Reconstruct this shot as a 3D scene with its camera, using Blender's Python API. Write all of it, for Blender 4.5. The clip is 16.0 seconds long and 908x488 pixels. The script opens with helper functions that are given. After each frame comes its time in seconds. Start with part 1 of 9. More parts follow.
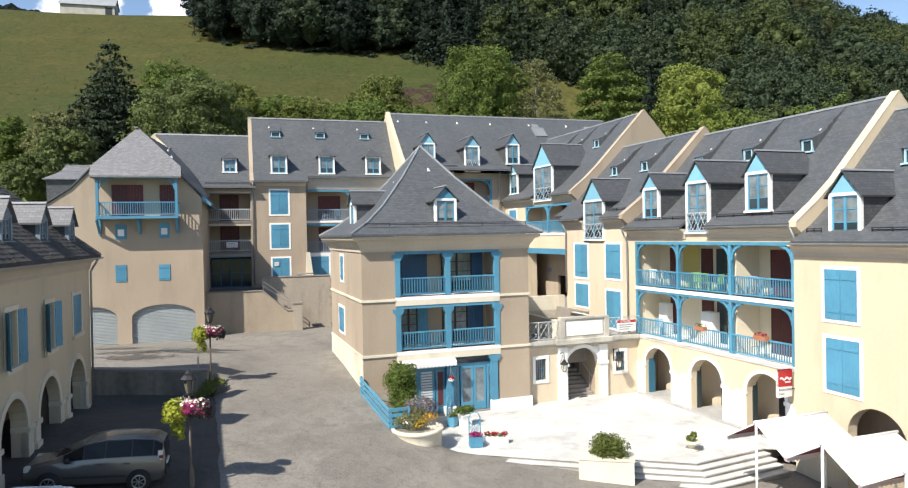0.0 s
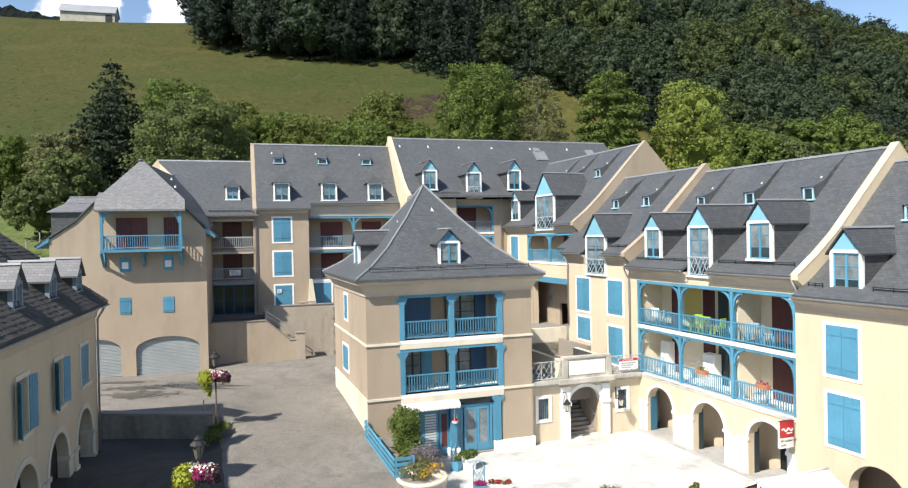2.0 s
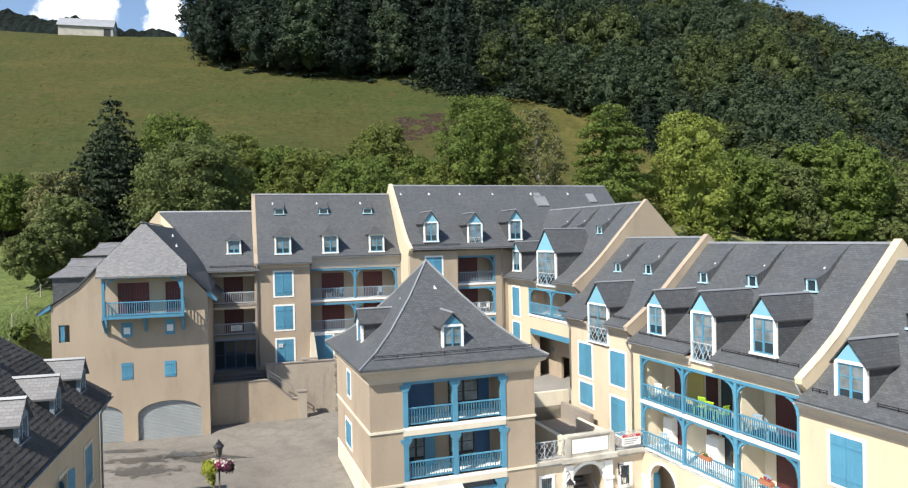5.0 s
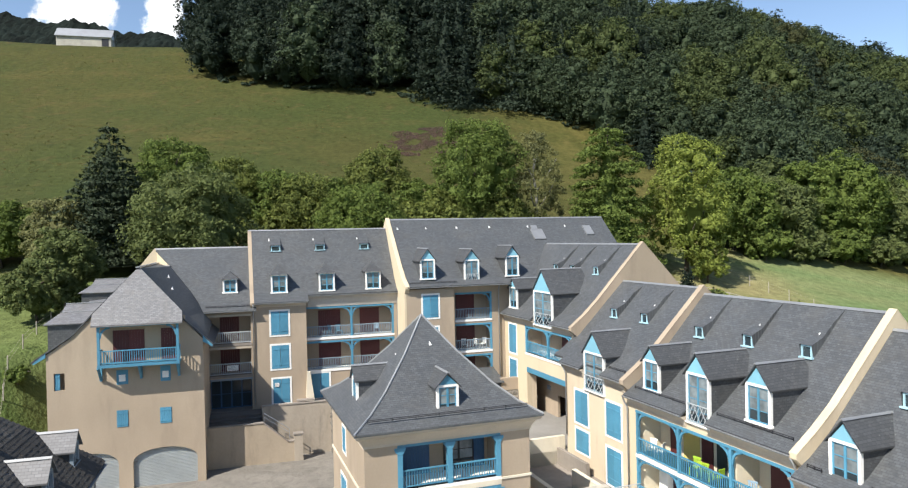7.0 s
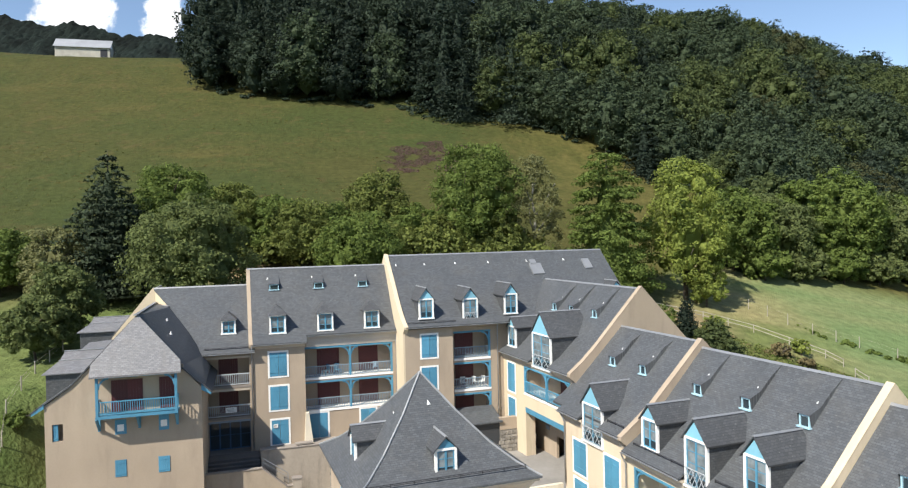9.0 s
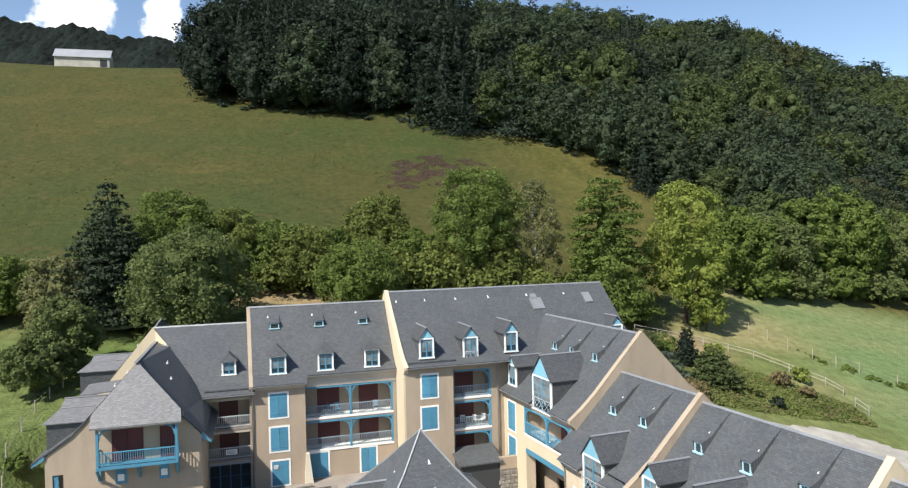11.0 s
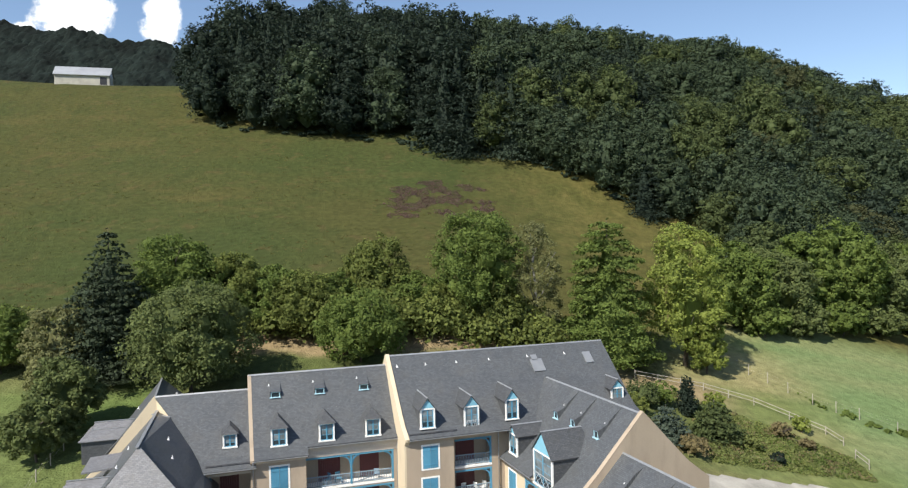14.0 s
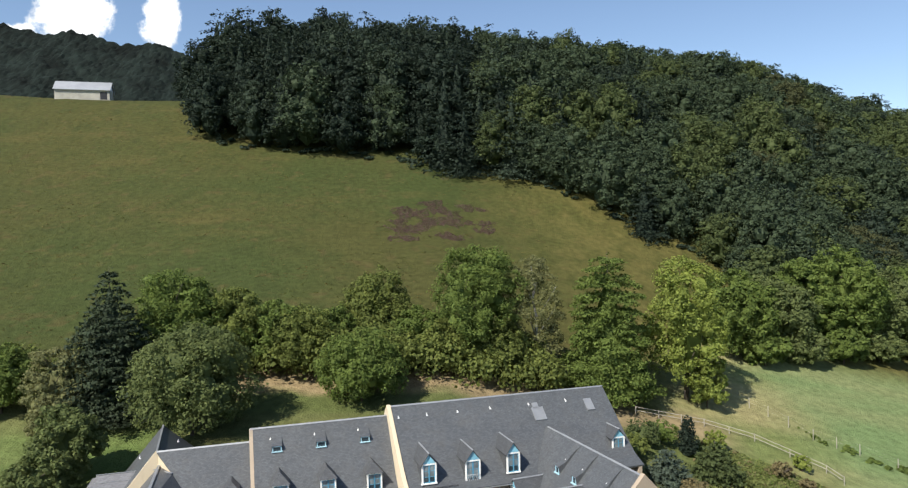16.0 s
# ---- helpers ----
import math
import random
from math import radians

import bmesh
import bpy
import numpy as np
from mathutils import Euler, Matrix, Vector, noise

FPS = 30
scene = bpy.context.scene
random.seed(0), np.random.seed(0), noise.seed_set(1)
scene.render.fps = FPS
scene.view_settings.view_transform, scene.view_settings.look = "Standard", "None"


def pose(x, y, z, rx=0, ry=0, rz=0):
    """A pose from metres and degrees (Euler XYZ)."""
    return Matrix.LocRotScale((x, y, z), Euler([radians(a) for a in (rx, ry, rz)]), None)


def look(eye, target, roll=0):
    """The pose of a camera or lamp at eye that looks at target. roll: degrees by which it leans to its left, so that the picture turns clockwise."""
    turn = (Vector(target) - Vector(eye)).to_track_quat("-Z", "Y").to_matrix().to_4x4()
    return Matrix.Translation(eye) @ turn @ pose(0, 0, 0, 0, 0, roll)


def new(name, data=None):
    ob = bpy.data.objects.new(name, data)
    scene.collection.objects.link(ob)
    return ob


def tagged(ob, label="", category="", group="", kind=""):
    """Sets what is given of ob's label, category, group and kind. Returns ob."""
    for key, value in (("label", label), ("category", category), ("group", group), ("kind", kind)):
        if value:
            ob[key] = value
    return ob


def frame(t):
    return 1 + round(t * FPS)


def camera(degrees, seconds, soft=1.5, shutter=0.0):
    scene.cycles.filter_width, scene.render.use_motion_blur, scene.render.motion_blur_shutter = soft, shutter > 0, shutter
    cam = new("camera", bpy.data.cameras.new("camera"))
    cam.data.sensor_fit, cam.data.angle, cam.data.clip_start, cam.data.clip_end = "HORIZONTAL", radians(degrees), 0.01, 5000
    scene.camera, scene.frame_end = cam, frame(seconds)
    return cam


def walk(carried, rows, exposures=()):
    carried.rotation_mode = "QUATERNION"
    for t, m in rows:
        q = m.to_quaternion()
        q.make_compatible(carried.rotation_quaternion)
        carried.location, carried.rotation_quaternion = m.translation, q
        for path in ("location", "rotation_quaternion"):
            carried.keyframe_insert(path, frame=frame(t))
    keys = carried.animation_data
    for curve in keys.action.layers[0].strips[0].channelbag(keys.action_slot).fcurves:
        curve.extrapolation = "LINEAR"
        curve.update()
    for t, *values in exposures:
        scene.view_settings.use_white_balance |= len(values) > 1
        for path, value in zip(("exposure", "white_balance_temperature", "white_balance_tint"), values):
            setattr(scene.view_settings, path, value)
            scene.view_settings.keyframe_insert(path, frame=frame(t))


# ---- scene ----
cam = camera(67.4, 16.0, 1.25)
EYE, TILT, LEAN = 9.27, -0.75, 1.1
PATH = [
    (0.0, 0.000, 0.000, 0.000, 0.000, 0.000, -0.0),
    (0.5, -0.143, -0.089, 0.524, -0.009, 0.027, -0.04),
    (1.0, -0.186, -0.187, 1.058, -0.036, 0.027, -0.02),
    (1.5, -0.211, -0.261, 1.615, -0.055, 0.045, -0.03),
    (2.0, -0.246, -0.255, 2.187, -0.082, 0.055, -0.02),
    (2.5, -0.332, -0.252, 2.800, -0.091, 0.073, 0.01),
    (3.0, -0.459, -0.223, 3.475, -0.118, 0.082, 0.0),
    (3.5, -0.521, -0.208, 4.144, -0.136, 0.091, 0.03),
    (4.0, -0.521, -0.205, 4.960, -0.145, 0.091, 0.05),
    (4.5, -0.521, -0.232, 5.702, -0.191, 0.082, 0.07),
    (5.0, -0.502, -0.264, 6.545, -0.227, 0.091, 0.08),
    (7.5, -0.235, -0.193, 10.498, -0.318, 0.164, 0.14),
    (8.0, -0.208, -0.190, 11.372, -0.327, 0.164, 0.15),
    (8.5, -0.200, -0.202, 12.115, -0.336, 0.182, 0.16),
    (9.0, -0.208, -0.226, 12.968, -0.364, 0.182, 0.2),
    (11.5, -0.278, -0.244, 17.253, -0.418, 0.173, 0.18),
    (12.0, -0.300, -0.252, 18.198, -0.436, 0.182, 0.14),
    (12.5, -0.329, -0.264, 19.040, -0.445, 0.191, 0.13),
    (13.0, -0.351, -0.270, 20.080, -0.436, 0.200, 0.12),
    (13.5, -0.373, -0.285, 21.087, -0.445, 0.200, 0.12),
    (14.0, -0.400, -0.279, 22.270, -0.455, 0.200, 0.13),
    (14.5, -0.448, -0.285, 23.317, -0.473, 0.209, 0.15),
    (15.0, -0.494, -0.291, 24.535, -0.473, 0.227, 0.14),
    (15.5, -0.540, -0.303, 25.623, -0.482, 0.236, 0.15),
    (16.0, -0.556, -0.353, 26.919, -0.491, 0.255, 0.14),
]
walk(cam, [(t, pose(0, 0, EYE, TILT, LEAN, 0) @ pose(x, y, z, 90 + pitch, roll, yaw)) for t, x, y, z, yaw, pitch, roll in PATH],
     exposures=[(0.0, 0.88), (3.0, 0.9), (5.0, 0.88), (9.0, 0.82), (12.5, 0.78), (16.0, 0.70)])

# ---- light ----
SUN_EL, SUN_AZ = radians(46), (-0.65, -0.76)
world = bpy.data.worlds.new("sky")
scene.world = world
world.use_nodes = True
wn = world.node_tree
sky = wn.nodes.new("ShaderNodeTexSky")
sky.sky_type, sky.sun_disc = "NISHITA", False
sky.sun_elevation = SUN_EL
sky.sun_rotation = math.atan2(SUN_AZ[0], SUN_AZ[1])
sky.altitude, sky.air_density, sky.dust_density = 800, 1.0, 0.6
wn.links.new(sky.outputs[0], wn.nodes["Background"].inputs[0])
wn.nodes["Background"].inputs[1].default_value = 0.10
sun = new("sun", bpy.data.lights.new("sun", "SUN"))
sun.data.energy, sun.data.angle, sun.data.color = 4.5, radians(0.6), (1.0, 0.94, 0.84)
sun.matrix_world = look((SUN_AZ[0] * 90, SUN_AZ[1] * 90, math.tan(SUN_EL) * 90 * math.hypot(*SUN_AZ)), (0, 0, 0))


# ---- materials ----
def make_mat(name, col, rough=0.8, var=0.12, grain=6.0, big=0.25, bump=0.15, metal=0.0, tint=None, rand=0.0, streak=0.0, coord="Object", stain=0.0):
    """A painted, plastered or stone surface with fine grain and broad uneven wear."""
    m = bpy.data.materials.new(name)
    m.use_nodes = True
    nt = m.node_tree
    bs = nt.nodes["Principled BSDF"]
    bs.inputs["Roughness"].default_value = rough
    bs.inputs["Metallic"].default_value = metal
    tc = nt.nodes.new("ShaderNodeTexCoord")
    n1 = nt.nodes.new("ShaderNodeTexNoise")
    n1.inputs["Scale"].default_value, n1.inputs["Detail"].default_value = grain, 6
    n2 = nt.nodes.new("ShaderNodeTexNoise")
    n2.inputs["Scale"].default_value, n2.inputs["Detail"].default_value = big, 4
    nt.links.new(tc.outputs[coord], n1.inputs[0])
    mp = nt.nodes.new("ShaderNodeMapping")
    mp.inputs["Scale"].default_value = (1, 1, 1 - streak)
    nt.links.new(tc.outputs[coord], mp.inputs[0])
    nt.links.new(mp.outputs[0], n2.inputs[0])
    mix = nt.nodes.new("ShaderNodeMix")
    mix.data_type = "RGBA"
    dark = tint or tuple(c * (1 - 2.2 * var) for c in col)
    mix.inputs[6].default_value = (*dark, 1)
    mix.inputs[7].default_value = (*(min(1, c * (1 + var)) for c in col), 1)
    ad = nt.nodes.new("ShaderNodeMath")
    ad.operation = "MULTIPLY_ADD"
    ad.inputs[1].default_value = 0.45
    nt.links.new(n1.outputs[0], ad.inputs[0])
    rm = nt.nodes.new("ShaderNodeMapRange")
    rm.inputs[1].default_value, rm.inputs[2].default_value = 0.3, 0.7
    rm.inputs[3].default_value, rm.inputs[4].default_value = 0.0, 0.6
    nt.links.new(n2.outputs[0], rm.inputs[0])
    nt.links.new(rm.outputs[0], ad.inputs[2])
    nt.links.new(ad.outputs[0], mix.inputs[0])
    out = mix.outputs[2]
    if rand:
        oi = nt.nodes.new("ShaderNodeObjectInfo")
        hs = nt.nodes.new("ShaderNodeHueSaturation")
        r2 = nt.nodes.new("ShaderNodeMapRange")
        r2.inputs[3].default_value, r2.inputs[4].default_value = 1 - rand, 1 + rand
        nt.links.new(oi.outputs["Random"], r2.inputs[0])
        nt.links.new(r2.outputs[0], hs.inputs["Value"])
        nt.links.new(out, hs.inputs["Color"])
        out = hs.outputs[0]
    if stain:
        ms = nt.nodes.new("ShaderNodeMapping")
        ms.inputs["Scale"].default_value = (1, 1, 0.24)
        ns = nt.nodes.new("ShaderNodeTexNoise")
        ns.inputs["Scale"].default_value, ns.inputs["Detail"].default_value, ns.inputs["Roughness"].default_value = 0.9, 6, 0.62
        nt.links.new(tc.outputs[coord], ms.inputs[0])
        nt.links.new(ms.outputs[0], ns.inputs[0])
        rs = nt.nodes.new("ShaderNodeMapRange")
        rs.inputs[1].default_value, rs.inputs[2].default_value = 0.52, 0.75
        rs.inputs[4].default_value = stain * 2
        nt.links.new(ns.outputs[0], rs.inputs[0])
        mx = nt.nodes.new("ShaderNodeMix")
        mx.data_type = "RGBA"
        mx.inputs[7].default_value = (col[0] * 0.42, col[1] * 0.42, col[2] * 0.45, 1)
        nt.links.new(rs.outputs[0], mx.inputs[0])
        nt.links.new(out, mx.inputs[6])
        out = mx.outputs[2]
    nt.links.new(out, bs.inputs["Base Color"])
    if bump:
        b = nt.nodes.new("ShaderNodeBump")
        b.inputs["Strength"].default_value, b.inputs["Distance"].default_value = bump, 0.02
        nt.links.new(n1.outputs[0], b.inputs["Height"])
        nt.links.new(b.outputs[0], bs.inputs["Normal"])
    return m


def slate_mat(name, col, lichen=0.15, rough=0.55, w=0.24, h=0.13):
    """Slate roofing in courses, on metre UVs, each slate a little different, with pale lichen."""
    m = bpy.data.materials.new(name)
    m.use_nodes = True
    nt = m.node_tree
    bs = nt.nodes["Principled BSDF"]
    uv = nt.nodes.new("ShaderNodeUVMap")
    br = nt.nodes.new("ShaderNodeTexBrick")
    br.inputs["Scale"].default_value = 1
    br.inputs["Brick Width"].default_value, br.inputs["Row Height"].default_value = w, h
    br.inputs["Mortar Size"].default_value, br.inputs["Mortar Smooth"].default_value = 0.012, 0.3
    br.inputs["Color1"].default_value = (*(c * 0.80 for c in col), 1)
    br.inputs["Color2"].default_value = (*(c * 1.20 for c in col), 1)
    br.inputs["Mortar"].default_value = (*(c * 0.6 for c in col), 1)
    nt.links.new(uv.outputs[0], br.inputs[0])
    n = nt.nodes.new("ShaderNodeTexNoise")
    n.inputs["Scale"].default_value, n.inputs["Detail"].default_value = 0.45, 8
    n3 = nt.nodes.new("ShaderNodeTexNoise")
    n3.inputs["Scale"].default_value, n3.inputs["Detail"].default_value = 5, 5
    nt.links.new(uv.outputs[0], n.inputs[0])
    nt.links.new(uv.outputs[0], n3.inputs[0])
    mul = nt.nodes.new("ShaderNodeMath")
    mul.operation = "MULTIPLY"
    nt.links.new(n.outputs[0], mul.inputs[0])
    nt.links.new(n3.outputs[0], mul.inputs[1])
    rm = nt.nodes.new("ShaderNodeMapRange")
    rm.inputs[1].default_value, rm.inputs[2].default_value = 0.24, 0.46
    rm.inputs[4].default_value = lichen * 2.2
    nt.links.new(mul.outputs[0], rm.inputs[0])
    mix = nt.nodes.new("ShaderNodeMix")
    mix.data_type = "RGBA"
    mix.inputs[7].default_value = (0.20, 0.20, 0.19, 1)
    nt.links.new(rm.outputs[0], mix.inputs[0])
    nt.links.new(br.outputs[0], mix.inputs[6])
    # small pale chips and droppings, and broad brown weathering
    o = mix.outputs[2]
    for scale, detail, lo, hi, most, c in ((0.9, 6, 0.50, 0.72, 0.40, (col[0] * 0.85, col[1] * 0.78, col[2] * 0.70)), (7.5, 3, 0.66, 0.74, 0.55, (0.24, 0.24, 0.23)), (3.2, 7, 0.56, 0.72, 0.5, tuple(c * 0.6 for c in col))):
        q = nt.nodes.new("ShaderNodeTexNoise")
        q.inputs["Scale"].default_value, q.inputs["Detail"].default_value = scale, detail
        nt.links.new(uv.outputs[0], q.inputs[0])
        r = nt.nodes.new("ShaderNodeMapRange")
        r.inputs[1].default_value, r.inputs[2].default_value, r.inputs[4].default_value = lo, hi, most
        nt.links.new(q.outputs[0], r.inputs[0])
        x = nt.nodes.new("ShaderNodeMix")
        x.data_type = "RGBA"
        x.inputs[7].default_value = (*c, 1)
        nt.links.new(r.outputs[0], x.inputs[0])
        nt.links.new(o, x.inputs[6])
        o = x.outputs[2]
    nt.links.new(o, bs.inputs["Base Color"])
    b = nt.nodes.new("ShaderNodeBump")
    b.inputs["Strength"].default_value, b.inputs["Distance"].default_value = 0.5, 0.02
    nt.links.new(br.outputs[0], b.inputs["Height"])
    nt.links.new(b.outputs[0], bs.inputs["Normal"])
    bs.inputs["Roughness"].default_value = rough
    return m


def leaf_mat(name, col, var=0.35, sub=0.4):
    """Foliage: every clump of leaves has its own shade."""
    m = bpy.data.materials.new(name)
    m.use_nodes = True
    nt = m.node_tree
    bs = nt.nodes["Principled BSDF"]
    bs.inputs["Roughness"].default_value = 0.7
    bs.inputs["Specular IOR Level"].default_value = 0.12
    g = nt.nodes.new("ShaderNodeNewGeometry")
    tc = nt.nodes.new("ShaderNodeTexCoord")
    n = nt.nodes.new("ShaderNodeTexNoise")
    n.inputs["Scale"].default_value = 0.12
    nt.links.new(g.outputs["Position"], n.inputs[0])
    ad = nt.nodes.new("ShaderNodeMath")
    ad.operation = "ADD"
    nt.links.new(g.outputs["Random Per Island"], ad.inputs[0])
    nt.links.new(n.outputs[0], ad.inputs[1])
    rm = nt.nodes.new("ShaderNodeMapRange")
    rm.inputs[1].default_value, rm.inputs[2].default_value = 0.2, 1.4
    nt.links.new(ad.outputs[0], rm.inputs[0])
    mix = nt.nodes.new("ShaderNodeMix")
    mix.data_type = "RGBA"
    mix.inputs[6].default_value = (*(c * (1 - var) for c in col), 1)
    mix.inputs[7].default_value = (col[0] * (1 + var * 1.3), col[1] * (1 + var), col[2] * (1 + 0.4 * var), 1)
    nt.links.new(rm.outputs[0], mix.inputs[0])
    nt.links.new(mix.outputs[2], bs.inputs["Base Color"])
    tr = nt.nodes.new("ShaderNodeBsdfTranslucent")
    nt.links.new(mix.outputs[2], tr.inputs[0])
    ms = nt.nodes.new("ShaderNodeMixShader")
    ms.inputs[0].default_value = sub
    nt.links.new(bs.outputs[0], ms.inputs[1])
    nt.links.new(tr.outputs[0], ms.inputs[2])
    nt.links.new(ms.outputs[0], nt.nodes["Material Output"].inputs[0])
    return m



def asphalt_mat(name, col):
    """Worn asphalt: pale trodden areas, dark patches and repairs, oil stains, cracks and fine stones."""
    m = bpy.data.materials.new(name)
    m.use_nodes = True
    nt = m.node_tree
    bs = nt.nodes["Principled BSDF"]
    bs.inputs["Roughness"].default_value = 0.9
    tc = nt.nodes.new("ShaderNodeTexCoord")

    def tex(kind, scale, detail=6, dist=0.0):
        n = nt.nodes.new(kind)
        n.inputs["Scale"].default_value = scale
        if kind == "ShaderNodeTexNoise":
            n.inputs["Detail"].default_value, n.inputs["Distortion"].default_value = detail, dist
        nt.links.new(tc.outputs["Object"], n.inputs[0])
        return n

    def layer(prev, src, lo, hi, amount, c):
        r = nt.nodes.new("ShaderNodeMapRange")
        r.inputs[1].default_value, r.inputs[2].default_value, r.inputs[4].default_value = lo, hi, amount
        nt.links.new(src, r.inputs[0])
        x = nt.nodes.new("ShaderNodeMix")
        x.data_type = "RGBA"
        nt.links.new(r.outputs[0], x.inputs[0])
        if isinstance(prev, tuple):
            x.inputs[6].default_value = (*prev, 1)
        else:
            nt.links.new(prev, x.inputs[6])
        x.inputs[7].default_value = (*c, 1)
        return x.outputs[2]

    o = layer(col, tex("ShaderNodeTexNoise", 0.13, 7, 0.8).outputs[0], 0.42, 0.60, 0.9, tuple(c * 1.28 for c in col))
    o = layer(o, tex("ShaderNodeTexNoise", 0.42, 8, 1.4).outputs[0], 0.50, 0.66, 0.65, tuple(c * 0.64 for c in col))
    o = layer(o, tex("ShaderNodeTexNoise", 1.3, 8, 0.8).outputs[0], 0.50, 0.70, 0.6, tuple(c * 0.6 for c in col))
    fine = tex("ShaderNodeTexNoise", 24, 4)
    o = layer(o, tex("ShaderNodeTexNoise", 4.5, 6, 0.3).outputs[0], 0.45, 0.72, 0.45, tuple(c * 0.62 for c in col))
    o = layer(o, tex("ShaderNodeTexNoise", 13, 3).outputs[0], 0.50, 0.66, 0.42, tuple(c * 0.5 for c in col))
    o = layer(o, fine.outputs[0], 0.45, 0.70, 0.7, tuple(c * 1.55 for c in col))
    vo = nt.nodes.new("ShaderNodeTexVoronoi")
    vo.feature = "DISTANCE_TO_EDGE"
    vo.inputs["Scale"].default_value = 0.35
    wob = tex("ShaderNodeTexNoise", 1.4, 5)
    ad = nt.nodes.new("ShaderNodeVectorMath")
    nt.links.new(tc.outputs["Object"], ad.inputs[0])
    nt.links.new(wob.outputs[1], ad.inputs[1])
    nt.links.new(ad.outputs[0], vo.inputs[0])
    o = layer(o, vo.outputs[0], 0.010, 0.0, 0.45, tuple(c * 0.45 for c in col))
    nt.links.new(o, bs.inputs["Base Color"])
    b = nt.nodes.new("ShaderNodeBump")
    b.inputs["Strength"].default_value, b.inputs["Distance"].default_value = 0.4, 0.02
    nt.links.new(fine.outputs[0], b.inputs["Height"])
    nt.links.new(b.outputs[0], bs.inputs["Normal"])
    return m


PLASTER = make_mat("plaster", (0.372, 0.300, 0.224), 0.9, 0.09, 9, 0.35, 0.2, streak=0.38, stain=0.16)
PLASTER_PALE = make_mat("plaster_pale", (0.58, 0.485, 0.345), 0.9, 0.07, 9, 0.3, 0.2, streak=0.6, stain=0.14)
PLASTER_MID = make_mat("plaster_mid", (0.60, 0.50, 0.37), 0.9, 0.09, 9, 0.3, 0.2, streak=0.4, stain=0.25)
PLASTER_GREY = make_mat("plaster_grey", (0.36, 0.31, 0.25), 0.9, 0.16, 7, 0.5, 0.25, streak=0.7, stain=0.5)
CREAM = make_mat("cream_band", (0.66, 0.60, 0.48), 0.8, 0.08, 8, 0.4, 0.1, stain=0.2)
CORNICE = make_mat("cornice_paint", (0.50, 0.43, 0.34), 0.8, 0.10, 8, 0.4, 0.1)
WHITE = make_mat("white_paint", (0.80, 0.79, 0.76), 0.6, 0.05, 8, 0.5, 0.05)
BLUE = make_mat("blue_paint", (0.075, 0.25, 0.375), 0.55, 0.10, 5, 0.8, 0.08, rand=0.12)
PALE_BLUE = make_mat("pale_blue_paint", (0.20, 0.44, 0.56), 0.6, 0.08, 5, 0.8, 0.05, rand=0.06)
DEEP_BLUE = make_mat("deep_blue_paint", (0.025, 0.09, 0.20), 0.5, 0.10, 5, 0.8, 0.05)
RED_WOOD = make_mat("red_brown_wood", (0.10, 0.022, 0.022), 0.6, 0.15, 6, 0.8, 0.08, rand=0.15)
PALE_GREY = make_mat("pale_grey_paint", (0.42, 0.45, 0.47), 0.6, 0.06, 6, 0.5, 0.05)
DULL_BLUE = make_mat("dull_blue_grey_paint", (0.20, 0.25, 0.30), 0.6, 0.1, 6, 0.6, 0.05)
RAIL_GREY = make_mat("grey_blue_rail", (0.24, 0.31, 0.37), 0.5, 0.08, 6, 0.6, 0.05)
DARK_TEAL = make_mat("dark_teal_paint", (0.03, 0.045, 0.05), 0.4, 0.15, 5, 0.8, 0.05)
DULL_TEAL = make_mat("dull_teal_paint", (0.04, 0.14, 0.21), 0.5, 0.1, 5, 0.8, 0.05)
# paler than the house front: sunlight inside the balconies is put into this colour
BALCONY_WALL = make_mat("sunlit_balcony_wall", (0.70, 0.62, 0.47), 0.9, 0.05, 9, 0.4, 0.15, stain=0.08)
YELLOW_WALL = make_mat("yellow_wall_paint", (0.62, 0.50, 0.16), 0.9, 0.06, 8, 0.5, 0.1)
BLIND = make_mat("grey_blind", (0.22, 0.22, 0.21), 0.8, 0.08, 8, 1, 0.1)
VENT_GREY = make_mat("vent_grey", (0.70, 0.70, 0.70), 0.6, 0.08, 8, 0.5, 0.05)
GLASS = make_mat("window_glass", (0.03, 0.045, 0.055), 0.04, 0.1, 1.0, 0.5, 0)
# dark brown that puts the inner passage's shade into its walls
PASSAGE_BROWN = make_mat("passage_shade_brown", (0.085, 0.055, 0.038), 0.8, 0.2, 6, 0.4, 0.2)
CORNICE_GREY = make_mat("grey_cornice", (0.42, 0.395, 0.355), 0.85, 0.12, 8, 0.4, 0.15)
METAL = make_mat("zinc", (0.36, 0.37, 0.38), 0.5, 0.10, 5, 0.8, 0.05, metal=0.6)
IRON = make_mat("dark_iron", (0.03, 0.03, 0.035), 0.5, 0.1, 8, 1, 0.05, metal=0.4)
SHUTTER_METAL = make_mat("roller_metal", (0.40, 0.43, 0.44), 0.45, 0.08, 3, 0.8, 0.05, metal=0.3)
SLATE = slate_mat("slate", (0.080, 0.086, 0.093), 0.10, 0.5)
SLATE_DARK = slate_mat("slate_dark", (0.064, 0.068, 0.0735), 0.08)
SLATE_PALE = slate_mat("slate_pale", (0.165, 0.166, 0.175), 0.25)
SLATE_OLD = slate_mat("slate_old", (0.060, 0.052, 0.046), 0.12, 0.7, 0.42, 0.30)
ASPHALT = asphalt_mat("asphalt", (0.170, 0.156, 0.136))
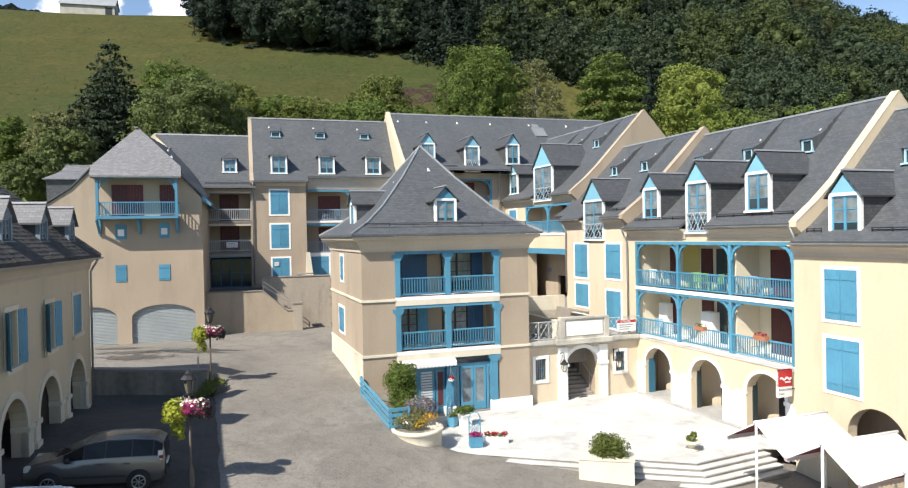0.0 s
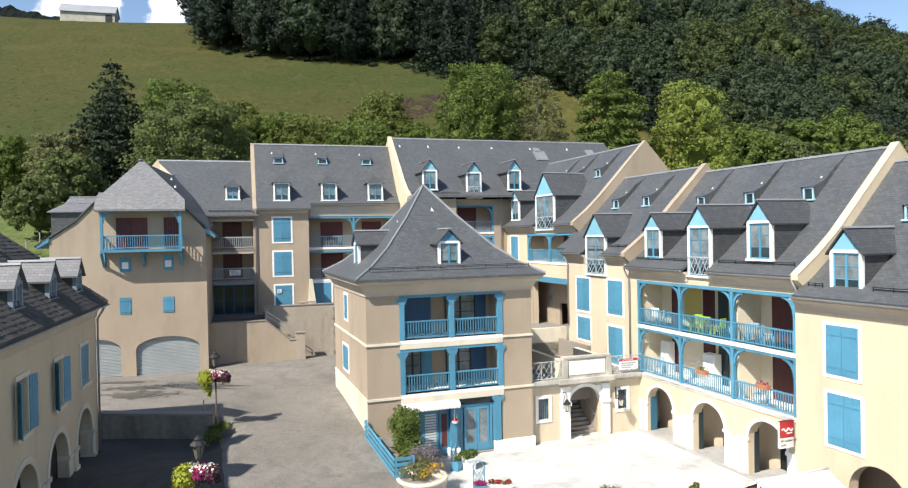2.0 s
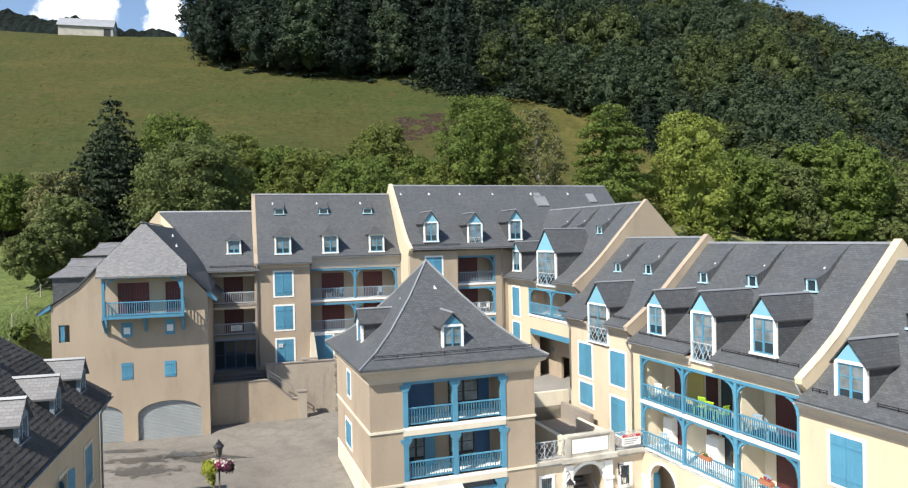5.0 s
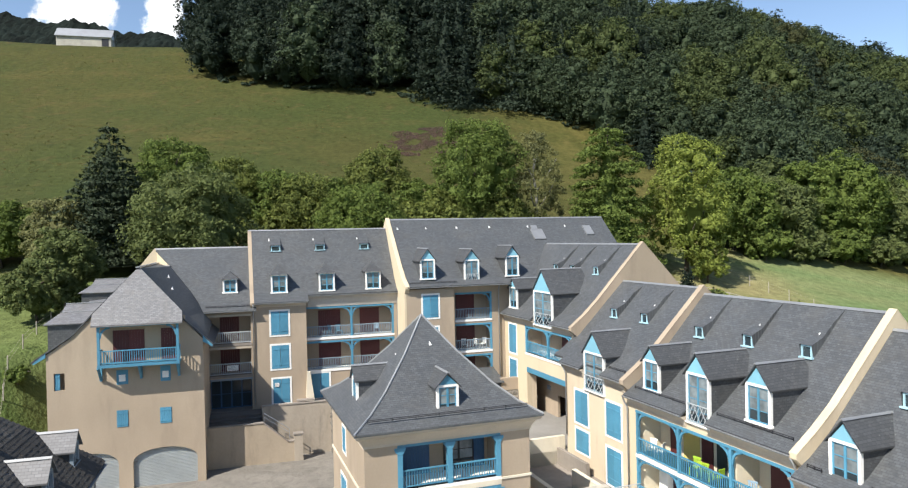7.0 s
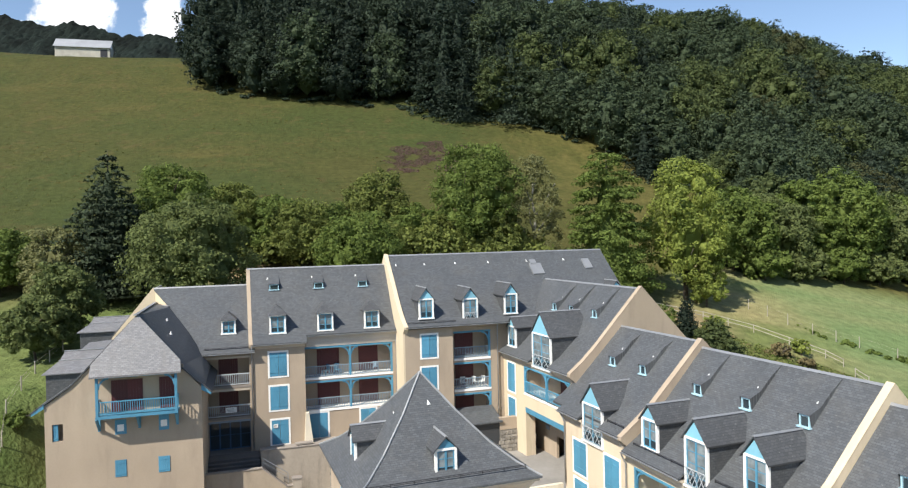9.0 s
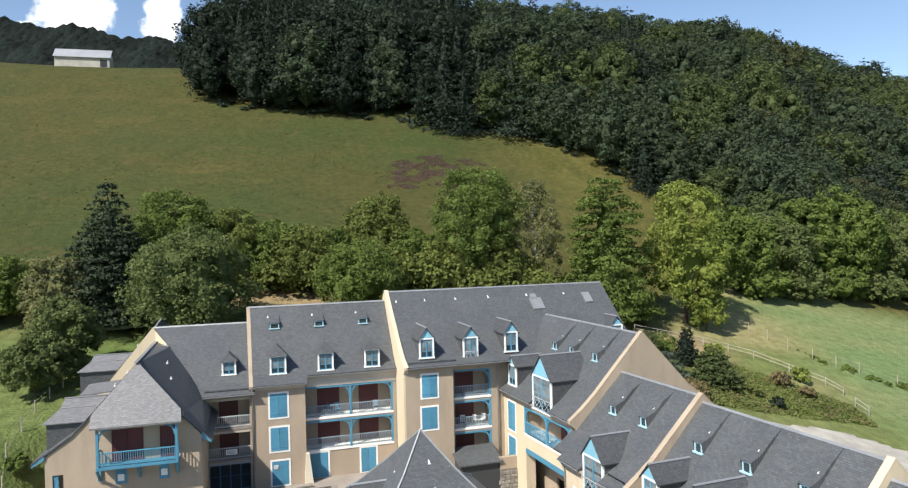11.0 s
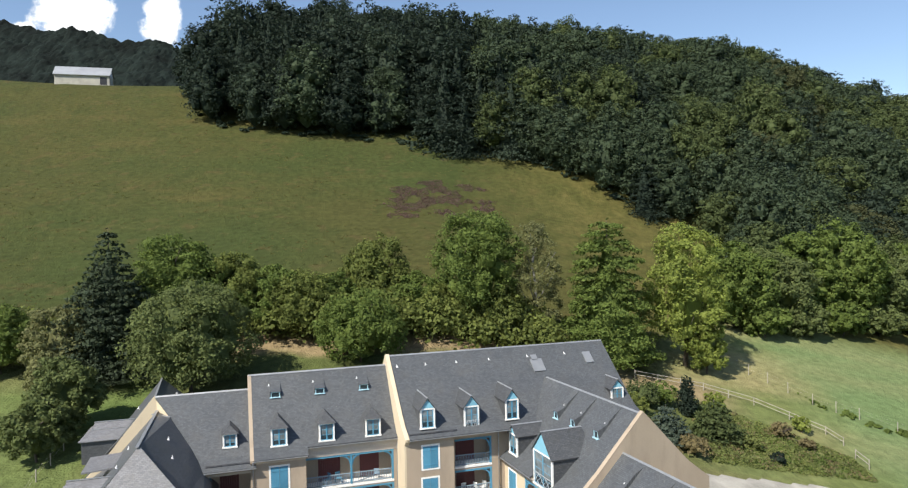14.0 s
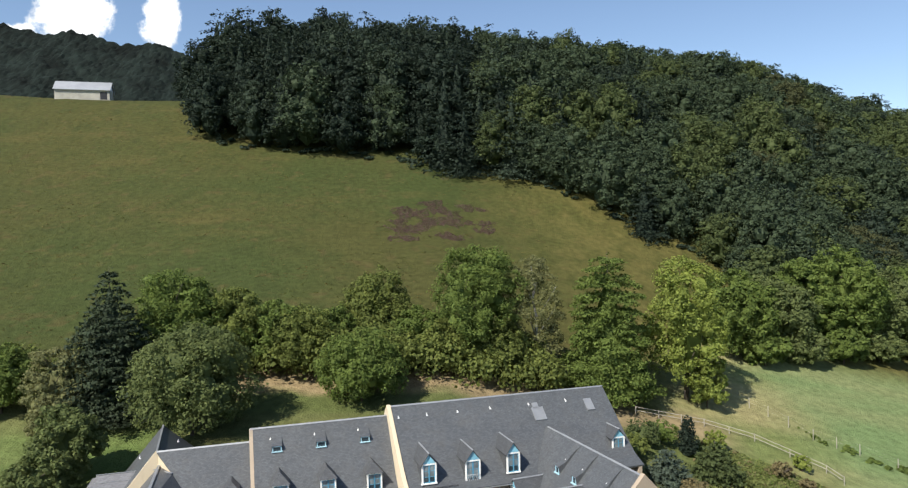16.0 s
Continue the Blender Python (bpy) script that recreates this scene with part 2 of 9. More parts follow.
PAVING = make_mat("pale_concrete", (0.56, 0.55, 0.525), 0.8, 0.2, 3, 0.35, 0.15, stain=0.35)
CONCRETE = make_mat("weathered_concrete", (0.26, 0.23, 0.20), 0.9, 0.2, 5, 0.4, 0.3, streak=0.8)
DARK_WALL = make_mat("mossy_wall", (0.27, 0.245, 0.205), 0.9, 0.35, 4, 0.6, 0.4, streak=0.8, stain=0.5)


# ---- mesh helpers ----
def part(name, bm, material, parent=None, label="", smooth=False):
    me = bpy.data.meshes.new(name)
    if smooth:
        for f in bm.faces:
            f.smooth = True
    bm.to_mesh(me)
    bm.free()
    me.materials.append(material)
    ob = new(name, me)
    ob.parent = parent
    if label:
        ob["label"] = label
    return ob


def mesh_np(name, verts, faces, material, parent=None, smooth=False):
    me = bpy.data.meshes.new(name)
    me.from_pydata(verts, [], faces)
    if smooth:
        me.polygons.foreach_set("use_smooth", [True] * len(me.polygons))
    me.materials.append(material)
    ob = new(name, me)
    ob.parent = parent
    return ob


def box(bm, x0, x1, y0, y1, z0, z1, m=None):
    v = [bm.verts.new(p) for p in ((x0, y0, z0), (x1, y0, z0), (x1, y1, z0), (x0, y1, z0), (x0, y0, z1), (x1, y0, z1), (x1, y1, z1), (x0, y1, z1))]
    if m is not None:
        for a in v:
            a.co = m @ a.co
    for f in ((0, 3, 2, 1), (4, 5, 6, 7), (0, 1, 5, 4), (1, 2, 6, 5), (2, 3, 7, 6), (3, 0, 4, 7)):
        bm.faces.new([v[i] for i in f])


def bar(bm, a, b, w, d=None):
    """A square bar from a to b."""
    a, b = Vector(a), Vector(b)
    ax = (b - a).normalized()
    side = ax.cross(Vector((0, 0, 1)))
    if side.length < 0.01:
        side = Vector((1, 0, 0))
    side.normalize()
    up = side.cross(ax)
    d = d or w
    v = [bm.verts.new(p + side * sx * w / 2 + up * sy * d / 2) for p in (a, b) for sx, sy in ((-1, -1), (1, -1), (1, 1), (-1, 1))]
    for f in ((0, 1, 2, 3), (7, 6, 5, 4), (0, 4, 5, 1), (1, 5, 6, 2), (2, 6, 7, 3), (3, 7, 4, 0)):
        bm.faces.new([v[i] for i in f])


def prism(bm, ring, axis, t):
    """A flat outline, thickened by t along axis (a vector)."""
    ax = Vector(axis) * t
    a = [bm.verts.new(p) for p in ring]
    b = [bm.verts.new(Vector(p) + ax) for p in ring]
    bm.faces.new(a)
    bm.faces.new(b[::-1])
    n = len(ring)
    for i in range(n):
        bm.faces.new((a[(i + 1) % n], a[i], b[i], b[(i + 1) % n]))


def tube(bm, pts, r, n=8, taper=None):
    """A round tube through points."""
    rings = []
    for i, p in enumerate(pts):
        p = Vector(p)
        d = (Vector(pts[min(i + 1, len(pts) - 1)]) - Vector(pts[max(i - 1, 0)])).normalized()
        s = d.cross(Vector((0.31, 0.2, 0.93)))
        s = s.normalized() if s.length > 0.01 else Vector((1, 0, 0))
        u = s.cross(d)
        rr = taper[i] if taper else r
        rings.append([bm.verts.new(p + (s * math.cos(k * math.tau / n) + u * math.sin(k * math.tau / n)) * rr) for k in range(n)])
    for a, b in zip(rings, rings[1:]):
        for k in range(n):
            bm.faces.new((a[k], a[(k + 1) % n], b[(k + 1) % n], b[k]))
    bm.faces.new(rings[0][::-1])
    bm.faces.new(rings[-1])


def lathe(bm, prof, n=20, at=(0, 0, 0)):
    rings = [[bm.verts.new((at[0] + r * math.cos(k * math.tau / n), at[1] + r * math.sin(k * math.tau / n), at[2] + z)) for k in range(n)] for r, z in prof]
    for a, b in zip(rings, rings[1:]):
        for k in range(n):
            bm.faces.new((a[k], a[(k + 1) % n], b[(k + 1) % n], b[k]))
    bm.faces.new(rings[0][::-1])
    bm.faces.new(rings[-1])


def wall(name, parent, material, x0, x1, z0, z1, y=0.0, t=0.35, holes=(), label=""):
    """An upright wall along x, its outer face at y, with openings (x0, x1, z0, z1) going through."""
    xs = sorted({x0, x1, *(h[i] for h in holes for i in (0, 1))})
    zs = sorted({z0, z1, *(h[i] for h in holes for i in (2, 3))})
    xs = [v for v in xs if x0 <= v <= x1]
    zs = [v for v in zs if z0 <= v <= z1]
    bm = bmesh.new()
    cache = {}

    def vt(i, k, j):
        key = (i, k, j)
        if key not in cache:
            cache[key] = bm.verts.new((xs[i], y + k * t, zs[j]))
        return cache[key]

    def solid(i, j):
        if not (0 <= i < len(xs) - 1 and 0 <= j < len(zs) - 1):
            return False
        cx, cz = (xs[i] + xs[i + 1]) / 2, (zs[j] + zs[j + 1]) / 2
        return not any(h[0] < cx < h[1] and h[2] < cz < h[3] for h in holes)

    for i in range(len(xs) - 1):
        for j in range(len(zs) - 1):
            if not solid(i, j):
                continue
            bm.faces.new((vt(i, 0, j), vt(i + 1, 0, j), vt(i + 1, 0, j + 1), vt(i, 0, j + 1)))
            bm.faces.new((vt(i, 1, j), vt(i, 1, j + 1), vt(i + 1, 1, j + 1), vt(i + 1, 1, j)))
            if not solid(i - 1, j):
                bm.faces.new((vt(i, 0, j), vt(i, 0, j + 1), vt(i, 1, j + 1), vt(i, 1, j)))
            if not solid(i + 1, j):
                bm.faces.new((vt(i + 1, 0, j), vt(i + 1, 1, j), vt(i + 1, 1, j + 1), vt(i + 1, 0, j + 1)))
            if not solid(i, j - 1):
                bm.faces.new((vt(i, 0, j), vt(i, 1, j), vt(i + 1, 1, j), vt(i + 1, 0, j)))
            if not solid(i, j + 1):
                bm.faces.new((vt(i, 0, j + 1), vt(i + 1, 0, j + 1), vt(i + 1, 1, j + 1), vt(i, 1, j + 1)))
    return part(name, bm, material, parent, label)


def block(name, parent, material, x0, x1, y0, y1, z0, z1, label=""):
    bm = bmesh.new()
    box(bm, x0, x1, y0, y1, z0, z1)
    return part(name, bm, material, parent, label)


def roof_slab(name, parent, material, x0, x1, prof, t=0.14, cut0=None, cut1=None, label=""):
    """A roof sheet along x over a profile of (y, z), with metre UVs. cut0 and cut1 give each end's x as a function of y."""
    bm = bmesh.new()
    uvl = bm.loops.layers.uv.new("UVMap")
    run = [0.0]
    for a, b in zip(prof, prof[1:]):
        run.append(run[-1] + math.hypot(b[0] - a[0], b[1] - a[1]))
    e0 = [cut0(y) if cut0 else x0 for y, z in prof]
    e1 = [cut1(y) if cut1 else x1 for y, z in prof]
    top = [(bm.verts.new((a, y, z)), bm.verts.new((b, y, z))) for a, b, (y, z) in zip(e0, e1, prof)]
    bot = [(bm.verts.new((a, y, z - t)), bm.verts.new((b, y, z - t))) for a, b, (y, z) in zip(e0, e1, prof)]

    def face(vs, uvs):
        f = bm.faces.new(vs)
        for l, c in zip(f.loops, uvs):
            l[uvl].uv = c

    for i in range(len(prof) - 1):
        (a, b), (c, d) = top[i], top[i + 1]
        face((a, b, d, c), ((e0[i], run[i]), (e1[i], run[i]), (e1[i + 1], run[i + 1]), (e0[i + 1], run[i + 1])))
        (p, q), (r, s) = bot[i], bot[i + 1]
        face((p, r, s, q), ((0, 0),) * 4)
        face((a, c, r, p), ((0, 0), (0.2, 0), (0.2, 0.1), (0, 0.1)))
        face((b, q, s, d), ((0, 0), (0.2, 0), (0.2, 0.1), (0, 0.1)))
    face((top[0][0], bot[0][0], bot[0][1], top[0][1]), ((0, 0),) * 4)
    face((top[-1][0], top[-1][1], bot[-1][1], bot[-1][0]), ((0, 0),) * 4)
    bmesh.ops.recalc_face_normals(bm, faces=bm.faces)
    return part(name, bm, material, parent, label)


def fan_roof(name, parent, material, rings, label=""):
    """A roof made of rings of corners, one above the other (the last may be a point), with metre UVs."""
    bm = bmesh.new()
    uvl = bm.loops.layers.uv.new("UVMap")
    n = len(rings[0])
    up = [0.0] * n
    vs = [[bm.verts.new(p) for p in r] for r in rings]
    for a, b in zip(vs, vs[1:]):
        rise = 0
        for k in range(n):
            k2 = (k + 1) % n
            q = [a[k], a[k2], b[k2 % len(b)], b[k % len(b)]] if len(b) > 1 else [a[k], a[k2], b[0]]
            f = bm.faces.new(q)
            ax = (a[k2].co - a[k].co).normalized()
            ob_ = a[k].co
            for l in f.loops:
                d = l.vert.co - ob_
                u = d.dot(ax)
                l[uvl].uv = (u + k * 3.3, up[k] + (d - ax * u).length)
            d = q[-1].co - ob_
            rise = (d - ax * d.dot(ax)).length
            up[k] += rise
    bm.faces.new(vs[0][::-1])
    bmesh.ops.recalc_face_normals(bm, faces=bm.faces)
    return part(name, bm, material, parent, label)


def building(name, x, y, ang, label, category="building", group=""):
    ob = new(name)
    ob.matrix_world = pose(x, y, 0, 0, 0, ang)
    ob.empty_display_size = 0.5
    return tagged(ob, label, category, group)


# ---- parts of buildings ----
def gable(name, parent, material, x, prof, z0, t=0.36, lift=0.16, label="", yw=None):
    """An end wall across the building at x, following the roof and standing a little above it."""
    bm = bmesh.new()
    ring = [(x, y, z + (lift if i else lift * 0.2)) for i, (y, z) in enumerate(prof)]
    ring += [(x, prof[-1][0], z0)]
    if yw is None:
        ring.append((x, prof[0][0], z0))
    else:
        ring += [(x, yw, z0), (x, yw, prof[0][1] - 0.55), (x, prof[0][0], prof[0][1] - 0.16)]
    prism(bm, ring, (1, 0, 0), t)
    bmesh.ops.recalc_face_normals(bm, faces=bm.faces)
    return part(name, bm, material, parent, label)


def coping(parent, x, prof, t=0.40, lift=0.15, mat=None):
    bm = bmesh.new()
    for i, (a, b) in enumerate(zip(prof, prof[1:])):
        la = lift if i else lift * 0.2
        prism(bm, [(x - 0.03, a[0], a[1] + la), (x - 0.03, b[0], b[1] + lift), (x - 0.03, b[0], b[1] + lift + 0.05), (x - 0.03, a[0], a[1] + la + 0.05)], (1, 0, 0), t)
    bmesh.ops.recalc_face_normals(bm, faces=bm.faces)
    return part("coping", bm, mat or PLASTER_PALE, parent, "pale rendered coping along the gable edge")


def ridge_cap(parent, x0, x1, y, z):
    bm = bmesh.new()
    prism(bm, [(x0, y - 0.10, z - 0.07), (x0, y, z + 0.05), (x0, y + 0.10, z - 0.07)], (1, 0, 0), x1 - x0)
    bmesh.ops.recalc_face_normals(bm, faces=bm.faces)
    return part("ridge_cap", bm, METAL, parent, "zinc ridge capping")


def gutter(parent, x0, x1, y, z, r=0.075):
    bm = bmesh.new()
    n = 6
    ring = [(x0, y + r * math.cos(math.pi + k * math.pi / n), z + r * math.sin(math.pi + k * math.pi / n)) for k in range(n + 1)]
    prism(bm, ring, (1, 0, 0), x1 - x0)
    bmesh.ops.recalc_face_normals(bm, faces=bm.faces)
    return part("gutter", bm, METAL, parent)


def pipe(parent, pts, r=0.05):
    bm = bmesh.new()
    tube(bm, pts, r, 8)
    return part("downpipe", bm, METAL, parent, "grey zinc rainwater pipe", True)


def snow_bar(parent, x0, x1, y, z):
    bm = bmesh.new()
    tube(bm, [(x0, y, z + 0.14), (x1, y, z + 0.14)], 0.018, 5)
    tube(bm, [(x0, y, z + 0.07), (x1, y, z + 0.07)], 0.018, 5)
    k = max(2, int((x1 - x0) / 1.1))
    for i in range(k + 1):
        x = x0 + (x1 - x0) * i / k
        bar(bm, (x, y, z - 0.02), (x, y, z + 0.17), 0.03)
    return part("snow_guard", bm, IRON, parent)


def shutter_leaf(parent, x0, x1, z0, z1, y, mat):
    """A board shutter: grooved planks with two battens."""
    bm = bmesh.new()
    n = max(2, int((x1 - x0) / 0.13))
    w = (x1 - x0) / n
    ring = [(x0, y - 0.004, z0)]
    for i in range(n):
        ring += [(x0 + i * w + 0.008, y - 0.032, z0), (x0 + (i + 1) * w - 0.008, y - 0.032, z0)]
        if i < n - 1:
            ring.append((x0 + (i + 1) * w, y - 0.020, z0))
    ring.append((x1, y - 0.004, z0))
    prism(bm, ring, (0, 0, 1), z1 - z0)
    for z in (z0 + 0.16 * (z1 - z0), z0 + 0.82 * (z1 - z0)):
        box(bm, x0 + 0.02, x1 - 0.02, y - 0.052, y - 0.03, z - 0.045, z + 0.045)
    bmesh.ops.recalc_face_normals(bm, faces=bm.faces)
    return part("shutter", bm, mat, parent)


def surround(bm, x0, x1, z0, z1, y, w=0.14, out=0.03, deep=0.0, sill=True):
    box(bm, x0 - w, x0, y - out, y + deep, z0 - 0.02, z1 + w)
    box(bm, x1, x1 + w, y - out, y + deep, z0 - 0.02, z1 + w)
    box(bm, x0, x1, y - out, y + deep, z1, z1 + w)
    s = 0.06 if sill else 0.0
    box(bm, x0 - w - s, x1 + w + s, y - out - s, y + deep, z0 - w, z0 - 0.02)


def shut_window(parent, x0, x1, z0, z1, y=0.0, mat=None, gap=False):
    """A window with a raised white surround and closed board shutters."""
    bm = bmesh.new()
    surround(bm, x0, x1, z0, z1, y, deep=0.02, sill=False)
    win = part("window", bm, WHITE, parent, "window with white surround and closed blue shutters")
    m = (x0 + x1) / 2
    shutter_leaf(win, x0 + 0.01, m - 0.008, z0, z1, y, mat or BLUE)
    shutter_leaf(win, m + 0.008, x1 - 0.01, z0, z1, y, mat or BLUE)
    return win


def casement(parent, x0, x1, z0, z1, y, mat=None, leaves=2, rows=3, curtain=True, recess=0.10):
    """Glazed casement: painted frame with bars, panes of glass and a net curtain behind. The frame's face lies at y."""
    mat = mat or BLUE
    bm = bmesh.new()
    f = 0.07
    box(bm, x0, x0 + f, y, y + 0.07, z0, z1)
    box(bm, x1 - f, x1, y, y + 0.07, z0, z1)
    box(bm, x0 + f, x1 - f, y, y + 0.07, z1 - f, z1)
    box(bm, x0 + f, x1 - f, y, y + 0.07, z0, z0 + f)
    wl = (x1 - x0) / leaves
    for i in range(1, leaves):
        box(bm, x0 + i * wl - 0.055, x0 + i * wl + 0.055, y - 0.012, y + 0.06, z0 + f, z1 - f)
    for j in range(1, rows):
        z = z0 + (z1 - z0) * j / rows
        for i in range(leaves):
            a, b = x0 + i * wl + (f if i == 0 else 0.055), x0 + (i + 1) * wl - (f if i == leaves - 1 else 0.055)
            box(bm, a, b, y + 0.01, y + 0.05, z - 0.018, z + 0.018)
    win = part("casement", bm, mat, parent)
    for i in range(leaves):
        for j in range(rows):
            bm = bmesh.new()
            box(bm, x0 + i * wl + 0.03, x0 + (i + 1) * wl - 0.03, y + 0.026, y + 0.034, z0 + (z1 - z0) * j / rows + 0.01, z0 + (z1 - z0) * (j + 1) / rows - 0.01)
            part("pane", bm, (CURTAIN_SHEEN_PANE if (j or rows < 3) and curtain else GLASS), win)
    return win


EYELET_PAINT = make_mat("pale_skylight_paint", (0.38, 0.58, 0.67), 0.5, 0.06, 5, 0.8, 0.05)
CURTAIN_SHEEN_PANE = make_mat("curtain_sheen_glass", (0.20, 0.235, 0.25), 0.12, 0.35, 5, 1.4, 0)


def dormer(parent, x0, x1, zb, zt, za, y, back, kind="gable", ped=None, rows=3, door=False, roofm=None, over=0.12, framem=None):
    """A roof dormer whose front stands at y, from x0 to x1 and zb to zt, with the apex at za; its cheeks run back into the roof."""
    roofm = roofm or SLATE_DARK
    w = 0.13
    bm = bmesh.new()
    box(bm, x0, x0 + w, y - 0.03, y + 0.12, zb, zt)
    box(bm, x1 - w, x1, y - 0.03, y + 0.12, zb, zt)
    box(bm, x0 + w, x1 - w, y - 0.03, y + 0.12, zt - w, zt)
    box(bm, x0 - 0.05, x1 + 0.05, y - 0.09, y + 0.12, zb - 0.10, zb)
    d = part("dormer", bm, framem or WHITE, parent, "roof dormer with painted frame, blue window and slate cheeks")
    casement(d, x0 + w, x1 - w, zb, zt - w, y + 0.02, rows=rows, mat=framem or BLUE)
    bm = bmesh.new()
    uvl = bm.loops.layers.uv.new("UVMap")
    zl = zb - (0.05 if door else 0.8)
    box(bm, x0 + 0.02, x0 + 0.10, y + 0.12, back, zl, zt)
    box(bm, x1 - 0.10, x1 - 0.02, y + 0.12, back, zl, zt)
    box(bm, x0 + 0.10, x1 - 0.10, y + 0.5, y + 0.55, zb - 0.2, zt)
    for f in bm.faces:
        for l in f.loops:
            l[uvl].uv = (l.vert.co.y + l.vert.co.x, l.vert.co.z)
    part("cheek", bm, SLATE_DARK, d, "slate-hung dormer cheeks")
    if not door:
        bm = bmesh.new()
        box(bm, x0 + 0.02, x1 - 0.02, y - 0.02, y + 0.11, zb - 0.6, zb - 0.10)
        part("apron", bm, SLATE_DARK, d, "slate apron below the sill")
    xm = (x0 + x1) / 2
    o = over
    if kind == "gable":
        bm = bmesh.new()
        prism(bm, [(x0 + 0.07, y - 0.02, zt - 0.01), (x1 - 0.07, y - 0.02, zt - 0.01), (xm, y - 0.02, za - 0.15)], (0, 1, 0), 0.10)
        bmesh.ops.recalc_face_normals(bm, faces=bm.faces)
        part("pediment", bm, ped or PALE_BLUE, d, "triangular blue pediment board")
        sl = (za - zt) / (xm - x0)
        for s in (-1, 1):
            xe = (x0 if s < 0 else x1) + s * o
            ze = zt - o * sl
            bm = bmesh.new()
            uvl = bm.loops.layers.uv.new("UVMap")
            v = [bm.verts.new(p) for p in ((xe, y - 0.14, ze), (xm, y - 0.14, za), (xm, back, za), (xe, back, ze), (xe, y - 0.14, ze - 0.07), (xm, y - 0.14, za - 0.07), (xm, back, za - 0.07), (xe, back, ze - 0.07))]
            for q in ((0, 1, 2, 3), (7, 6, 5, 4), (0, 4, 5, 1), (3, 2, 6, 7), (0, 3, 7, 4)):
                f = bm.faces.new([v[i] for i in q])
                for l in f.loops:
                    l[uvl].uv = (l.vert.co.y, (l.vert.co - v[0].co).length if q[0] == 0 and q[1] == 1 and l.vert in (v[1],) else abs(l.vert.co.x - xe) * 1.4)
            bmesh.ops.recalc_face_normals(bm, faces=bm.faces)
            part("dormer_roof", bm, roofm, d)
        bm = bmesh.new()
        prism(bm, [(xm - 0.09, y - 0.15, za - 0.03), (xm, y - 0.15, za + 0.05), (xm + 0.09, y - 0.15, za - 0.03)], (0, 1, 0), back - y + 0.15)
        bmesh.ops.recalc_face_normals(bm, faces=bm.faces)
        part("dormer_ridge", bm, METAL, d)
    else:
        yr = y + (za - zt) * 0.9
        bm = bmesh.new()
        uvl = bm.loops.layers.uv.new("UVMap")
        z0 = zt - 0.03
        a, b = bm.verts.new((x0 - o, y - 0.2, z0)), bm.verts.new((x1 + o, y - 0.2, z0))
        c, e = bm.verts.new((x1 + o, back, z0)), bm.verts.new((x0 - o, back, z0))
        r, q = bm.verts.new((xm, yr, za)), bm.verts.new((xm, back + 0.4, za))
        for vs in ((a, b, r), (b, c, q, r), (e, a, r, q), (a, e, c, b)):
            f = bm.faces.new(vs)
            for l in f.loops:
                l[uvl].uv = (l.vert.co.x + l.vert.co.y, l.vert.co.z * 1.4)
        bmesh.ops.recalc_face_normals(bm, faces=bm.faces)
        part("dormer_roof", bm, roofm, d, "small hipped slate roof of the dormer")
    if door:
        bm = bmesh.new()
        zr = zb + 0.95
        for z in (zb + 0.08, zr):
            box(bm, x0 + 0.12, x1 - 0.12, y - 0.10, y - 0.07, z - 0.02, z + 0.02)
        nn = 3
        cw = (x1 - x0 - 0.24) / nn
        for i in range(nn):
            xa = x0 + 0.12 + i * cw
            for sx in (0, 1):
                bar(bm, (xa + sx * cw, y - 0.085, zb + 0.08), (xa + (1 - sx) * cw, y - 0.085, zr), 0.024)
                bar(bm, (xa + (0.5 if sx else 0) * cw, y - 0.085, zb + 0.08 + (0 if sx else 0.43)), (xa + (1.0 if sx else 0.5) * cw, y - 0.085, zb + 0.08 + (0.43 if sx else 0.87)), 0.024)
        part("lattice", bm, PALE_GREY, d, "pale lattice guard rail")
    return d


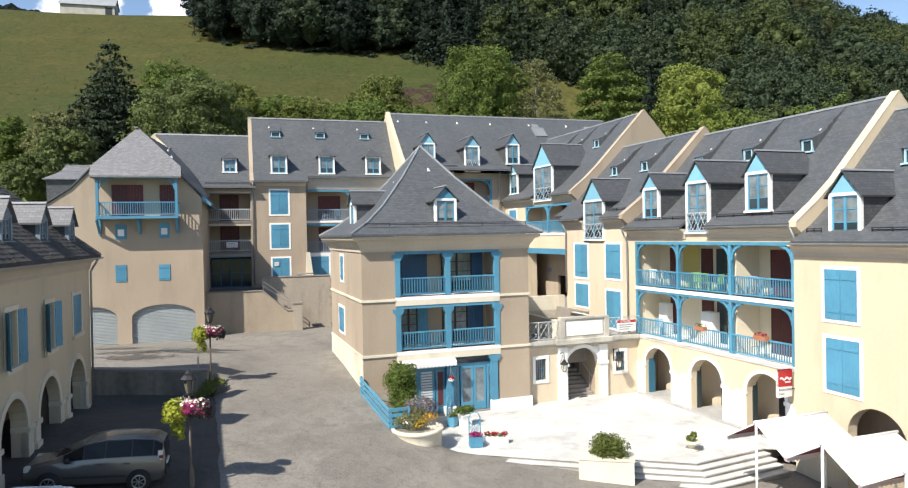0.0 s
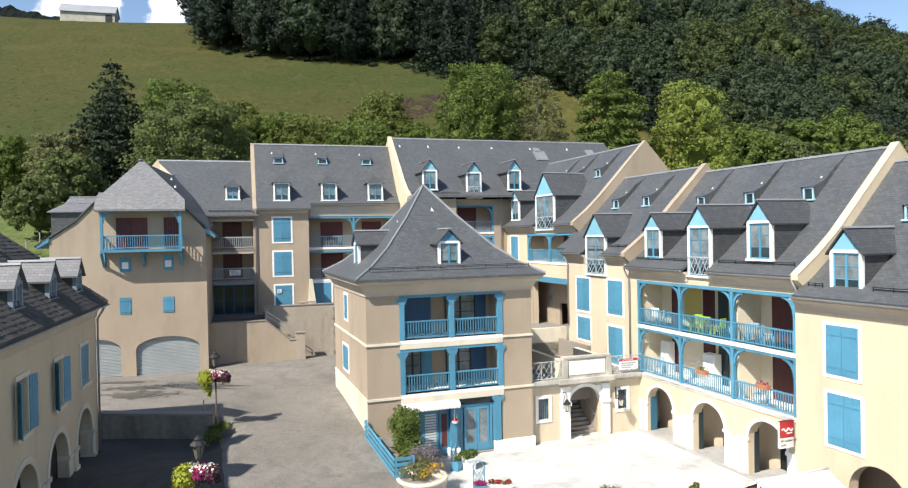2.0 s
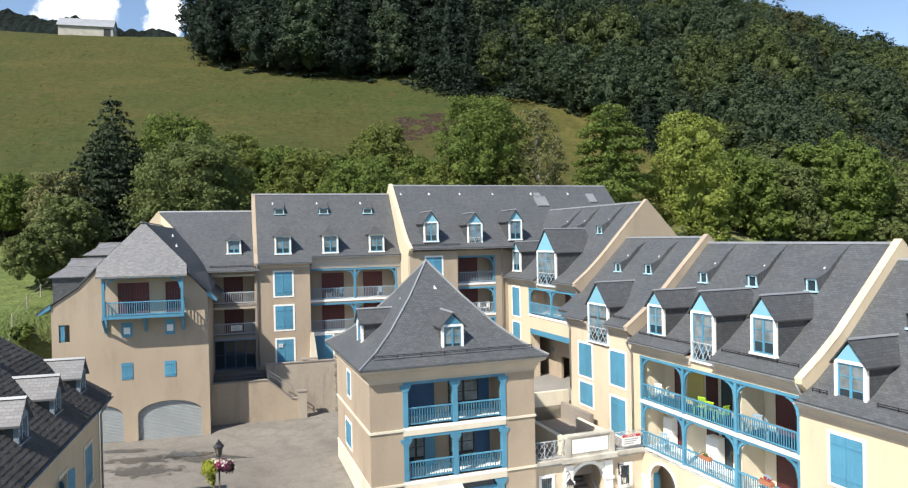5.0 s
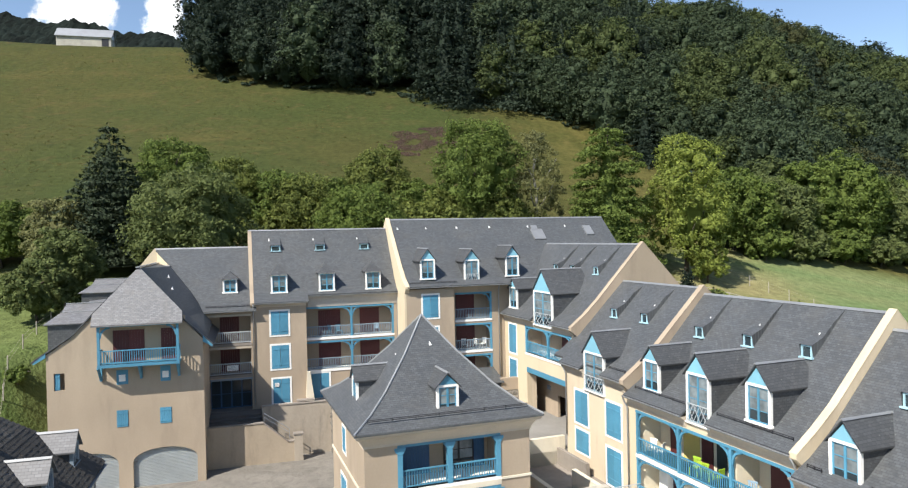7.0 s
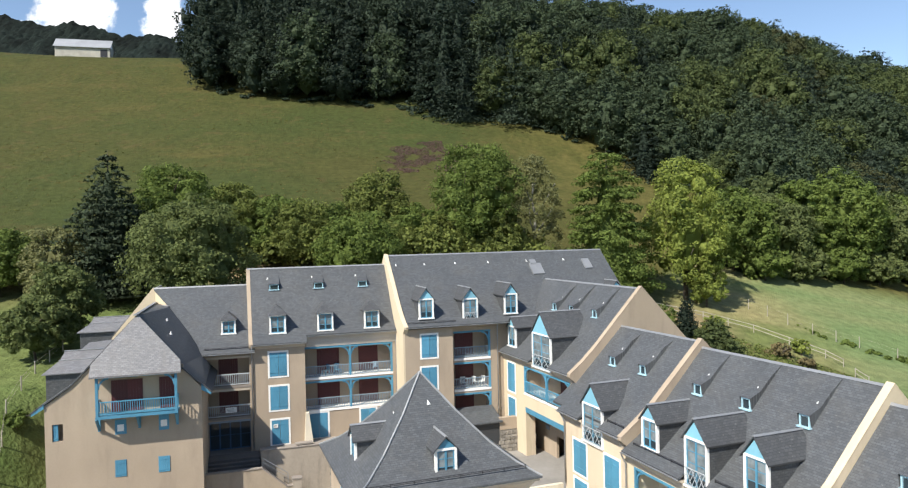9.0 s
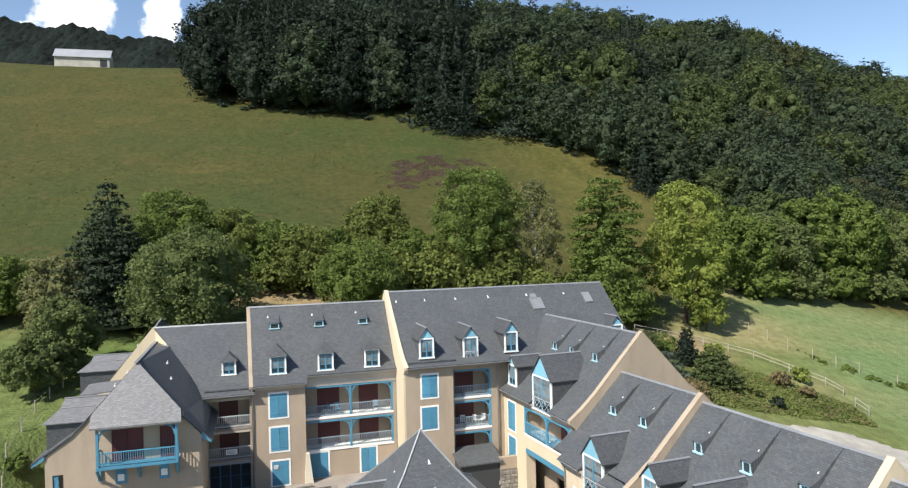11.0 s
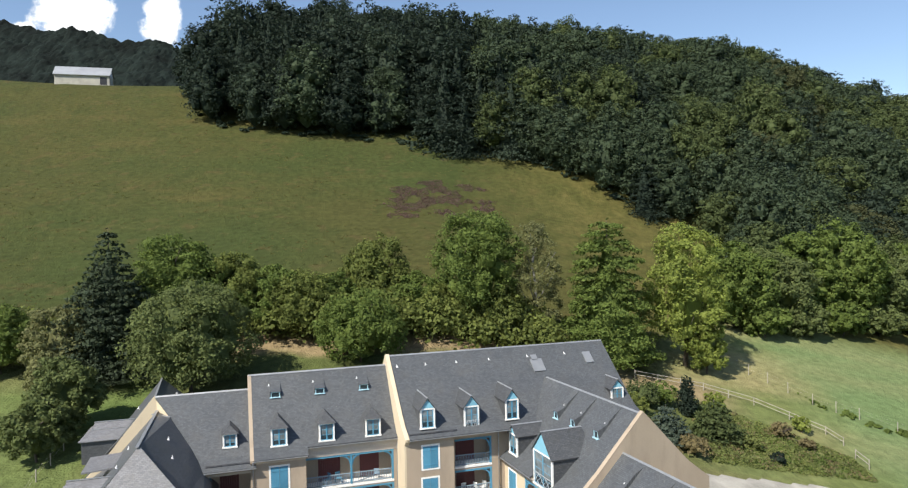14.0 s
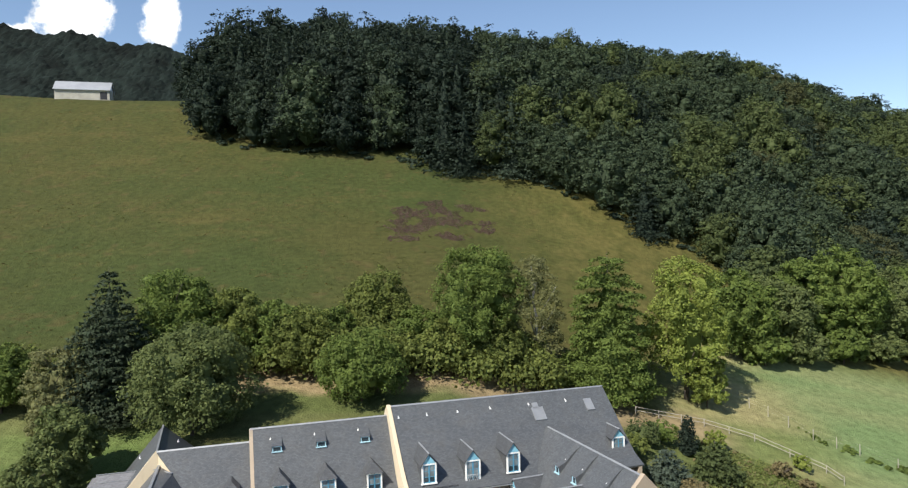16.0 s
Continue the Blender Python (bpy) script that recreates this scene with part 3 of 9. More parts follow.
def eyelet(parent, x, y, z, roof_z, w=0.6, h=0.56, L=2.15):
    """A tiny blue window set in the slope under a long slate flap."""
    bm = bmesh.new()
    box(bm, x - w / 2, x - w / 2 + 0.07, y - 0.03, y + 0.1, z, z + h)
    box(bm, x + w / 2 - 0.07, x + w / 2, y - 0.03, y + 0.1, z, z + h)
    box(bm, x - w / 2 + 0.07, x + w / 2 - 0.07, y - 0.03, y + 0.1, z + h - 0.07, z + h)
    box(bm, x - w / 2 - 0.08, x + w / 2 + 0.08, y - 0.14, y + 0.1, z - 0.07, z)
    e = part("skylight", bm, EYELET_PAINT, parent, "tiny blue-framed roof window under a slate flap")
    bm = bmesh.new()
    box(bm, x - w / 2 + 0.05, x + w / 2 - 0.05, y + 0.03, y + 0.06, z + 0.0, z + h - 0.05)
    part("pane", bm, GLASS, e)
    bm = bmesh.new()
    uvl = bm.loops.layers.uv.new("UVMap")
    prof = [(y - 0.10, z + h + 0.02), (y + 0.3 * L, z + h + 0.167 * L), (y + 0.65 * L, z + h + 0.50 * L), (y + L, roof_z(y + L) + 0.01)]
    top = [(bm.verts.new((x - w / 2 - 0.06, a, b)), bm.verts.new((x + w / 2 + 0.06, a, b))) for a, b in prof]
    low = [(bm.verts.new((x - w / 2 - 0.06, a, min(b - 0.04, max(roof_z(a) - 0.1, b - 0.9)))), bm.verts.new((x + w / 2 + 0.06, a, min(b - 0.04, max(roof_z(a) - 0.1, b - 0.9))))) if i else (bm.verts.new((x - w / 2 - 0.06, a + 0.12, z - 0.05)), bm.verts.new((x + w / 2 + 0.06, a + 0.12, z - 0.05))) for i, (a, b) in enumerate(prof)]
    for i in range(len(prof) - 1):
        for q in ((top[i][0], top[i][1], top[i + 1][1], top[i + 1][0]), (top[i][0], top[i + 1][0], low[i + 1][0], low[i][0]), (top[i][1], low[i][1], low[i + 1][1], top[i + 1][1])):
            f = bm.faces.new(q)
            for l in f.loops:
                l[uvl].uv = (l.vert.co.x, l.vert.co.y * 1.4)
    bmesh.ops.recalc_face_normals(bm, faces=bm.faces)
    part("flap", bm, SLATE, e, "slate-covered flap")
    return e


def vent(parent, x, y, z):
    """A small white triangular roof vent."""
    bm = bmesh.new()
    v = [bm.verts.new(p) for p in ((x - 0.10, y - 0.06, z - 0.02), (x + 0.10, y - 0.06, z - 0.02), (x, y - 0.05, z + 0.11), (x, y + 0.24, z + 0.22))]
    for f in ((0, 1, 2), (1, 3, 2), (0, 2, 3), (0, 3, 1)):
        bm.faces.new([v[i] for i in f])
    bmesh.ops.recalc_face_normals(bm, faces=bm.faces)
    return part("roof_vent", bm, VENT_GREY, parent, "small white roof vent")


def railing(parent, x0, x1, z, y, h=0.95, mat=None, step=0.14):
    mat = mat or BLUE
    bm = bmesh.new()
    box(bm, x0, x1, y - 0.035, y + 0.035, z + h - 0.07, z + h)
    box(bm, x0, x1, y - 0.03, y + 0.03, z + 0.08, z + 0.14)
    r = part("railing", bm, mat, parent)
    n = max(2, int((x1 - x0) / step))
    bm = bmesh.new()
    box(bm, -0.019, 0.019, -0.019, 0.019, 0.14, h - 0.07)
    me = bpy.data.meshes.new("baluster")
    bm.to_mesh(me)
    bm.free()
    me.materials.append(mat)
    for i in range(n):
        b = new("baluster", me)
        b.parent = r
        b.location = (x0 + (i + 0.5) * (x1 - x0) / n, y, z)
    return r


def post(parent, x, y, z0, z1, w=0.17, mat=None, arms=(), flare=False):
    """A timber post with curved braces to the beam; arms lists the sides (-1, 1)."""
    mat = mat or BLUE
    bm = bmesh.new()
    box(bm, x - w / 2, x + w / 2, y - w / 2, y + w / 2, z0, z1)
    if flare:
        prism(bm, [(x - w / 2 - 0.16, y - w / 2 - 0.012, z1), (x - w / 2 - 0.16, y - w / 2 - 0.012, z1 - 0.12), (x - w / 2 + 0.01, y - w / 2 - 0.012, z1 - 0.35), (x + w / 2 - 0.01, y - w / 2 - 0.012, z1 - 0.35), (x + w / 2 + 0.16, y - w / 2 - 0.012, z1 - 0.12), (x + w / 2 + 0.16, y - w / 2 - 0.012, z1)], (0, 1, 0), w + 0.02)
    for s in arms:
        k = 5
        pts = []
        for i in range(k + 1):
            a = math.pi / 2 * i / k
            pts.append((x + s * (w / 2 + 0.62 * (1 - math.cos(a))), y, z1 - 0.72 + 0.70 * math.sin(a)))
        for p, q in zip(pts, pts[1:]):
            bar(bm, p, q, 0.10, 0.12)
    bmesh.ops.recalc_face_normals(bm, faces=bm.faces)
    return part("post", bm, mat, parent)


def door_panel(parent, x0, x1, z0, z1, y, mat, name="shutter"):
    bm = bmesh.new()
    n = max(2, int((x1 - x0) / 0.16))
    w = (x1 - x0) / n
    for i in range(n):
        box(bm, x0 + i * w + 0.004, x0 + (i + 1) * w - 0.004, y - 0.045, y, z0, z1)
    box(bm, x0 - 0.05, x0, y - 0.06, y, z0, z1 + 0.05)
    box(bm, x1, x1 + 0.05, y - 0.06, y, z0, z1 + 0.05)
    box(bm, x0, x1, y - 0.06, y, z1, z1 + 0.05)
    return part(name, bm, mat, parent)


def loggia(parent, x0, x1, z0, z1, y=0.0, depth=1.6, doors=(), posts=(), rail=True, arms=True, slab=None, wallm=None, beam=0.16, flare=False, y_rail=0.06, doorm=None, sides=True, railm=None, beamm=None):
    """A recessed balcony: floor slab, back and side walls, ceiling, doors, posts, beam and railing. Its floor is at z0 and its ceiling at z1."""
    bm = bmesh.new()
    box(bm, x0, x1, y - 0.05, y + depth, z0 - 0.18, z0)
    b = part("balcony", bm, slab or WHITE, parent, "recessed balcony with pale slab edge, blue posts and railing")
    bm = bmesh.new()
    box(bm, x0 - 0.3, x1 + 0.3, y + depth, y + depth + 0.2, z0 - 0.18, z1 + 0.3)
    if sides:
        box(bm, x0 - 0.3, x0 - 0.002, y + 0.36, y + depth, z0 - 0.18, z1 + 0.3)
        box(bm, x1 + 0.002, x1 + 0.3, y + 0.36, y + depth, z0 - 0.18, z1 + 0.3)
    box(bm, x0, x1, y + 0.2, y + depth, z1 + 0.005, z1 + 0.15)
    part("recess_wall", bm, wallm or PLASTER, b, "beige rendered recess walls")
    for d in doors:
        door_panel(b, d[0], d[1], z0 + (d[2] if len(d) > 2 else 0.02), z0 + 2.1, y + depth - 0.01, d[3] if len(d) > 3 else (doorm or RED_WOOD), "door_leaf")
    bm = bmesh.new()
    box(bm, x0, x1, y - 0.02, y + 0.16, z1 - beam, z1)
    part("beam", bm, beamm or BLUE, b)
    for i, x in enumerate(posts):
        a = [] if not arms else [s for s in (-1, 1) if x0 + 0.3 < x + s * 0.5 < x1 - 0.3]
        post(b, x, y + 0.07, z0, z1 - beam, 0.17 if not flare else 0.26, None, a, flare)
    if rail:
        e = sorted({x0, x1, *posts})
        hw = 0.085 if not flare else 0.13
        for p, q in zip(e, e[1:]):
            pa = p + (hw if p in posts else 0)
            qa = q - (hw if q in posts else 0)
            if qa - pa > 0.5:
                railing(b, pa, qa, z0, y + y_rail, mat=railm)
    return b


def arch_ring(x0, x1, zs, za, n=14):
    """Points of an arch from (x0, zs) over the apex za to (x1, zs)."""
    xm, r = (x0 + x1) / 2, (x1 - x0) / 2
    return [(xm - r * math.cos(math.pi * i / n), zs + (za - zs) * math.sin(math.pi * i / n)) for i in range(n + 1)]


def arch_fill(parent, material, x0, x1, zs, za, zt, y, t, name="arch"):
    """Fills the corners between a square opening's head (zt) and the arch under it."""
    bm = bmesh.new()
    pts = arch_ring(x0, x1, zs, za)
    for (a, b), (c, d) in zip(pts, pts[1:]):
        prism(bm, [(a, y, b), (c, y, d), (c, y, zt), (a, y, zt)], (0, 1, 0), t)
    bmesh.ops.remove_doubles(bm, verts=bm.verts, dist=0.0005)
    bmesh.ops.recalc_face_normals(bm, faces=bm.faces)
    return part(name, bm, material, parent)


def arch_trim(parent, material, x0, x1, zs, za, y, w=0.22, out=0.05):
    bm = bmesh.new()
    a = arch_ring(x0, x1, zs, za)
    b = arch_ring(x0 - w, x1 + w, zs, za + w)
    for i in range(len(a) - 1):
        prism(bm, [(a[i][0], y - out, a[i][1]), (a[i + 1][0], y - out, a[i + 1][1]), (b[i + 1][0], y - out, b[i + 1][1]), (b[i][0], y - out, b[i][1])], (0, 1, 0), out + 0.002)
    bmesh.ops.remove_doubles(bm, verts=bm.verts, dist=0.0005)
    bmesh.ops.recalc_face_normals(bm, faces=bm.faces)
    return part("arch_trim", bm, material, parent)


def cornice(parent, x0, x1, y, z0, z1, out=0.35, mat=None):
    """A coved cornice under the eaves."""
    bm = bmesh.new()
    k = 5
    ring = [(x0, y + 0.02, z0), (x0, y - 0.06, z0), (x0, y - 0.06, z0 + 0.08)]
    for i in range(k + 1):
        a = math.pi / 2 * i / k
        ring.append((x0, y - 0.08 - (out - 0.08) * (1 - math.cos(a)), z0 + 0.1 + (z1 - z0 - 0.16) * math.sin(a)))
    ring += [(x0, y - out, z1), (x0, y + 0.02, z1)]
    prism(bm, ring, (1, 0, 0), x1 - x0)
    bmesh.ops.recalc_face_normals(bm, faces=bm.faces)
    return part("cornice", bm, mat or CORNICE, parent)


def interp(prof):
    def z_at(y):
        for (a, b), (c, d) in zip(prof, prof[1:]):
            if a <= y <= c:
                return b + (d - b) * (y - a) / (c - a)
        return prof[-1][1]
    return z_at


# ---- ground ----
def sstep(a, b, v):
    t = min(1, max(0, (v - a) / (b - a)))
    return t * t * (3 - 2 * t)


def town_z(x, y):
    """The paved ground: it climbs from the terrace up to the forecourt."""
    p = -0.8 * x + 0.45 * (y - 29)
    z = 2.45 * (1 - math.exp(-p / 5.5)) if p > 0 else max(-1.1, 0.075 * p)
    return z


def hill_z(x, y):
    """The valley side behind the buildings, up to its crest."""
    yy = max(y, 42)
    if yy > 200:
        yy = 200 + 45 * math.tanh((yy - 200) / 45)
    z = 16 + 0.342 * (yy - 80) + 0.00139 * (yy - 80) * (yy - 152)
    z -= 0.22 * max(0, x) * (1 - sstep(150, 200, y)) - 0.05 * max(0, -x) * sstep(60, 150, y)
    z -= 0.12 * max(0, x - 45) * sstep(150, 200, y) + 0.03 * max(0, x - 90) * sstep(150, 200, y)
    z -= 0.13 * max(0, x - 104) * sstep(150, 200, y)
    z -= sstep(-60, -85, x) * 0.75 * max(0, y - 227) + 0.35 * max(0, y - 255)
    return max(z, -8) + 0.35 * math.sin(x * 0.07 + y * 0.03) + 0.2 * math.sin(y * 0.11 - x * 0.05)


def ground_z(x, y):
    v = -0.2957 * x + 0.9553 * y
    d = (x - 10.37) * 0.938 + (y - 39.46) * 0.3456
    back = sstep(59, 67, v)
    right = sstep(7, 12, d) * sstep(18, 30, y)
    left = sstep(-27.5, -36, x) * sstep(36, 52, y)
    m = 1 - (1 - back) * (1 - right) * (1 - left)
    return town_z(x, y) * (1 - m) + hill_z(x, y) * m


def grid_sheet(name, xs, ys, zf, material):
    v = [(x, y, zf(x, y)) for y in ys for x in xs]
    n = len(xs)
    f = [(j * n + i, j * n + i + 1, (j + 1) * n + i + 1, (j + 1) * n + i) for j in range(len(ys) - 1) for i in range(n - 1)]
    return mesh_np(name, v, f, material, smooth=True)


def grass_mat():
    """Meadow: dry olive grass on the hill, fresher green on the lower meadows, with tufts, bare patches and trodden strips."""
    m = bpy.data.materials.new("grass")
    m.use_nodes = True
    nt = m.node_tree
    bs = nt.nodes["Principled BSDF"]
    bs.inputs["Roughness"].default_value = 0.95
    bs.inputs["Specular IOR Level"].default_value = 0.1
    tc = nt.nodes.new("ShaderNodeTexCoord")

    def noise_at(scale, detail=6, stretch=None):
        n = nt.nodes.new("ShaderNodeTexNoise")
        n.inputs["Scale"].default_value, n.inputs["Detail"].default_value = scale, detail
        src = tc.outputs["Object"]
        if stretch:
            mp = nt.nodes.new("ShaderNodeMapping")
            mp.inputs["Scale"].default_value = stretch
            nt.links.new(src, mp.inputs[0])
            src = mp.outputs[0]
        nt.links.new(src, n.inputs[0])
        return n.outputs[0]

    def ramp(v, a, b, lo=0.0, hi=1.0):
        r = nt.nodes.new("ShaderNodeMapRange")
        r.inputs[1].default_value, r.inputs[2].default_value, r.inputs[3].default_value, r.inputs[4].default_value = a, b, lo, hi
        nt.links.new(v, r.inputs[0])
        return r.outputs[0]

    def mix(f, a, b):
        x = nt.nodes.new("ShaderNodeMix")
        x.data_type = "RGBA"
        nt.links.new(f, x.inputs[0])
        for i, c in ((6, a), (7, b)):
            if isinstance(c, tuple):
                x.inputs[i].default_value = (*c, 1)
            else:
                nt.links.new(c, x.inputs[i])
        return x.outputs[2]

    broad = noise_at(0.022, 5)
    strip = noise_at(0.05, 6, (0.6, 2.2, 1))
    fine = noise_at(0.9, 8)
    mott = noise_at(0.22, 5, (1.0, 0.6, 1))
    tuft = noise_at(3.5, 4)
    hill = mix(ramp(broad, 0.38, 0.62), GRASS_OLIVE, GRASS_GREEN)
    hill = mix(ramp(strip, 0.56, 0.72, 0, 0.7), hill, GRASS_DRY)
    hill = mix(ramp(mott, 0.52, 0.68, 0, 0.55), hill, (0.040, 0.050, 0.016))
    hill = mix(ramp(noise_at(0.3, 6), 0.56, 0.70, 0, 0.5), hill, (0.085, 0.066, 0.028))
    low = mix(ramp(strip, 0.4, 0.62), GRASS_FRESH, GRASS_STRAW)
    sep = nt.nodes.new("ShaderNodeSeparateXYZ")
    nt.links.new(tc.outputs["Object"], sep.inputs[0])
    hill = mix(ramp(sep.outputs[0], 2, 34, 0, 0.75), hill, mix(ramp(mott, 0.40, 0.62), (0.112, 0.098, 0.032), (0.076, 0.074, 0.022)))
    verge = mix(ramp(strip, 0.42, 0.6), (0.14, 0.165, 0.06), (0.24, 0.215, 0.105))
    wide = nt.nodes.new("ShaderNodeMath")
    wide.operation = "MULTIPLY_ADD"
    nt.links.new(noise_at(0.1, 3), wide.inputs[0])
    wide.inputs[1].default_value = 10.0
    nt.links.new(sep.outputs[0], wide.inputs[2])
    low = mix(ramp(wide.outputs[0], 49, 58), verge, low)
    east = nt.nodes.new("ShaderNodeMath")
    east.operation = "MULTIPLY_ADD"
    nt.links.new(ramp(sep.outputs[0], 26, 40, 0, 25), east.inputs[0])
    east.inputs[1].default_value = -1.0
    nt.links.new(sep.outputs[1], east.inputs[2])
    base = mix(ramp(east.outputs[0], 96, 88), hill, low)
    lawn = mix(ramp(sep.outputs[0], 34, 22, 0, 0.6), base, GRASS_GREEN)
    base = mix(ramp(sep.outputs[1], 100, 96), base, lawn)
    west = mix(ramp(strip, 0.4, 0.62), (0.082, 0.125, 0.036), (0.110, 0.138, 0.048))
    base = mix(ramp(sep.outputs[1], 82, 76), base, mix(ramp(sep.outputs[0], -29, -34), base, west))
    # bare, trodden earth along the hedge behind the houses
    wav = nt.nodes.new("ShaderNodeMath")
    wav.operation = "MULTIPLY_ADD"
    nt.links.new(noise_at(0.12, 4), wav.inputs[0])
    wav.inputs[1].default_value = 9.0
    nt.links.new(sep.outputs[1], wav.inputs[2])
    near = nt.nodes.new("ShaderNodeMath")
    near.operation = "MULTIPLY"
    nt.links.new(ramp(wav.outputs[0], 87.5, 90.0), near.inputs[0])
    nt.links.new(ramp(wav.outputs[0], 96.0, 93.5), near.inputs[1])
    side = nt.nodes.new("ShaderNodeMath")
    side.operation = "MULTIPLY"
    nt.links.new(ramp(sep.outputs[0], 38, 32), side.inputs[0])
    nt.links.new(near.outputs[0], side.inputs[1])
    base = mix(ramp(side.outputs[0], 0, 1, 0, 0.8), base, BARE_EARTH)
    sh = nt.nodes.new("ShaderNodeMix")
    sh.data_type, sh.blend_type = "RGBA", "MULTIPLY"
    sh.inputs[0].default_value = 0.75
    nt.links.new(base, sh.inputs[6])
    nt.links.new(mix(ramp(fine, 0.33, 0.68), (0.68, 0.68, 0.64), (1.16, 1.16, 1.12)), sh.inputs[7])
    nt.links.new(sh.outputs[2], bs.inputs["Base Color"])
    ad = nt.nodes.new("ShaderNodeMath")
    nt.links.new(fine, ad.inputs[0])
    nt.links.new(tuft, ad.inputs[1])
    bp = nt.nodes.new("ShaderNodeBump")
    bp.inputs["Strength"].default_value, bp.inputs["Distance"].default_value = 0.8, 0.25
    nt.links.new(ad.outputs[0], bp.inputs["Height"])
    nt.links.new(bp.outputs[0], bs.inputs["Normal"])
    return m


GRASS_OLIVE, GRASS_GREEN, GRASS_DRY = (0.060, 0.061, 0.020), (0.045, 0.058, 0.018), (0.088, 0.076, 0.027)
GRASS_FRESH, GRASS_STRAW = (0.132, 0.186, 0.078), (0.172, 0.198, 0.090)
BARE_EARTH = (0.27, 0.20, 0.12)
GRASS = grass_mat()
gx = [-3000, -1500, -900, -600, -420, -300] + list(np.arange(-240, -60, 6.0)) + list(np.arange(-60, 70, 2.0)) + list(np.arange(70, 240, 6.0)) + [300, 420, 600, 900, 1500, 3000]
gy = [-3000, -900, -500, -250, -120, -60, -20] + list(np.arange(0, 110, 2.0)) + list(np.arange(110, 300, 5.0)) + [330, 400, 520, 700, 1000, 1500, 3500]
ground = tagged(grid_sheet("ground", gx, gy, lambda x, y: ground_z(x, y) - 0.06 - (1.6 if -33 < x < 24 and -4 < y < 60 and -0.2957 * x + 0.9553 * y < 60 and (x - 10.37) * 0.938 + (y - 39.46) * 0.3456 < 7 and not (x < -27 and y > 36) else 0), GRASS), "hillside meadow and ground with dry grass", "ground", kind="structure")
rx = list(np.arange(-34, 26, 0.5))
ry = list(np.arange(-6, 62, 0.5))


def road_z(x, y):
    """Road, car park and forecourt: the car park lies below the forecourt, behind its retaining wall."""
    z = ground_z(x, y) + 0.012 * math.sin(x * 1.3) * math.sin(y * 1.1)
    if 20 < y < 48:
        z -= 0.6 * sstep(-10.4, -12.2, x) * sstep(26, 32, y) * (y < 33.6)
        if y > 33.6:
            k = sstep(-10.8, -13.2, x) * sstep(-27, -24, x)
            z = z * (1 - k) + k * (2.72 - 0.035 * (y - 34))
    z -= 1.2 * sstep(-26.9, -27.2, x) * (y > 44.5)
    edge = -3.1 + 0.45 * max(0, 33 - y) if y > 29.0 else 99
    if y < 42 and x > edge + 0.5 and x < 16 and y < 36.5 + 0.33 * x:
        z = min(z, -0.45)
    return z


road = tagged(grid_sheet("road", rx, ry, road_z, ASPHALT), "worn grey asphalt road and forecourt", "road", kind="structure")


# ---- balcony wing: four joined houses along the terrace ----
FX, FY, FA = 10.37, 39.46, -69.8
def eaved_roof(parent, x0, x1, prof, y, gap, cz0, cz1, out, ex0=None):
    """A roof whose eaves and cornice stop on either side of a dormer that stands on the wall."""
    zy = interp(prof)
    roof_slab("roof", parent, SLATE, x0, x1, [(y - 0.02, zy(y - 0.02))] + [p for p in prof if p[0] > y])
    for a, b in ((x0 if ex0 is None else ex0, gap[0]), (gap[1], x1)):
        roof_slab("eaves_roof", parent, SLATE, a, b, [prof[0], (y - 0.024, zy(y - 0.024))])
        cornice(parent, a + 0.05, b - 0.03, y, cz0, cz1, out)
        gutter(parent, a, b, prof[0][0] - 0.05, prof[0][1] - 0.06)


prof_f = [(-0.45, 9.5), (0.7, 10.22), (1.8, 11.15), (5.58, 15.1), (9.4, 11.15), (11.7, 9.3)]
hf = building("balcony_house", FX, FY, FA, "beige house with two tiers of blue balconies over white arcades", "house")
ARCH = ((1.0, 3.25), (4.85, 7.1), (8.65, 10.9))
wall("wall", hf, PLASTER_PALE, -0.7, 11.75, -0.6, 3.35, 0.0, 0.5, [(a, b, -0.6, 2.85) for a, b in ARCH])
wall("wall", hf, PLASTER_PALE, -0.7, 11.75, 3.35, 9.15, 0.0, 0.36, [(0.2, 11.5, 3.35, 8.7)])
for a, b in ARCH:
    arch_fill(hf, PLASTER_PALE, a, b, 1.75, 2.82, 2.86, 0.001, 0.498)
wall("wall", hf, PLASTER_MID, -0.7, 11.75, -0.6, 3.2, 1.9, 0.3)
block("wall", hf, PLASTER, -0.7, 11.75, 10.8, 11.1, -0.6, 9.3)
block("arcade_ceiling", hf, WHITE, -0.69, 11.74, 0.5, 1.9, 2.95, 3.14)
loggia(hf, 0.2, 11.5, 3.40, 6.0, 0.0, 1.7, [(1.25, 1.9), (3.85, 4.6), (5.0, 5.6, 0.02, DARK_TEAL), (8.6, 9.9)], (0.30, 3.9, 7.7, 11.4), wallm=BALCONY_WALL)
loggia(hf, 0.2, 11.5, 6.15, 8.7, 0.0, 1.7, [(1.25, 1.9), (3.85, 4.6), (5.0, 5.6, 0.02, DARK_TEAL), (8.6, 9.9)], (0.30, 3.9, 7.7, 11.4), wallm=BALCONY_WALL)
for z in (3.41, 6.16):
    block("partition", hf, BALCONY_WALL, 7.62, 7.78, 0.3, 1.69, z, z + 2.5, "pale wall between two balconies")
block("yellow_panel", hf, YELLOW_WALL, 2.3, 3.6, 1.66, 1.695, 6.17, 8.6, "yellow painted stretch of balcony wall")
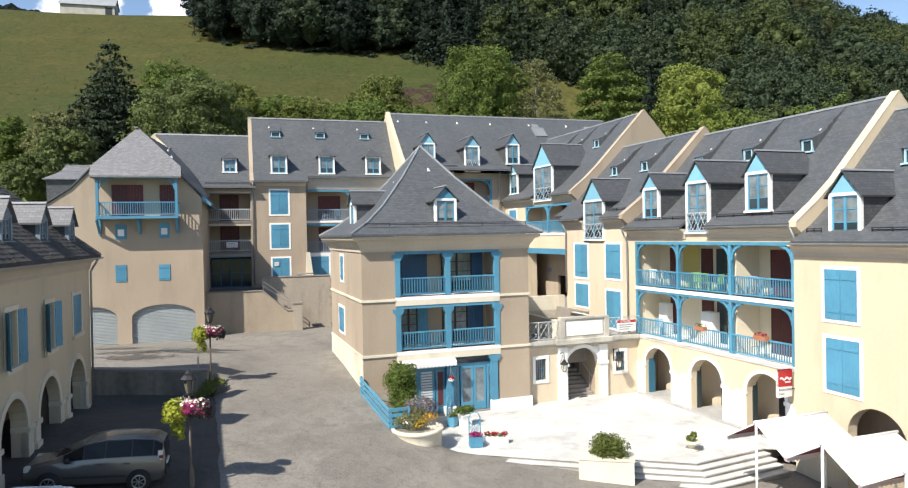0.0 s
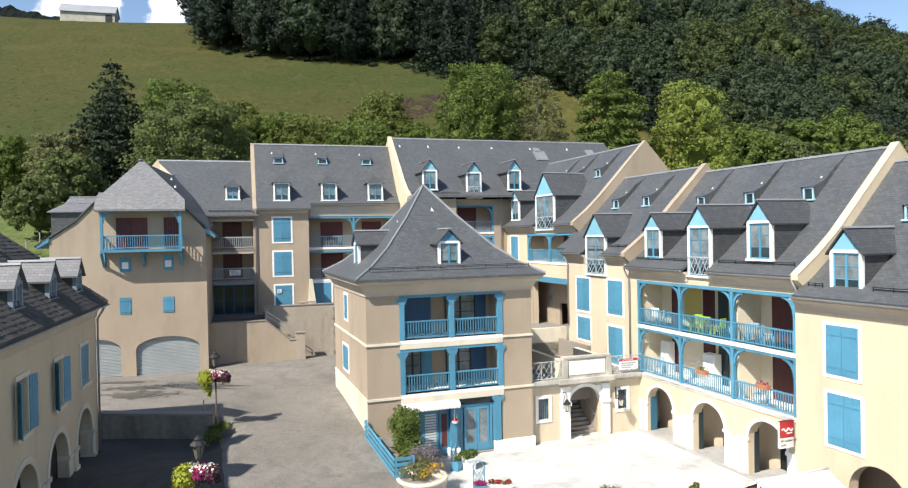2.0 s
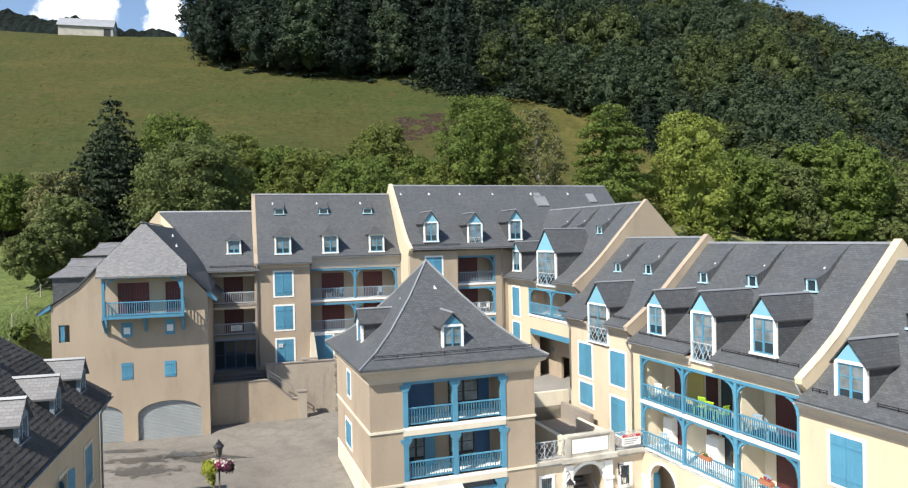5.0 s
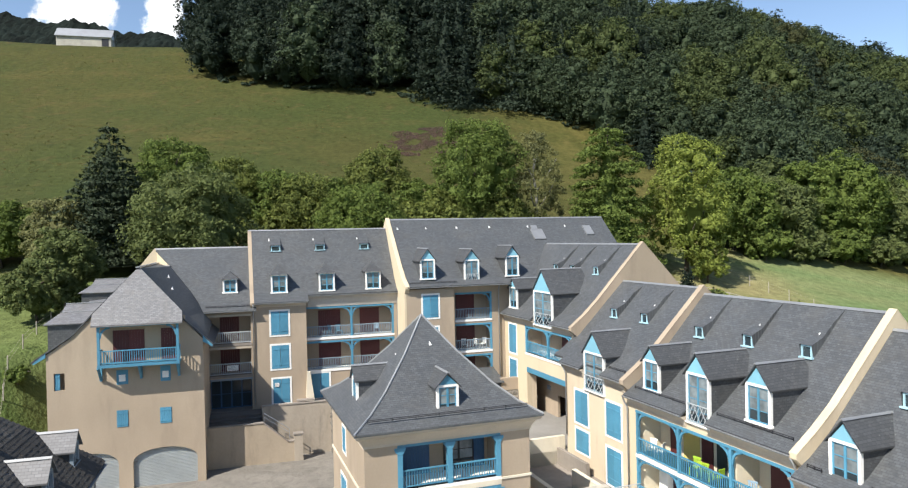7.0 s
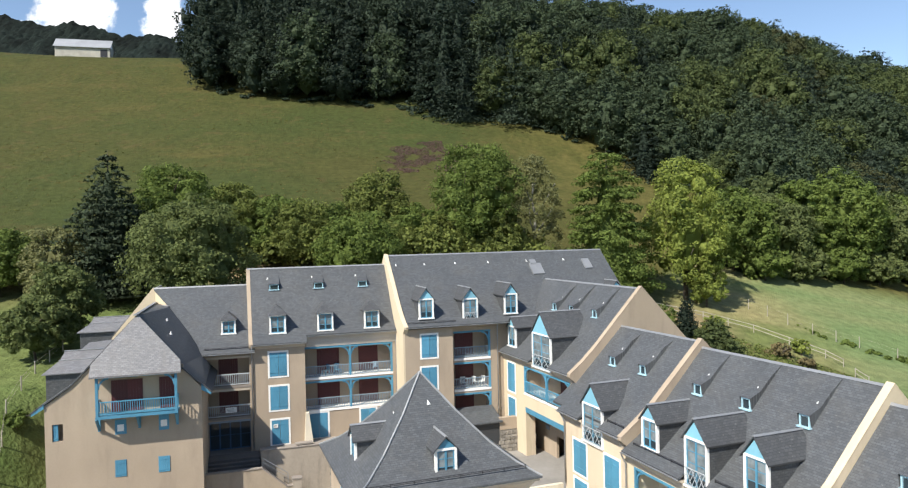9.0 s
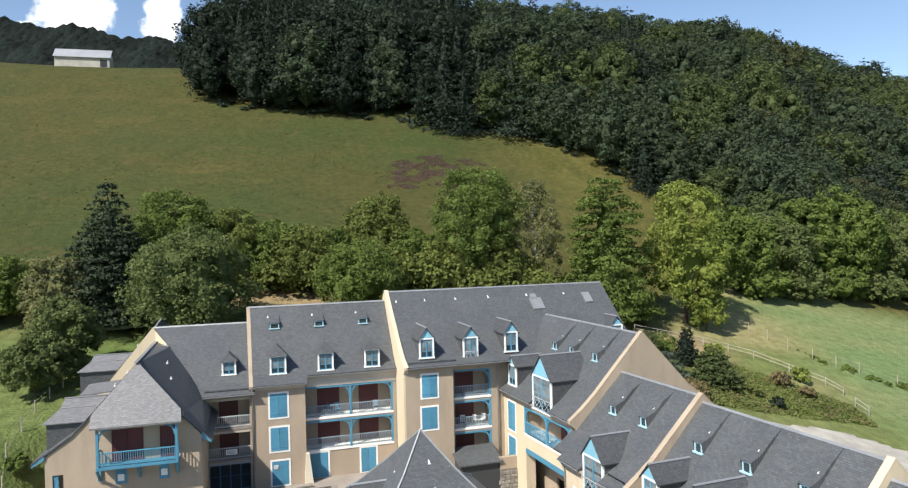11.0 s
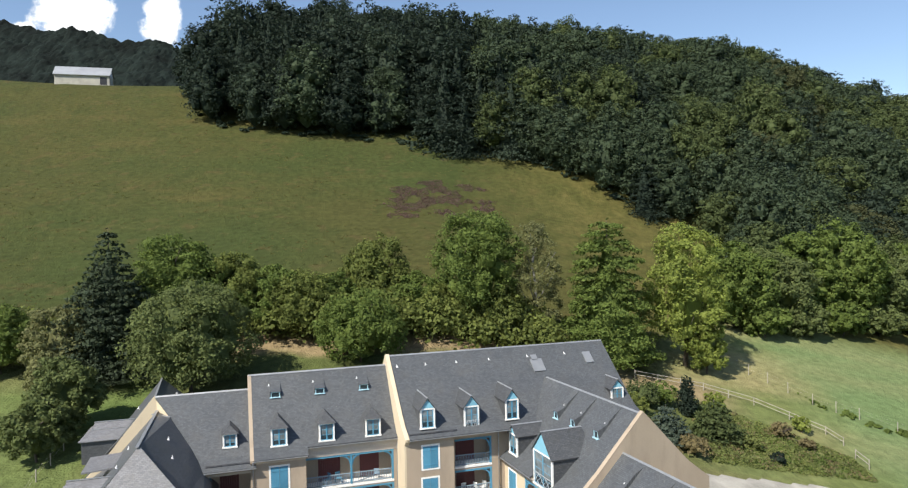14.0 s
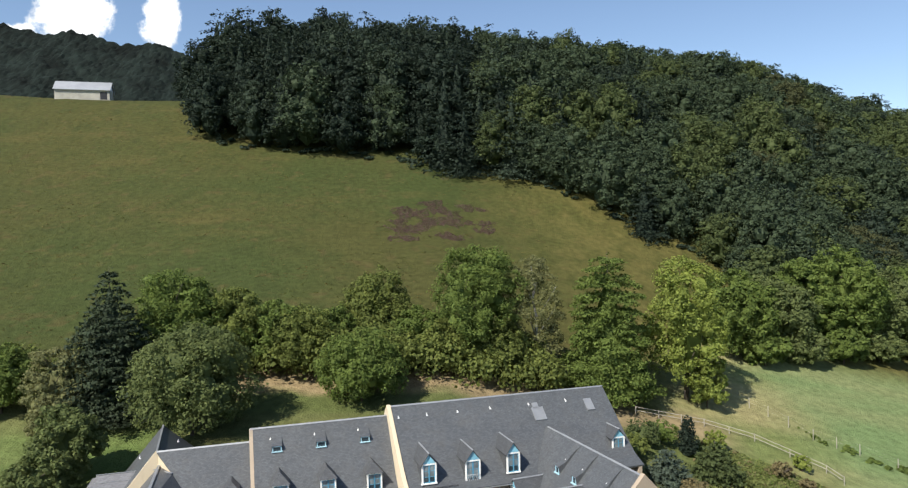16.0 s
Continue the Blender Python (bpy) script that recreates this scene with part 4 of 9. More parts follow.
eaved_roof(hf, -0.4, 11.65, prof_f, 0.0, (4.66, 6.47), 8.85, 9.36, 0.4)
ridge_cap(hf, -0.4, 11.65, 5.58, 15.12)
gable("gable_wall", hf, PLASTER_PALE, 11.64, prof_f, 0, yw=0.004)
coping(hf, 11.64, prof_f)
zf = interp(prof_f)
for a, b, zb, zt, za, dr in ((0.62, 2.07, 10.03, 11.72, 12.55, False), (4.71, 6.42, 9.2, 11.76, 12.8, True), (8.47, 9.96, 10.14, 11.9, 12.85, False)):
    dormer(hf, a, b, zb, zt, za, -0.05 if dr else 0.28, 3.1, door=dr, rows=4 if dr else 3)
for x in (1.7, 5.4, 9.1):
    eyelet(hf, x, 3.4, zf(3.4) + 0.06, zf)
    vent(hf, x + 0.05, 4.2, zf(3.4) + 1.03)

prof_e = [(-0.45, 10.2), (0.7, 10.9), (1.8, 11.75), (5.58, 15.45), (9.4, 11.75), (11.7, 10.0)]
he = building("plain_house", FX, FY, FA, "beige terraced house with blue shutters under a slate roof", "house")
wall("wall", he, PLASTER_MID, -7.75, -0.7, -0.6, 9.9, 0.0, 0.36)
block("wall", he, PLASTER_MID, -7.75, -7.4, 0.36, 1.6, -0.6, 10.6)
block("wall", he, PLASTER_MID, -9.3, -7.4, 1.6, 1.95, 0.5, 11.2)
block("wall", he, PLASTER, -9.3, -0.7, 10.8, 11.1, -0.6, 9.9)
eaved_roof(he, -9.35, -0.72, prof_e, 0.0, (-5.35, -2.9), 9.5, 10.06, 0.4, -8.0)
ridge_cap(he, -9.3, -0.75, 5.58, 15.47)
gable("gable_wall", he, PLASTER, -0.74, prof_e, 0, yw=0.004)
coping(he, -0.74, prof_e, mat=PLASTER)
dormer(he, -5.3, -2.95, 8.85, 11.35, 12.7, -0.06, 3.0, door=True, rows=4)
for r in ((-6.6, -5.0, 6.36, 8.5), (-2.86, -1.27, 6.46, 8.52), (-6.55, -4.94, 4.45, 5.9), (-2.86, -1.3, 3.42, 5.67)):
    shut_window(he, *r)
ze = interp(prof_e)
for x in (-6.6, -3.2):
    eyelet(he, x, 3.2, ze(3.2) + 0.06, ze)
    vent(he, x + 0.05, 4.0, ze(3.2) + 1.03)

prof_d = [(1.15, 12.2), (2.3, 12.95), (3.4, 13.95), (7.4, 18.1), (11.4, 13.95), (13.4, 12.4)]
hd = building("gateway_house", FX, FY, FA, "beige house with carriage passage, blue loggia and tall gable", "house")
wall("wall", hd, PLASTER_PALE, -24.0, -9.3, 0.5, 11.9, 1.6, 0.36, [(-17.0, -9.9, 4.0, 8.1), (-17.2, -9.7, 9.3, 11.5)])
block("wall", hd, PLASTER, -24, -9.3, 12.4, 12.7, 0, 12)
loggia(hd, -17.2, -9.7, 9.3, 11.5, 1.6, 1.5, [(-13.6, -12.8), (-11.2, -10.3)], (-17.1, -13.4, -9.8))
block("lintel", hd, BLUE, -17.0, -9.9, 1.58, 1.9, 7.68, 8.1)
wall("passage_wall", hd, PLASTER, -19.6, -9.9, 3.0, 8.1, 3.6, 0.2, [(-15.5, -14.1, 3.0, 5.85)])
block("passage_wall", hd, PLASTER_MID, -17.4, -17.0, 1.97, 2.45, 3.0, 8.1)
block("passage_wall", hd, PLASTER, -19.8, -19.6, 1.97, 3.8, 3.0, 8.1)
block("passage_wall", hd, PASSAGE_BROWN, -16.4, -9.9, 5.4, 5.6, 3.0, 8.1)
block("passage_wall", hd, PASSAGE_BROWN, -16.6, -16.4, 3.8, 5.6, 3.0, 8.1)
block("passage_ceiling", hd, PLASTER, -19.8, -9.9, 1.97, 5.6, 8.1, 8.2)
bm = bmesh.new()
box(bm, -17.2, -16.65, 3.54, 3.598, 6.03, 6.4)
part("vent_grille", bm, DULL_BLUE, hd, "small dark vent grille")
eaved_roof(hd, -25.0, -9.3, prof_d, 1.6, (-15.45, -12.28), 11.55, 12.06, 0.35)
ridge_cap(hd, -23.9, -9.3, 7.4, 18.12)
gable("gable_wall", hd, PLASTER, -9.32, prof_d, 0, yw=1.604)
coping(hd, -9.32, prof_d, mat=PLASTER)
dormer(hd, -15.4, -12.33, 11.85, 14.55, 16.25, 1.5, 5.0, door=True, rows=4)
dormer(hd, -20.55, -19.05, 12.75, 14.5, 15.25, 1.8, 4.6)
for a, b, z0, z1 in ((-20.3, -18.9, 8.9, 11.3), (-20.3, -18.9, 6.2, 8.3)):
    shut_window(hd, a, b, z0, z1, 1.6)
zd = interp(prof_d)
for x in (-18.2, -15.4, -11.9):
    eyelet(hd, x, 5.15, zd(5.15) + 0.06, zd)
    vent(hd, x + 0.05, 5.95, zd(5.15) + 1.03)

prof_g = [(-0.8, 8.75), (0.3, 9.4), (1.4, 10.3), (5.3, 14.4), (9.4, 10.2), (11.7, 8.5)]
hg = building("restaurant_house", FX, FY, FA, "pale yellow house with blue shutters beside the terrace", "house")
wall("wall", hg, PLASTER_PALE, 11.76, 24.0, -1.5, 8.4, -0.35, 0.5, [(14.2, 16.6, -1.5, 2.6)])
arch_fill(hg, PLASTER_PALE, 14.2, 16.6, 1.4, 2.57, 2.61, -0.349, 0.498)
block("wall", hg, PLASTER_PALE, 11.76, 24.0, 10.8, 11.1, -0.6, 9)
block("shop_wall", hg, PLASTER, 11.76, 24.0, 1.3, 1.5, -1.5, 3.2)
cornice(hg, 11.8, 24, -0.35, 8.1, 8.6, 0.4)
roof_slab("roof", hg, SLATE, 12.02, 24.0, prof_g)
ridge_cap(hg, 12.02, 24.0, 5.3, 14.42)
for i in range(3):
    x = 13.27 + 3.9 * i
    dormer(hg, x, x + 1.42, 8.97, 10.63, 11.5, -0.1, 2.6)
    shut_window(hg, x - 0.02, x + 1.42, 5.7, 7.65, -0.35)
    shut_window(hg, x + 0.02, x + 1.5, 2.9, 4.95, -0.35)
zg = interp(prof_g)
for x in (14.6, 18.4):
    eyelet(hg, x, 2.75, zg(2.75) + 0.06, zg)

# ---- pavilion house in the middle ----
hz = building("pavilion_house", -4.6, 33.55, 19.3, "square three-storey beige house with pyramid slate roof and blue loggias", "house")
ZW, ZD = 9.05, 9.4
OPEN = [(1.7, 7.35, 6.2, 8.5), (1.7, 7.35, 3.45, 5.75), (1.9, 7.25, 0.0, 2.95)]
wall("wall", hz, PLASTER, 0.0, ZW, -1.0, 8.55, 0.0, 0.4, OPEN)
block("wall", hz, PLASTER, 0.0, 0.4, 0.4, ZD, -1.0, 8.55)
block("wall", hz, PLASTER, ZW - 0.4, ZW, 0.4, ZD, -1.0, 8.55)
block("wall", hz, PLASTER, 0.4, ZW - 0.4, ZD - 0.4, ZD, -1.0, 8.55)
loggia(hz, 1.7, 7.35, 6.2, 8.5, 0.02, 1.9, [(2.2, 3.9, 0.02, DEEP_BLUE), (6.3, 7.1, 0.02, DEEP_BLUE)], (1.83, 4.5, 7.22), arms=False, flare=True)
loggia(hz, 1.7, 7.35, 3.45, 5.75, 0.02, 1.9, [(3.3, 3.9, 0.02, BLUE), (6.3, 7.1, 0.02, DEEP_BLUE)], (1.83, 4.5, 7.22), arms=False, flare=True)
for z in (3.25, 6.0):
    for a, b in ((-0.06, 1.7), (7.35, ZW + 0.06)):
        block("string_course", hz, CREAM, a, b, -0.06, 0.0, z, z + 0.12)
    block("string_course", hz, CREAM, -0.06, 0.0, 0.0, ZD, z, z + 0.12)
for za, zb in ((2.95, 3.27), (5.75, 6.02)):
    block("band", hz, CREAM, 1.7, 7.35, -0.03, 0.3, za, zb)
bm = bmesh.new()
lv = [(0.0, 8.5), (0.06, 8.5), (0.06, 8.62), (0.12, 8.75), (0.28, 9.0), (0.5, 9.12), (0.52, 9.26), (0.0, 9.26)]
vs = [[bm.verts.new((x, y, z)) for x, y in ((-o, -o), (ZW + o, -o), (ZW + o, ZD + o), (-o, ZD + o))] for o, z in lv]
for a, b in zip(vs, vs[1:]):
    for k in range(4):
        bm.faces.new((a[k], a[(k + 1) % 4], b[(k + 1) % 4], b[k]))
part("cornice", bm, CORNICE, hz)


def sq(o, z):
    return [(-o, -o, z), (ZW + o, -o, z), (ZW + o, ZD + o, z), (-o, ZD + o, z)]


rings = [sq(0.6, 9.27), sq(0.6, 9.38), sq(-0.45, 9.98), sq(-1.5, 10.85), sq(-3.0, 12.5), [(ZW / 2, ZD / 2, 14.45)]]
fan_roof("roof", hz, SLATE, rings)
for k in range(4):
    bm = bmesh.new()
    tube(bm, [Vector(r[k % len(r)]) + Vector((0, 0, 0.02)) for r in rings[1:]], 0.06, 6)
    part("hip_cap", bm, METAL, hz, "zinc hip flashing")
dormer(hz, 4.0, 5.22, 9.75, 11.2, 11.85, 0.5, 2.6, ped=BLUE)
sd = dormer(hz, -5.25, -4.05, 9.75, 11.2, 11.85, 0.5, 2.6, ped=BLUE)
sd.matrix_local = pose(0, 0, 0, 0, 0, -90)
snow_bar(hz, 0.2, 8.9, -0.1, 9.78)
for x, y, z in ((4.6, 3.55, 13.0), (2.85, 4.5, 12.3)):
    vent(hz, x, y - 0.25, z - 0.12)

# ---- garage house ----
ha = building("garage_house", -26.9, 44.8, 16.3, "beige gabled house with garages, blue shutters and a timber oriel balcony", "house")
AW, AD = 9.75, 12.6
wall("wall", ha, PLASTER, 0.0, AW, 0.5, 11.5, 0.0, 0.36, [(5.1, 9.2, 0.5, 4.95), (1.2, 4.2, 0.5, 4.95), (0.43, 1.07, 9.3, 10.44)])
bm = bmesh.new()
prism(bm, [(0, 0, 11.5), (AW, 0, 11.5), (AW, 0, 12.2), (8.35, 0, 13.75), (8.1, 0, 14.1), (3.2, 0, 14.2), (2.7, 0, 14.0), (1.6, 0, 12.85), (0.0, 0, 11.7)], (0, 1, 0), 0.36)
bmesh.ops.recalc_face_normals(bm, faces=bm.faces)
part("gable_wall", bm, PLASTER, ha)
for a, b in ((5.1, 9.2), (1.2, 4.2)):
    arch_fill(ha, PLASTER, a, b, 4.05, 4.9, 4.96, 0.001, 0.358)
    bm = bmesh.new()
    ring = [(a, 0.30, 1.6)]
    for i in range(36):
        z = 1.6 + i * 0.1
        ring += [(a, 0.235, z), (a, 0.20, z + 0.03), (a, 0.20, z + 0.08), (a, 0.235, z + 0.095)]
    ring.append((a, 0.30, 5.2))
    prism(bm, ring, (1, 0, 0), b - a)
    bmesh.ops.recalc_face_normals(bm, faces=bm.faces)
    part("garage_door", bm, SHUTTER_METAL, ha, "grey metal roller garage door")
block("wall", ha, PLASTER, 0.0, 0.36, 0.36, AD, 0.5, 11.4)
block("wall", ha, PLASTER, AW - 0.36, AW, 0.36, AD, 0.5, 12.0)


def slope(bm, uvl, quad, t=0.12):
    q = [Vector(p) for p in quad]
    n = (q[1] - q[0]).cross(q[-1] - q[0]).normalized()
    if n.z < 0:
        n = -n
    ax = Vector((n.y, -n.x, 0)).normalized()
    up = n.cross(ax)
    a = [bm.verts.new(p) for p in q]
    b = [bm.verts.new(p - Vector((0, 0, t))) for p in q]
    fs = [bm.faces.new(a), bm.faces.new(b[::-1])]
    for i in range(len(q)):
        j = (i + 1) % len(q)
        fs.append(bm.faces.new((a[j], a[i], b[i], b[j])))
    for f in fs:
        for l in f.loops:
            l[uvl].uv = (l.vert.co.dot(ax), l.vert.co.dot(up))


def slopes(name, parent, material, quads, label="", t=0.12):
    bm = bmesh.new()
    uvl = bm.loops.layers.uv.new("UVMap")
    for q in quads:
        slope(bm, uvl, q, t)
    bmesh.ops.recalc_face_normals(bm, faces=bm.faces)
    return part(name, bm, material, parent, label)


AR = 5.4
RA, RB, RC = (AR, 1.75, 17.2), (8.45, -0.1, 13.75), (AW + 0.25, -0.1, 12.25)
VA, VB, VC, VD = (6.64, 10.86, 16.93), (8.38, 8.34, 14.95), (8.99, 7.35, 14.10), (9.41, 6.15, 13.40)
for q in ([RA, RB, VB], [RA, VB, VA], [RA, VA, (AR, AD, 17.2)], [RB, RC, VD], [RB, VD, VC], [RB, VC, VB], [RC, (AW + 0.25, 6.3, 12.7), VD]):
    slopes("roof_plane", ha, SLATE, [q])
slopes("roof", ha, SLATE, [[(AR, 1.75, 17.2), (AR, AD, 17.2), (1.6, AD, 13.0), (1.6, -0.1, 13.0), (2.9, -0.1, 14.4)], [(1.6, -0.1, 13.0), (1.6, AD, 13.0), (-0.45, AD, 11.6), (-0.45, -0.1, 11.6)]])
slopes("oriel_roof", ha, SLATE_PALE, [[(2.95, -1.3, 13.62), (8.55, -1.3, 13.62), (8.5, -0.75, 14.3), (2.95, -0.75, 14.3)], [(2.95, -0.75, 14.3), (8.5, -0.75, 14.3), (5.5, 1.85, 17.3)], [(2.95, -1.3, 13.62), (2.95, -0.75, 14.3), (2.95, 0.1, 14.3), (2.95, 0.1, 13.62)], [(2.95, -0.75, 14.3), (5.5, 1.85, 17.3), (2.95, 0.1, 14.42)], [(8.5, -1.3, 13.62), (8.5, 0.1, 13.62), (8.5, 0.1, 13.8), (8.5, -0.75, 14.3)], [(8.5, -0.75, 14.3), (8.5, 0.1, 13.8), (5.5, 1.85, 17.3)]], "pale grey slate roof over the oriel")
shutter_leaf(ha, 0.46, 0.78, 9.32, 10.4, 0.1, BLUE)
block("reveal", ha, PLASTER, 0.36, 1.1, 0.6, 0.7, 9.2, 10.5)
loggia(ha, 3.25, 8.3, 10.95, 13.6, -1.1, 1.08, [(4.1, 5.0), (5.05, 5.95), (7.1, 7.95)], (3.35, 8.2), railm=BLUE, slab=BLUE, sides=False)
for x in (3.27, 5.75, 8.15):
    bm = bmesh.new()
    box(bm, x - 0.08, x + 0.08, -0.16, 0.0, 9.75, 10.78)
    bar(bm, (x, -0.12, 9.9), (x, -1.0, 10.75), 0.14)
    part("bracket", bm, BLUE, ha, "blue timber bracket")
for x in (3.3, 8.25):
    railing_side = bmesh.new()
    for k in range(7):
        box(railing_side, x - 0.02, x + 0.02, -0.98 + k * 0.14, -0.94 + k * 0.14, 11.05, 11.85)
    box(railing_side, x - 0.035, x + 0.035, -1.02, 0.0, 11.83, 11.9)
    part("side_rail", railing_side, BLUE, ha)
for r in ((4.2, 4.92, 9.42, 10.4), (6.95, 7.6, 9.45, 10.5)):
    w_ = shutter_leaf(ha, r[0], r[1], r[2], r[3], 0.0, BLUE)
    bm = bmesh.new()
    cx, cz = (r[0] + r[1]) / 2, (r[2] + r[3]) / 2 - 0.08
    box(bm, cx - 0.2, cx + 0.2, -0.07, -0.053, cz - 0.2, cz + 0.25)
    part("paper_notice", bm, WHITE, w_, "white notice on the shutter")
for r in ((4.15, 4.86, 6.54, 7.67), (6.86, 7.6, 6.55, 7.63)):
    shutter_leaf(ha, r[0], r[1], r[2], r[3], 0.0, BLUE)
bm = bmesh.new()
prism(bm, [(AW + 0.0, -0.1, 12.0), (AW + 0.62, -0.1, 11.62), (AW + 0.62, -0.1, 11.78), (AW + 0.0, -0.1, 12.45)], (0, 1, 0), 12.7)
prism(bm, [(0.0, -0.1, 11.55), (-0.75, -0.1, 11.1), (-0.75, -0.1, 11.25), (0.0, -0.1, 11.9)], (0, 1, 0), 12.7)
bmesh.ops.recalc_face_normals(bm, faces=bm.faces)
part("eaves_board", bm, BLUE, ha, "blue painted eaves boards")
slopes("eaves_roof", ha, SLATE_DARK, [[(AW + 0.2, -0.12, 12.32), (AW + 0.7, -0.12, 11.82), (AW + 0.7, AD, 11.82), (AW + 0.2, AD, 12.32)]])
slopes("eaves_roof", ha, SLATE_DARK, [[(-0.4, -0.12, 11.64), (-0.4, AD, 11.64), (-0.85, AD, 11.3), (-0.85, -0.12, 11.3)]])
bm = bmesh.new()
bar(bm, (AR, 1.6, 17.27), (AR, AD, 17.27), 0.22, 0.06)
part("ridge_cap", bm, METAL, ha)
for x, y, z in ((6.9, 6.6, 16.25), (7.4, 4.2, 15.47), (3.9, 7.5, 15.58), (3.7, 3.6, 15.36)):
    vent(ha, x, y, z)


def big_dormer(parent, y0, y1, xf, zt, za, xb):
    """A wide slate-hung dormer that looks out of the left-hand slope."""
    ym = (y0 + y1) / 2
    bm = bmesh.new()
    uvl = bm.loops.layers.uv.new("UVMap")
    box(bm, xf, xb, y0, y1, zt - 2.0, zt)
    for f in bm.faces:
        for l in f.loops:
            l[uvl].uv = (l.vert.co.x + l.vert.co.y, l.vert.co.z)
    d = part("side_dormer", bm, SLATE_DARK, parent, "wide slate-hung dormer with hipped slate roof")
    zk = zt + (za - zt) * 0.55
    yk0, yk1 = y0 + (ym - y0) * 0.62, y1 - (y1 - ym) * 0.62
    slopes("dormer_roof", d, SLATE_PALE, [[(xf - 0.2, y0 - 0.2, zt), (xb, y0 - 0.2, zt), (xb, yk0, zk), (xf + 0.5, yk0, zk)], [(xf + 0.5, yk0, zk), (xb, yk0, zk), (xb, ym, za), (xf + 0.65, ym, za)], [(xf - 0.2, y1 + 0.2, zt), (xf + 0.5, yk1, zk), (xb, yk1, zk), (xb, y1 + 0.2, zt)], [(xf + 0.5, yk1, zk), (xf + 0.65, ym, za), (xb, ym, za), (xb, yk1, zk)], [(xf - 0.2, y0 - 0.2, zt), (xf + 0.5, yk0, zk), (xf + 0.5, yk1, zk), (xf - 0.2, y1 + 0.2, zt)], [(xf + 0.5, yk0, zk), (xf + 0.65, ym, za), (xf + 0.5, yk1, zk)]], t=0.06)
    bm = bmesh.new()
    bar(bm, (xf + 0.6, ym, za + 0.02), (xb, ym, za + 0.02), 0.16, 0.05)
    bar(bm, (xf + 0.45, yk0, zk + 0.02), (xb, yk0, zk + 0.02), 0.08, 0.03)
    part("zinc_strip", bm, METAL, d)
    return d


big_dormer(ha, 1.35, 6.2, -0.2, 13.6, 14.75, 3.4)
big_dormer(ha, 13.95, 18.6, -0.8, 14.85, 15.85, 3.4)
slopes("low_roof", ha, SLATE_PALE, [[(0.6, 7.2, 14.2), (3.2, 7.2, 14.4), (3.2, 10.5, 14.6), (0.6, 10.5, 14.4)]])
bm = bmesh.new()
prism(bm, [(-0.4, AD, 11.9), (1.4, AD, 13.75), (5.2, AD, 18.5), (9.6, AD, 13.4), (9.6, AD, 3), (-0.4, AD, 3)], (0, 1, 0), 0.36)
bmesh.ops.recalc_face_normals(bm, faces=bm.faces)
part("fire_wall", bm, PLASTER_PALE, ha, "pale rendered fire wall standing above the roof")
slopes("back_roof", ha, SLATE, [[(5.2, AD + 0.3, 18.3), (9.8, AD + 0.3, 13.1), (9.8, 24.4, 13.1), (4.6, 23.2, 18.05)], [(5.2, AD + 0.3, 18.3), (4.6, 23.2, 18.05), (-0.4, 24.4, 12.0), (-0.4, AD + 0.3, 12.0)], [(4.6, 23.2, 18.05), (9.8, 24.4, 13.1), (-0.4, 24.4, 12.0)]])
block("wall", ha, PLASTER, 0.0, 9.6, AD + 0.36, 24.1, 3, 12.0)
bm = bmesh.new()
bar(bm, (5.2, AD + 0.3, 18.33), (4.6, 23.2, 18.08), 0.16, 0.05)
part("ridge_cap", bm, METAL, ha)
for x, y, z in ((6.2, 20.6, 16.95), (2.9, 19.6, 16.0), (2.6, 16.4, 15.7)):
    vent(ha, x, y, z)

# ---- courtyard houses at the back ----
BX, BY, BA = -15.7, 54.97, 17.2
prof_b = [(-0.35, 13.95), (0.9, 14.65), (1.7, 15.45), (5.05, 19.85), (9, 15.5), (11, 14)]
hb = building("courtyard_house", BX, BY, BA, "beige house with blue shutters and two tiers of loggias", "house")
wall("wall", hb, PLASTER, -0.35, 3.75, 2.0, 13.7, 0.0, 0.36)
wall("wall", hb, PLASTER, 3.75, 11.7, 2.0, 13.9, 0.8, 0.36, [(3.8, 11.3, 10.6, 13.3), (3.8, 11.3, 7.9, 10.4)])
block("wall", hb, PLASTER, 3.4, 3.75, 0.36, 0.8, 2.0, 13.7)
block("wall", hb, PLASTER, 0, 11.7, 10, 10.3, 2, 14)
loggia(hb, 3.8, 11.3, 10.7, 13.3, 0.8, 1.5, [(5.0, 6.8), (8.6, 10.2)], (7.6, 11.2), railm=RAIL_GREY)
loggia(hb, 3.8, 11.3, 8.0, 10.4, 0.8, 1.5, [(5.0, 6.8), (8.6, 10.2)], (7.6, 11.2), railm=RAIL_GREY)
for r in ((0.92, 2.3, 11.25, 13.17), (0.92, 2.32, 8.5, 10.4), (0.98, 2.32, 5.7, 7.66)):
    shut_window(hb, *r)
roof_slab("roof", hb, SLATE, -0.5, 11.75, [(0.42, interp(prof_b)(0.42))] + [p for p in prof_b if p[0] > 0.42])
roof_slab("eaves_roof", hb, SLATE, -0.5, 3.95, [prof_b[0], (0.416, interp(prof_b)(0.416))])
cornice(hb, 3.96, 11.68, 0.8, 13.32, 14.2, 0.34, CORNICE_GREY)
cornice(hb, -0.35, 3.75, 0.0, 13.55, 13.8, 0.25)
ridge_cap(hb, -0.6, 11.7, 5.05, 19.87)
gable("gable_wall", hb, PLASTER, -0.66, prof_b, 2, 0.3, 0.05, yw=0.004)
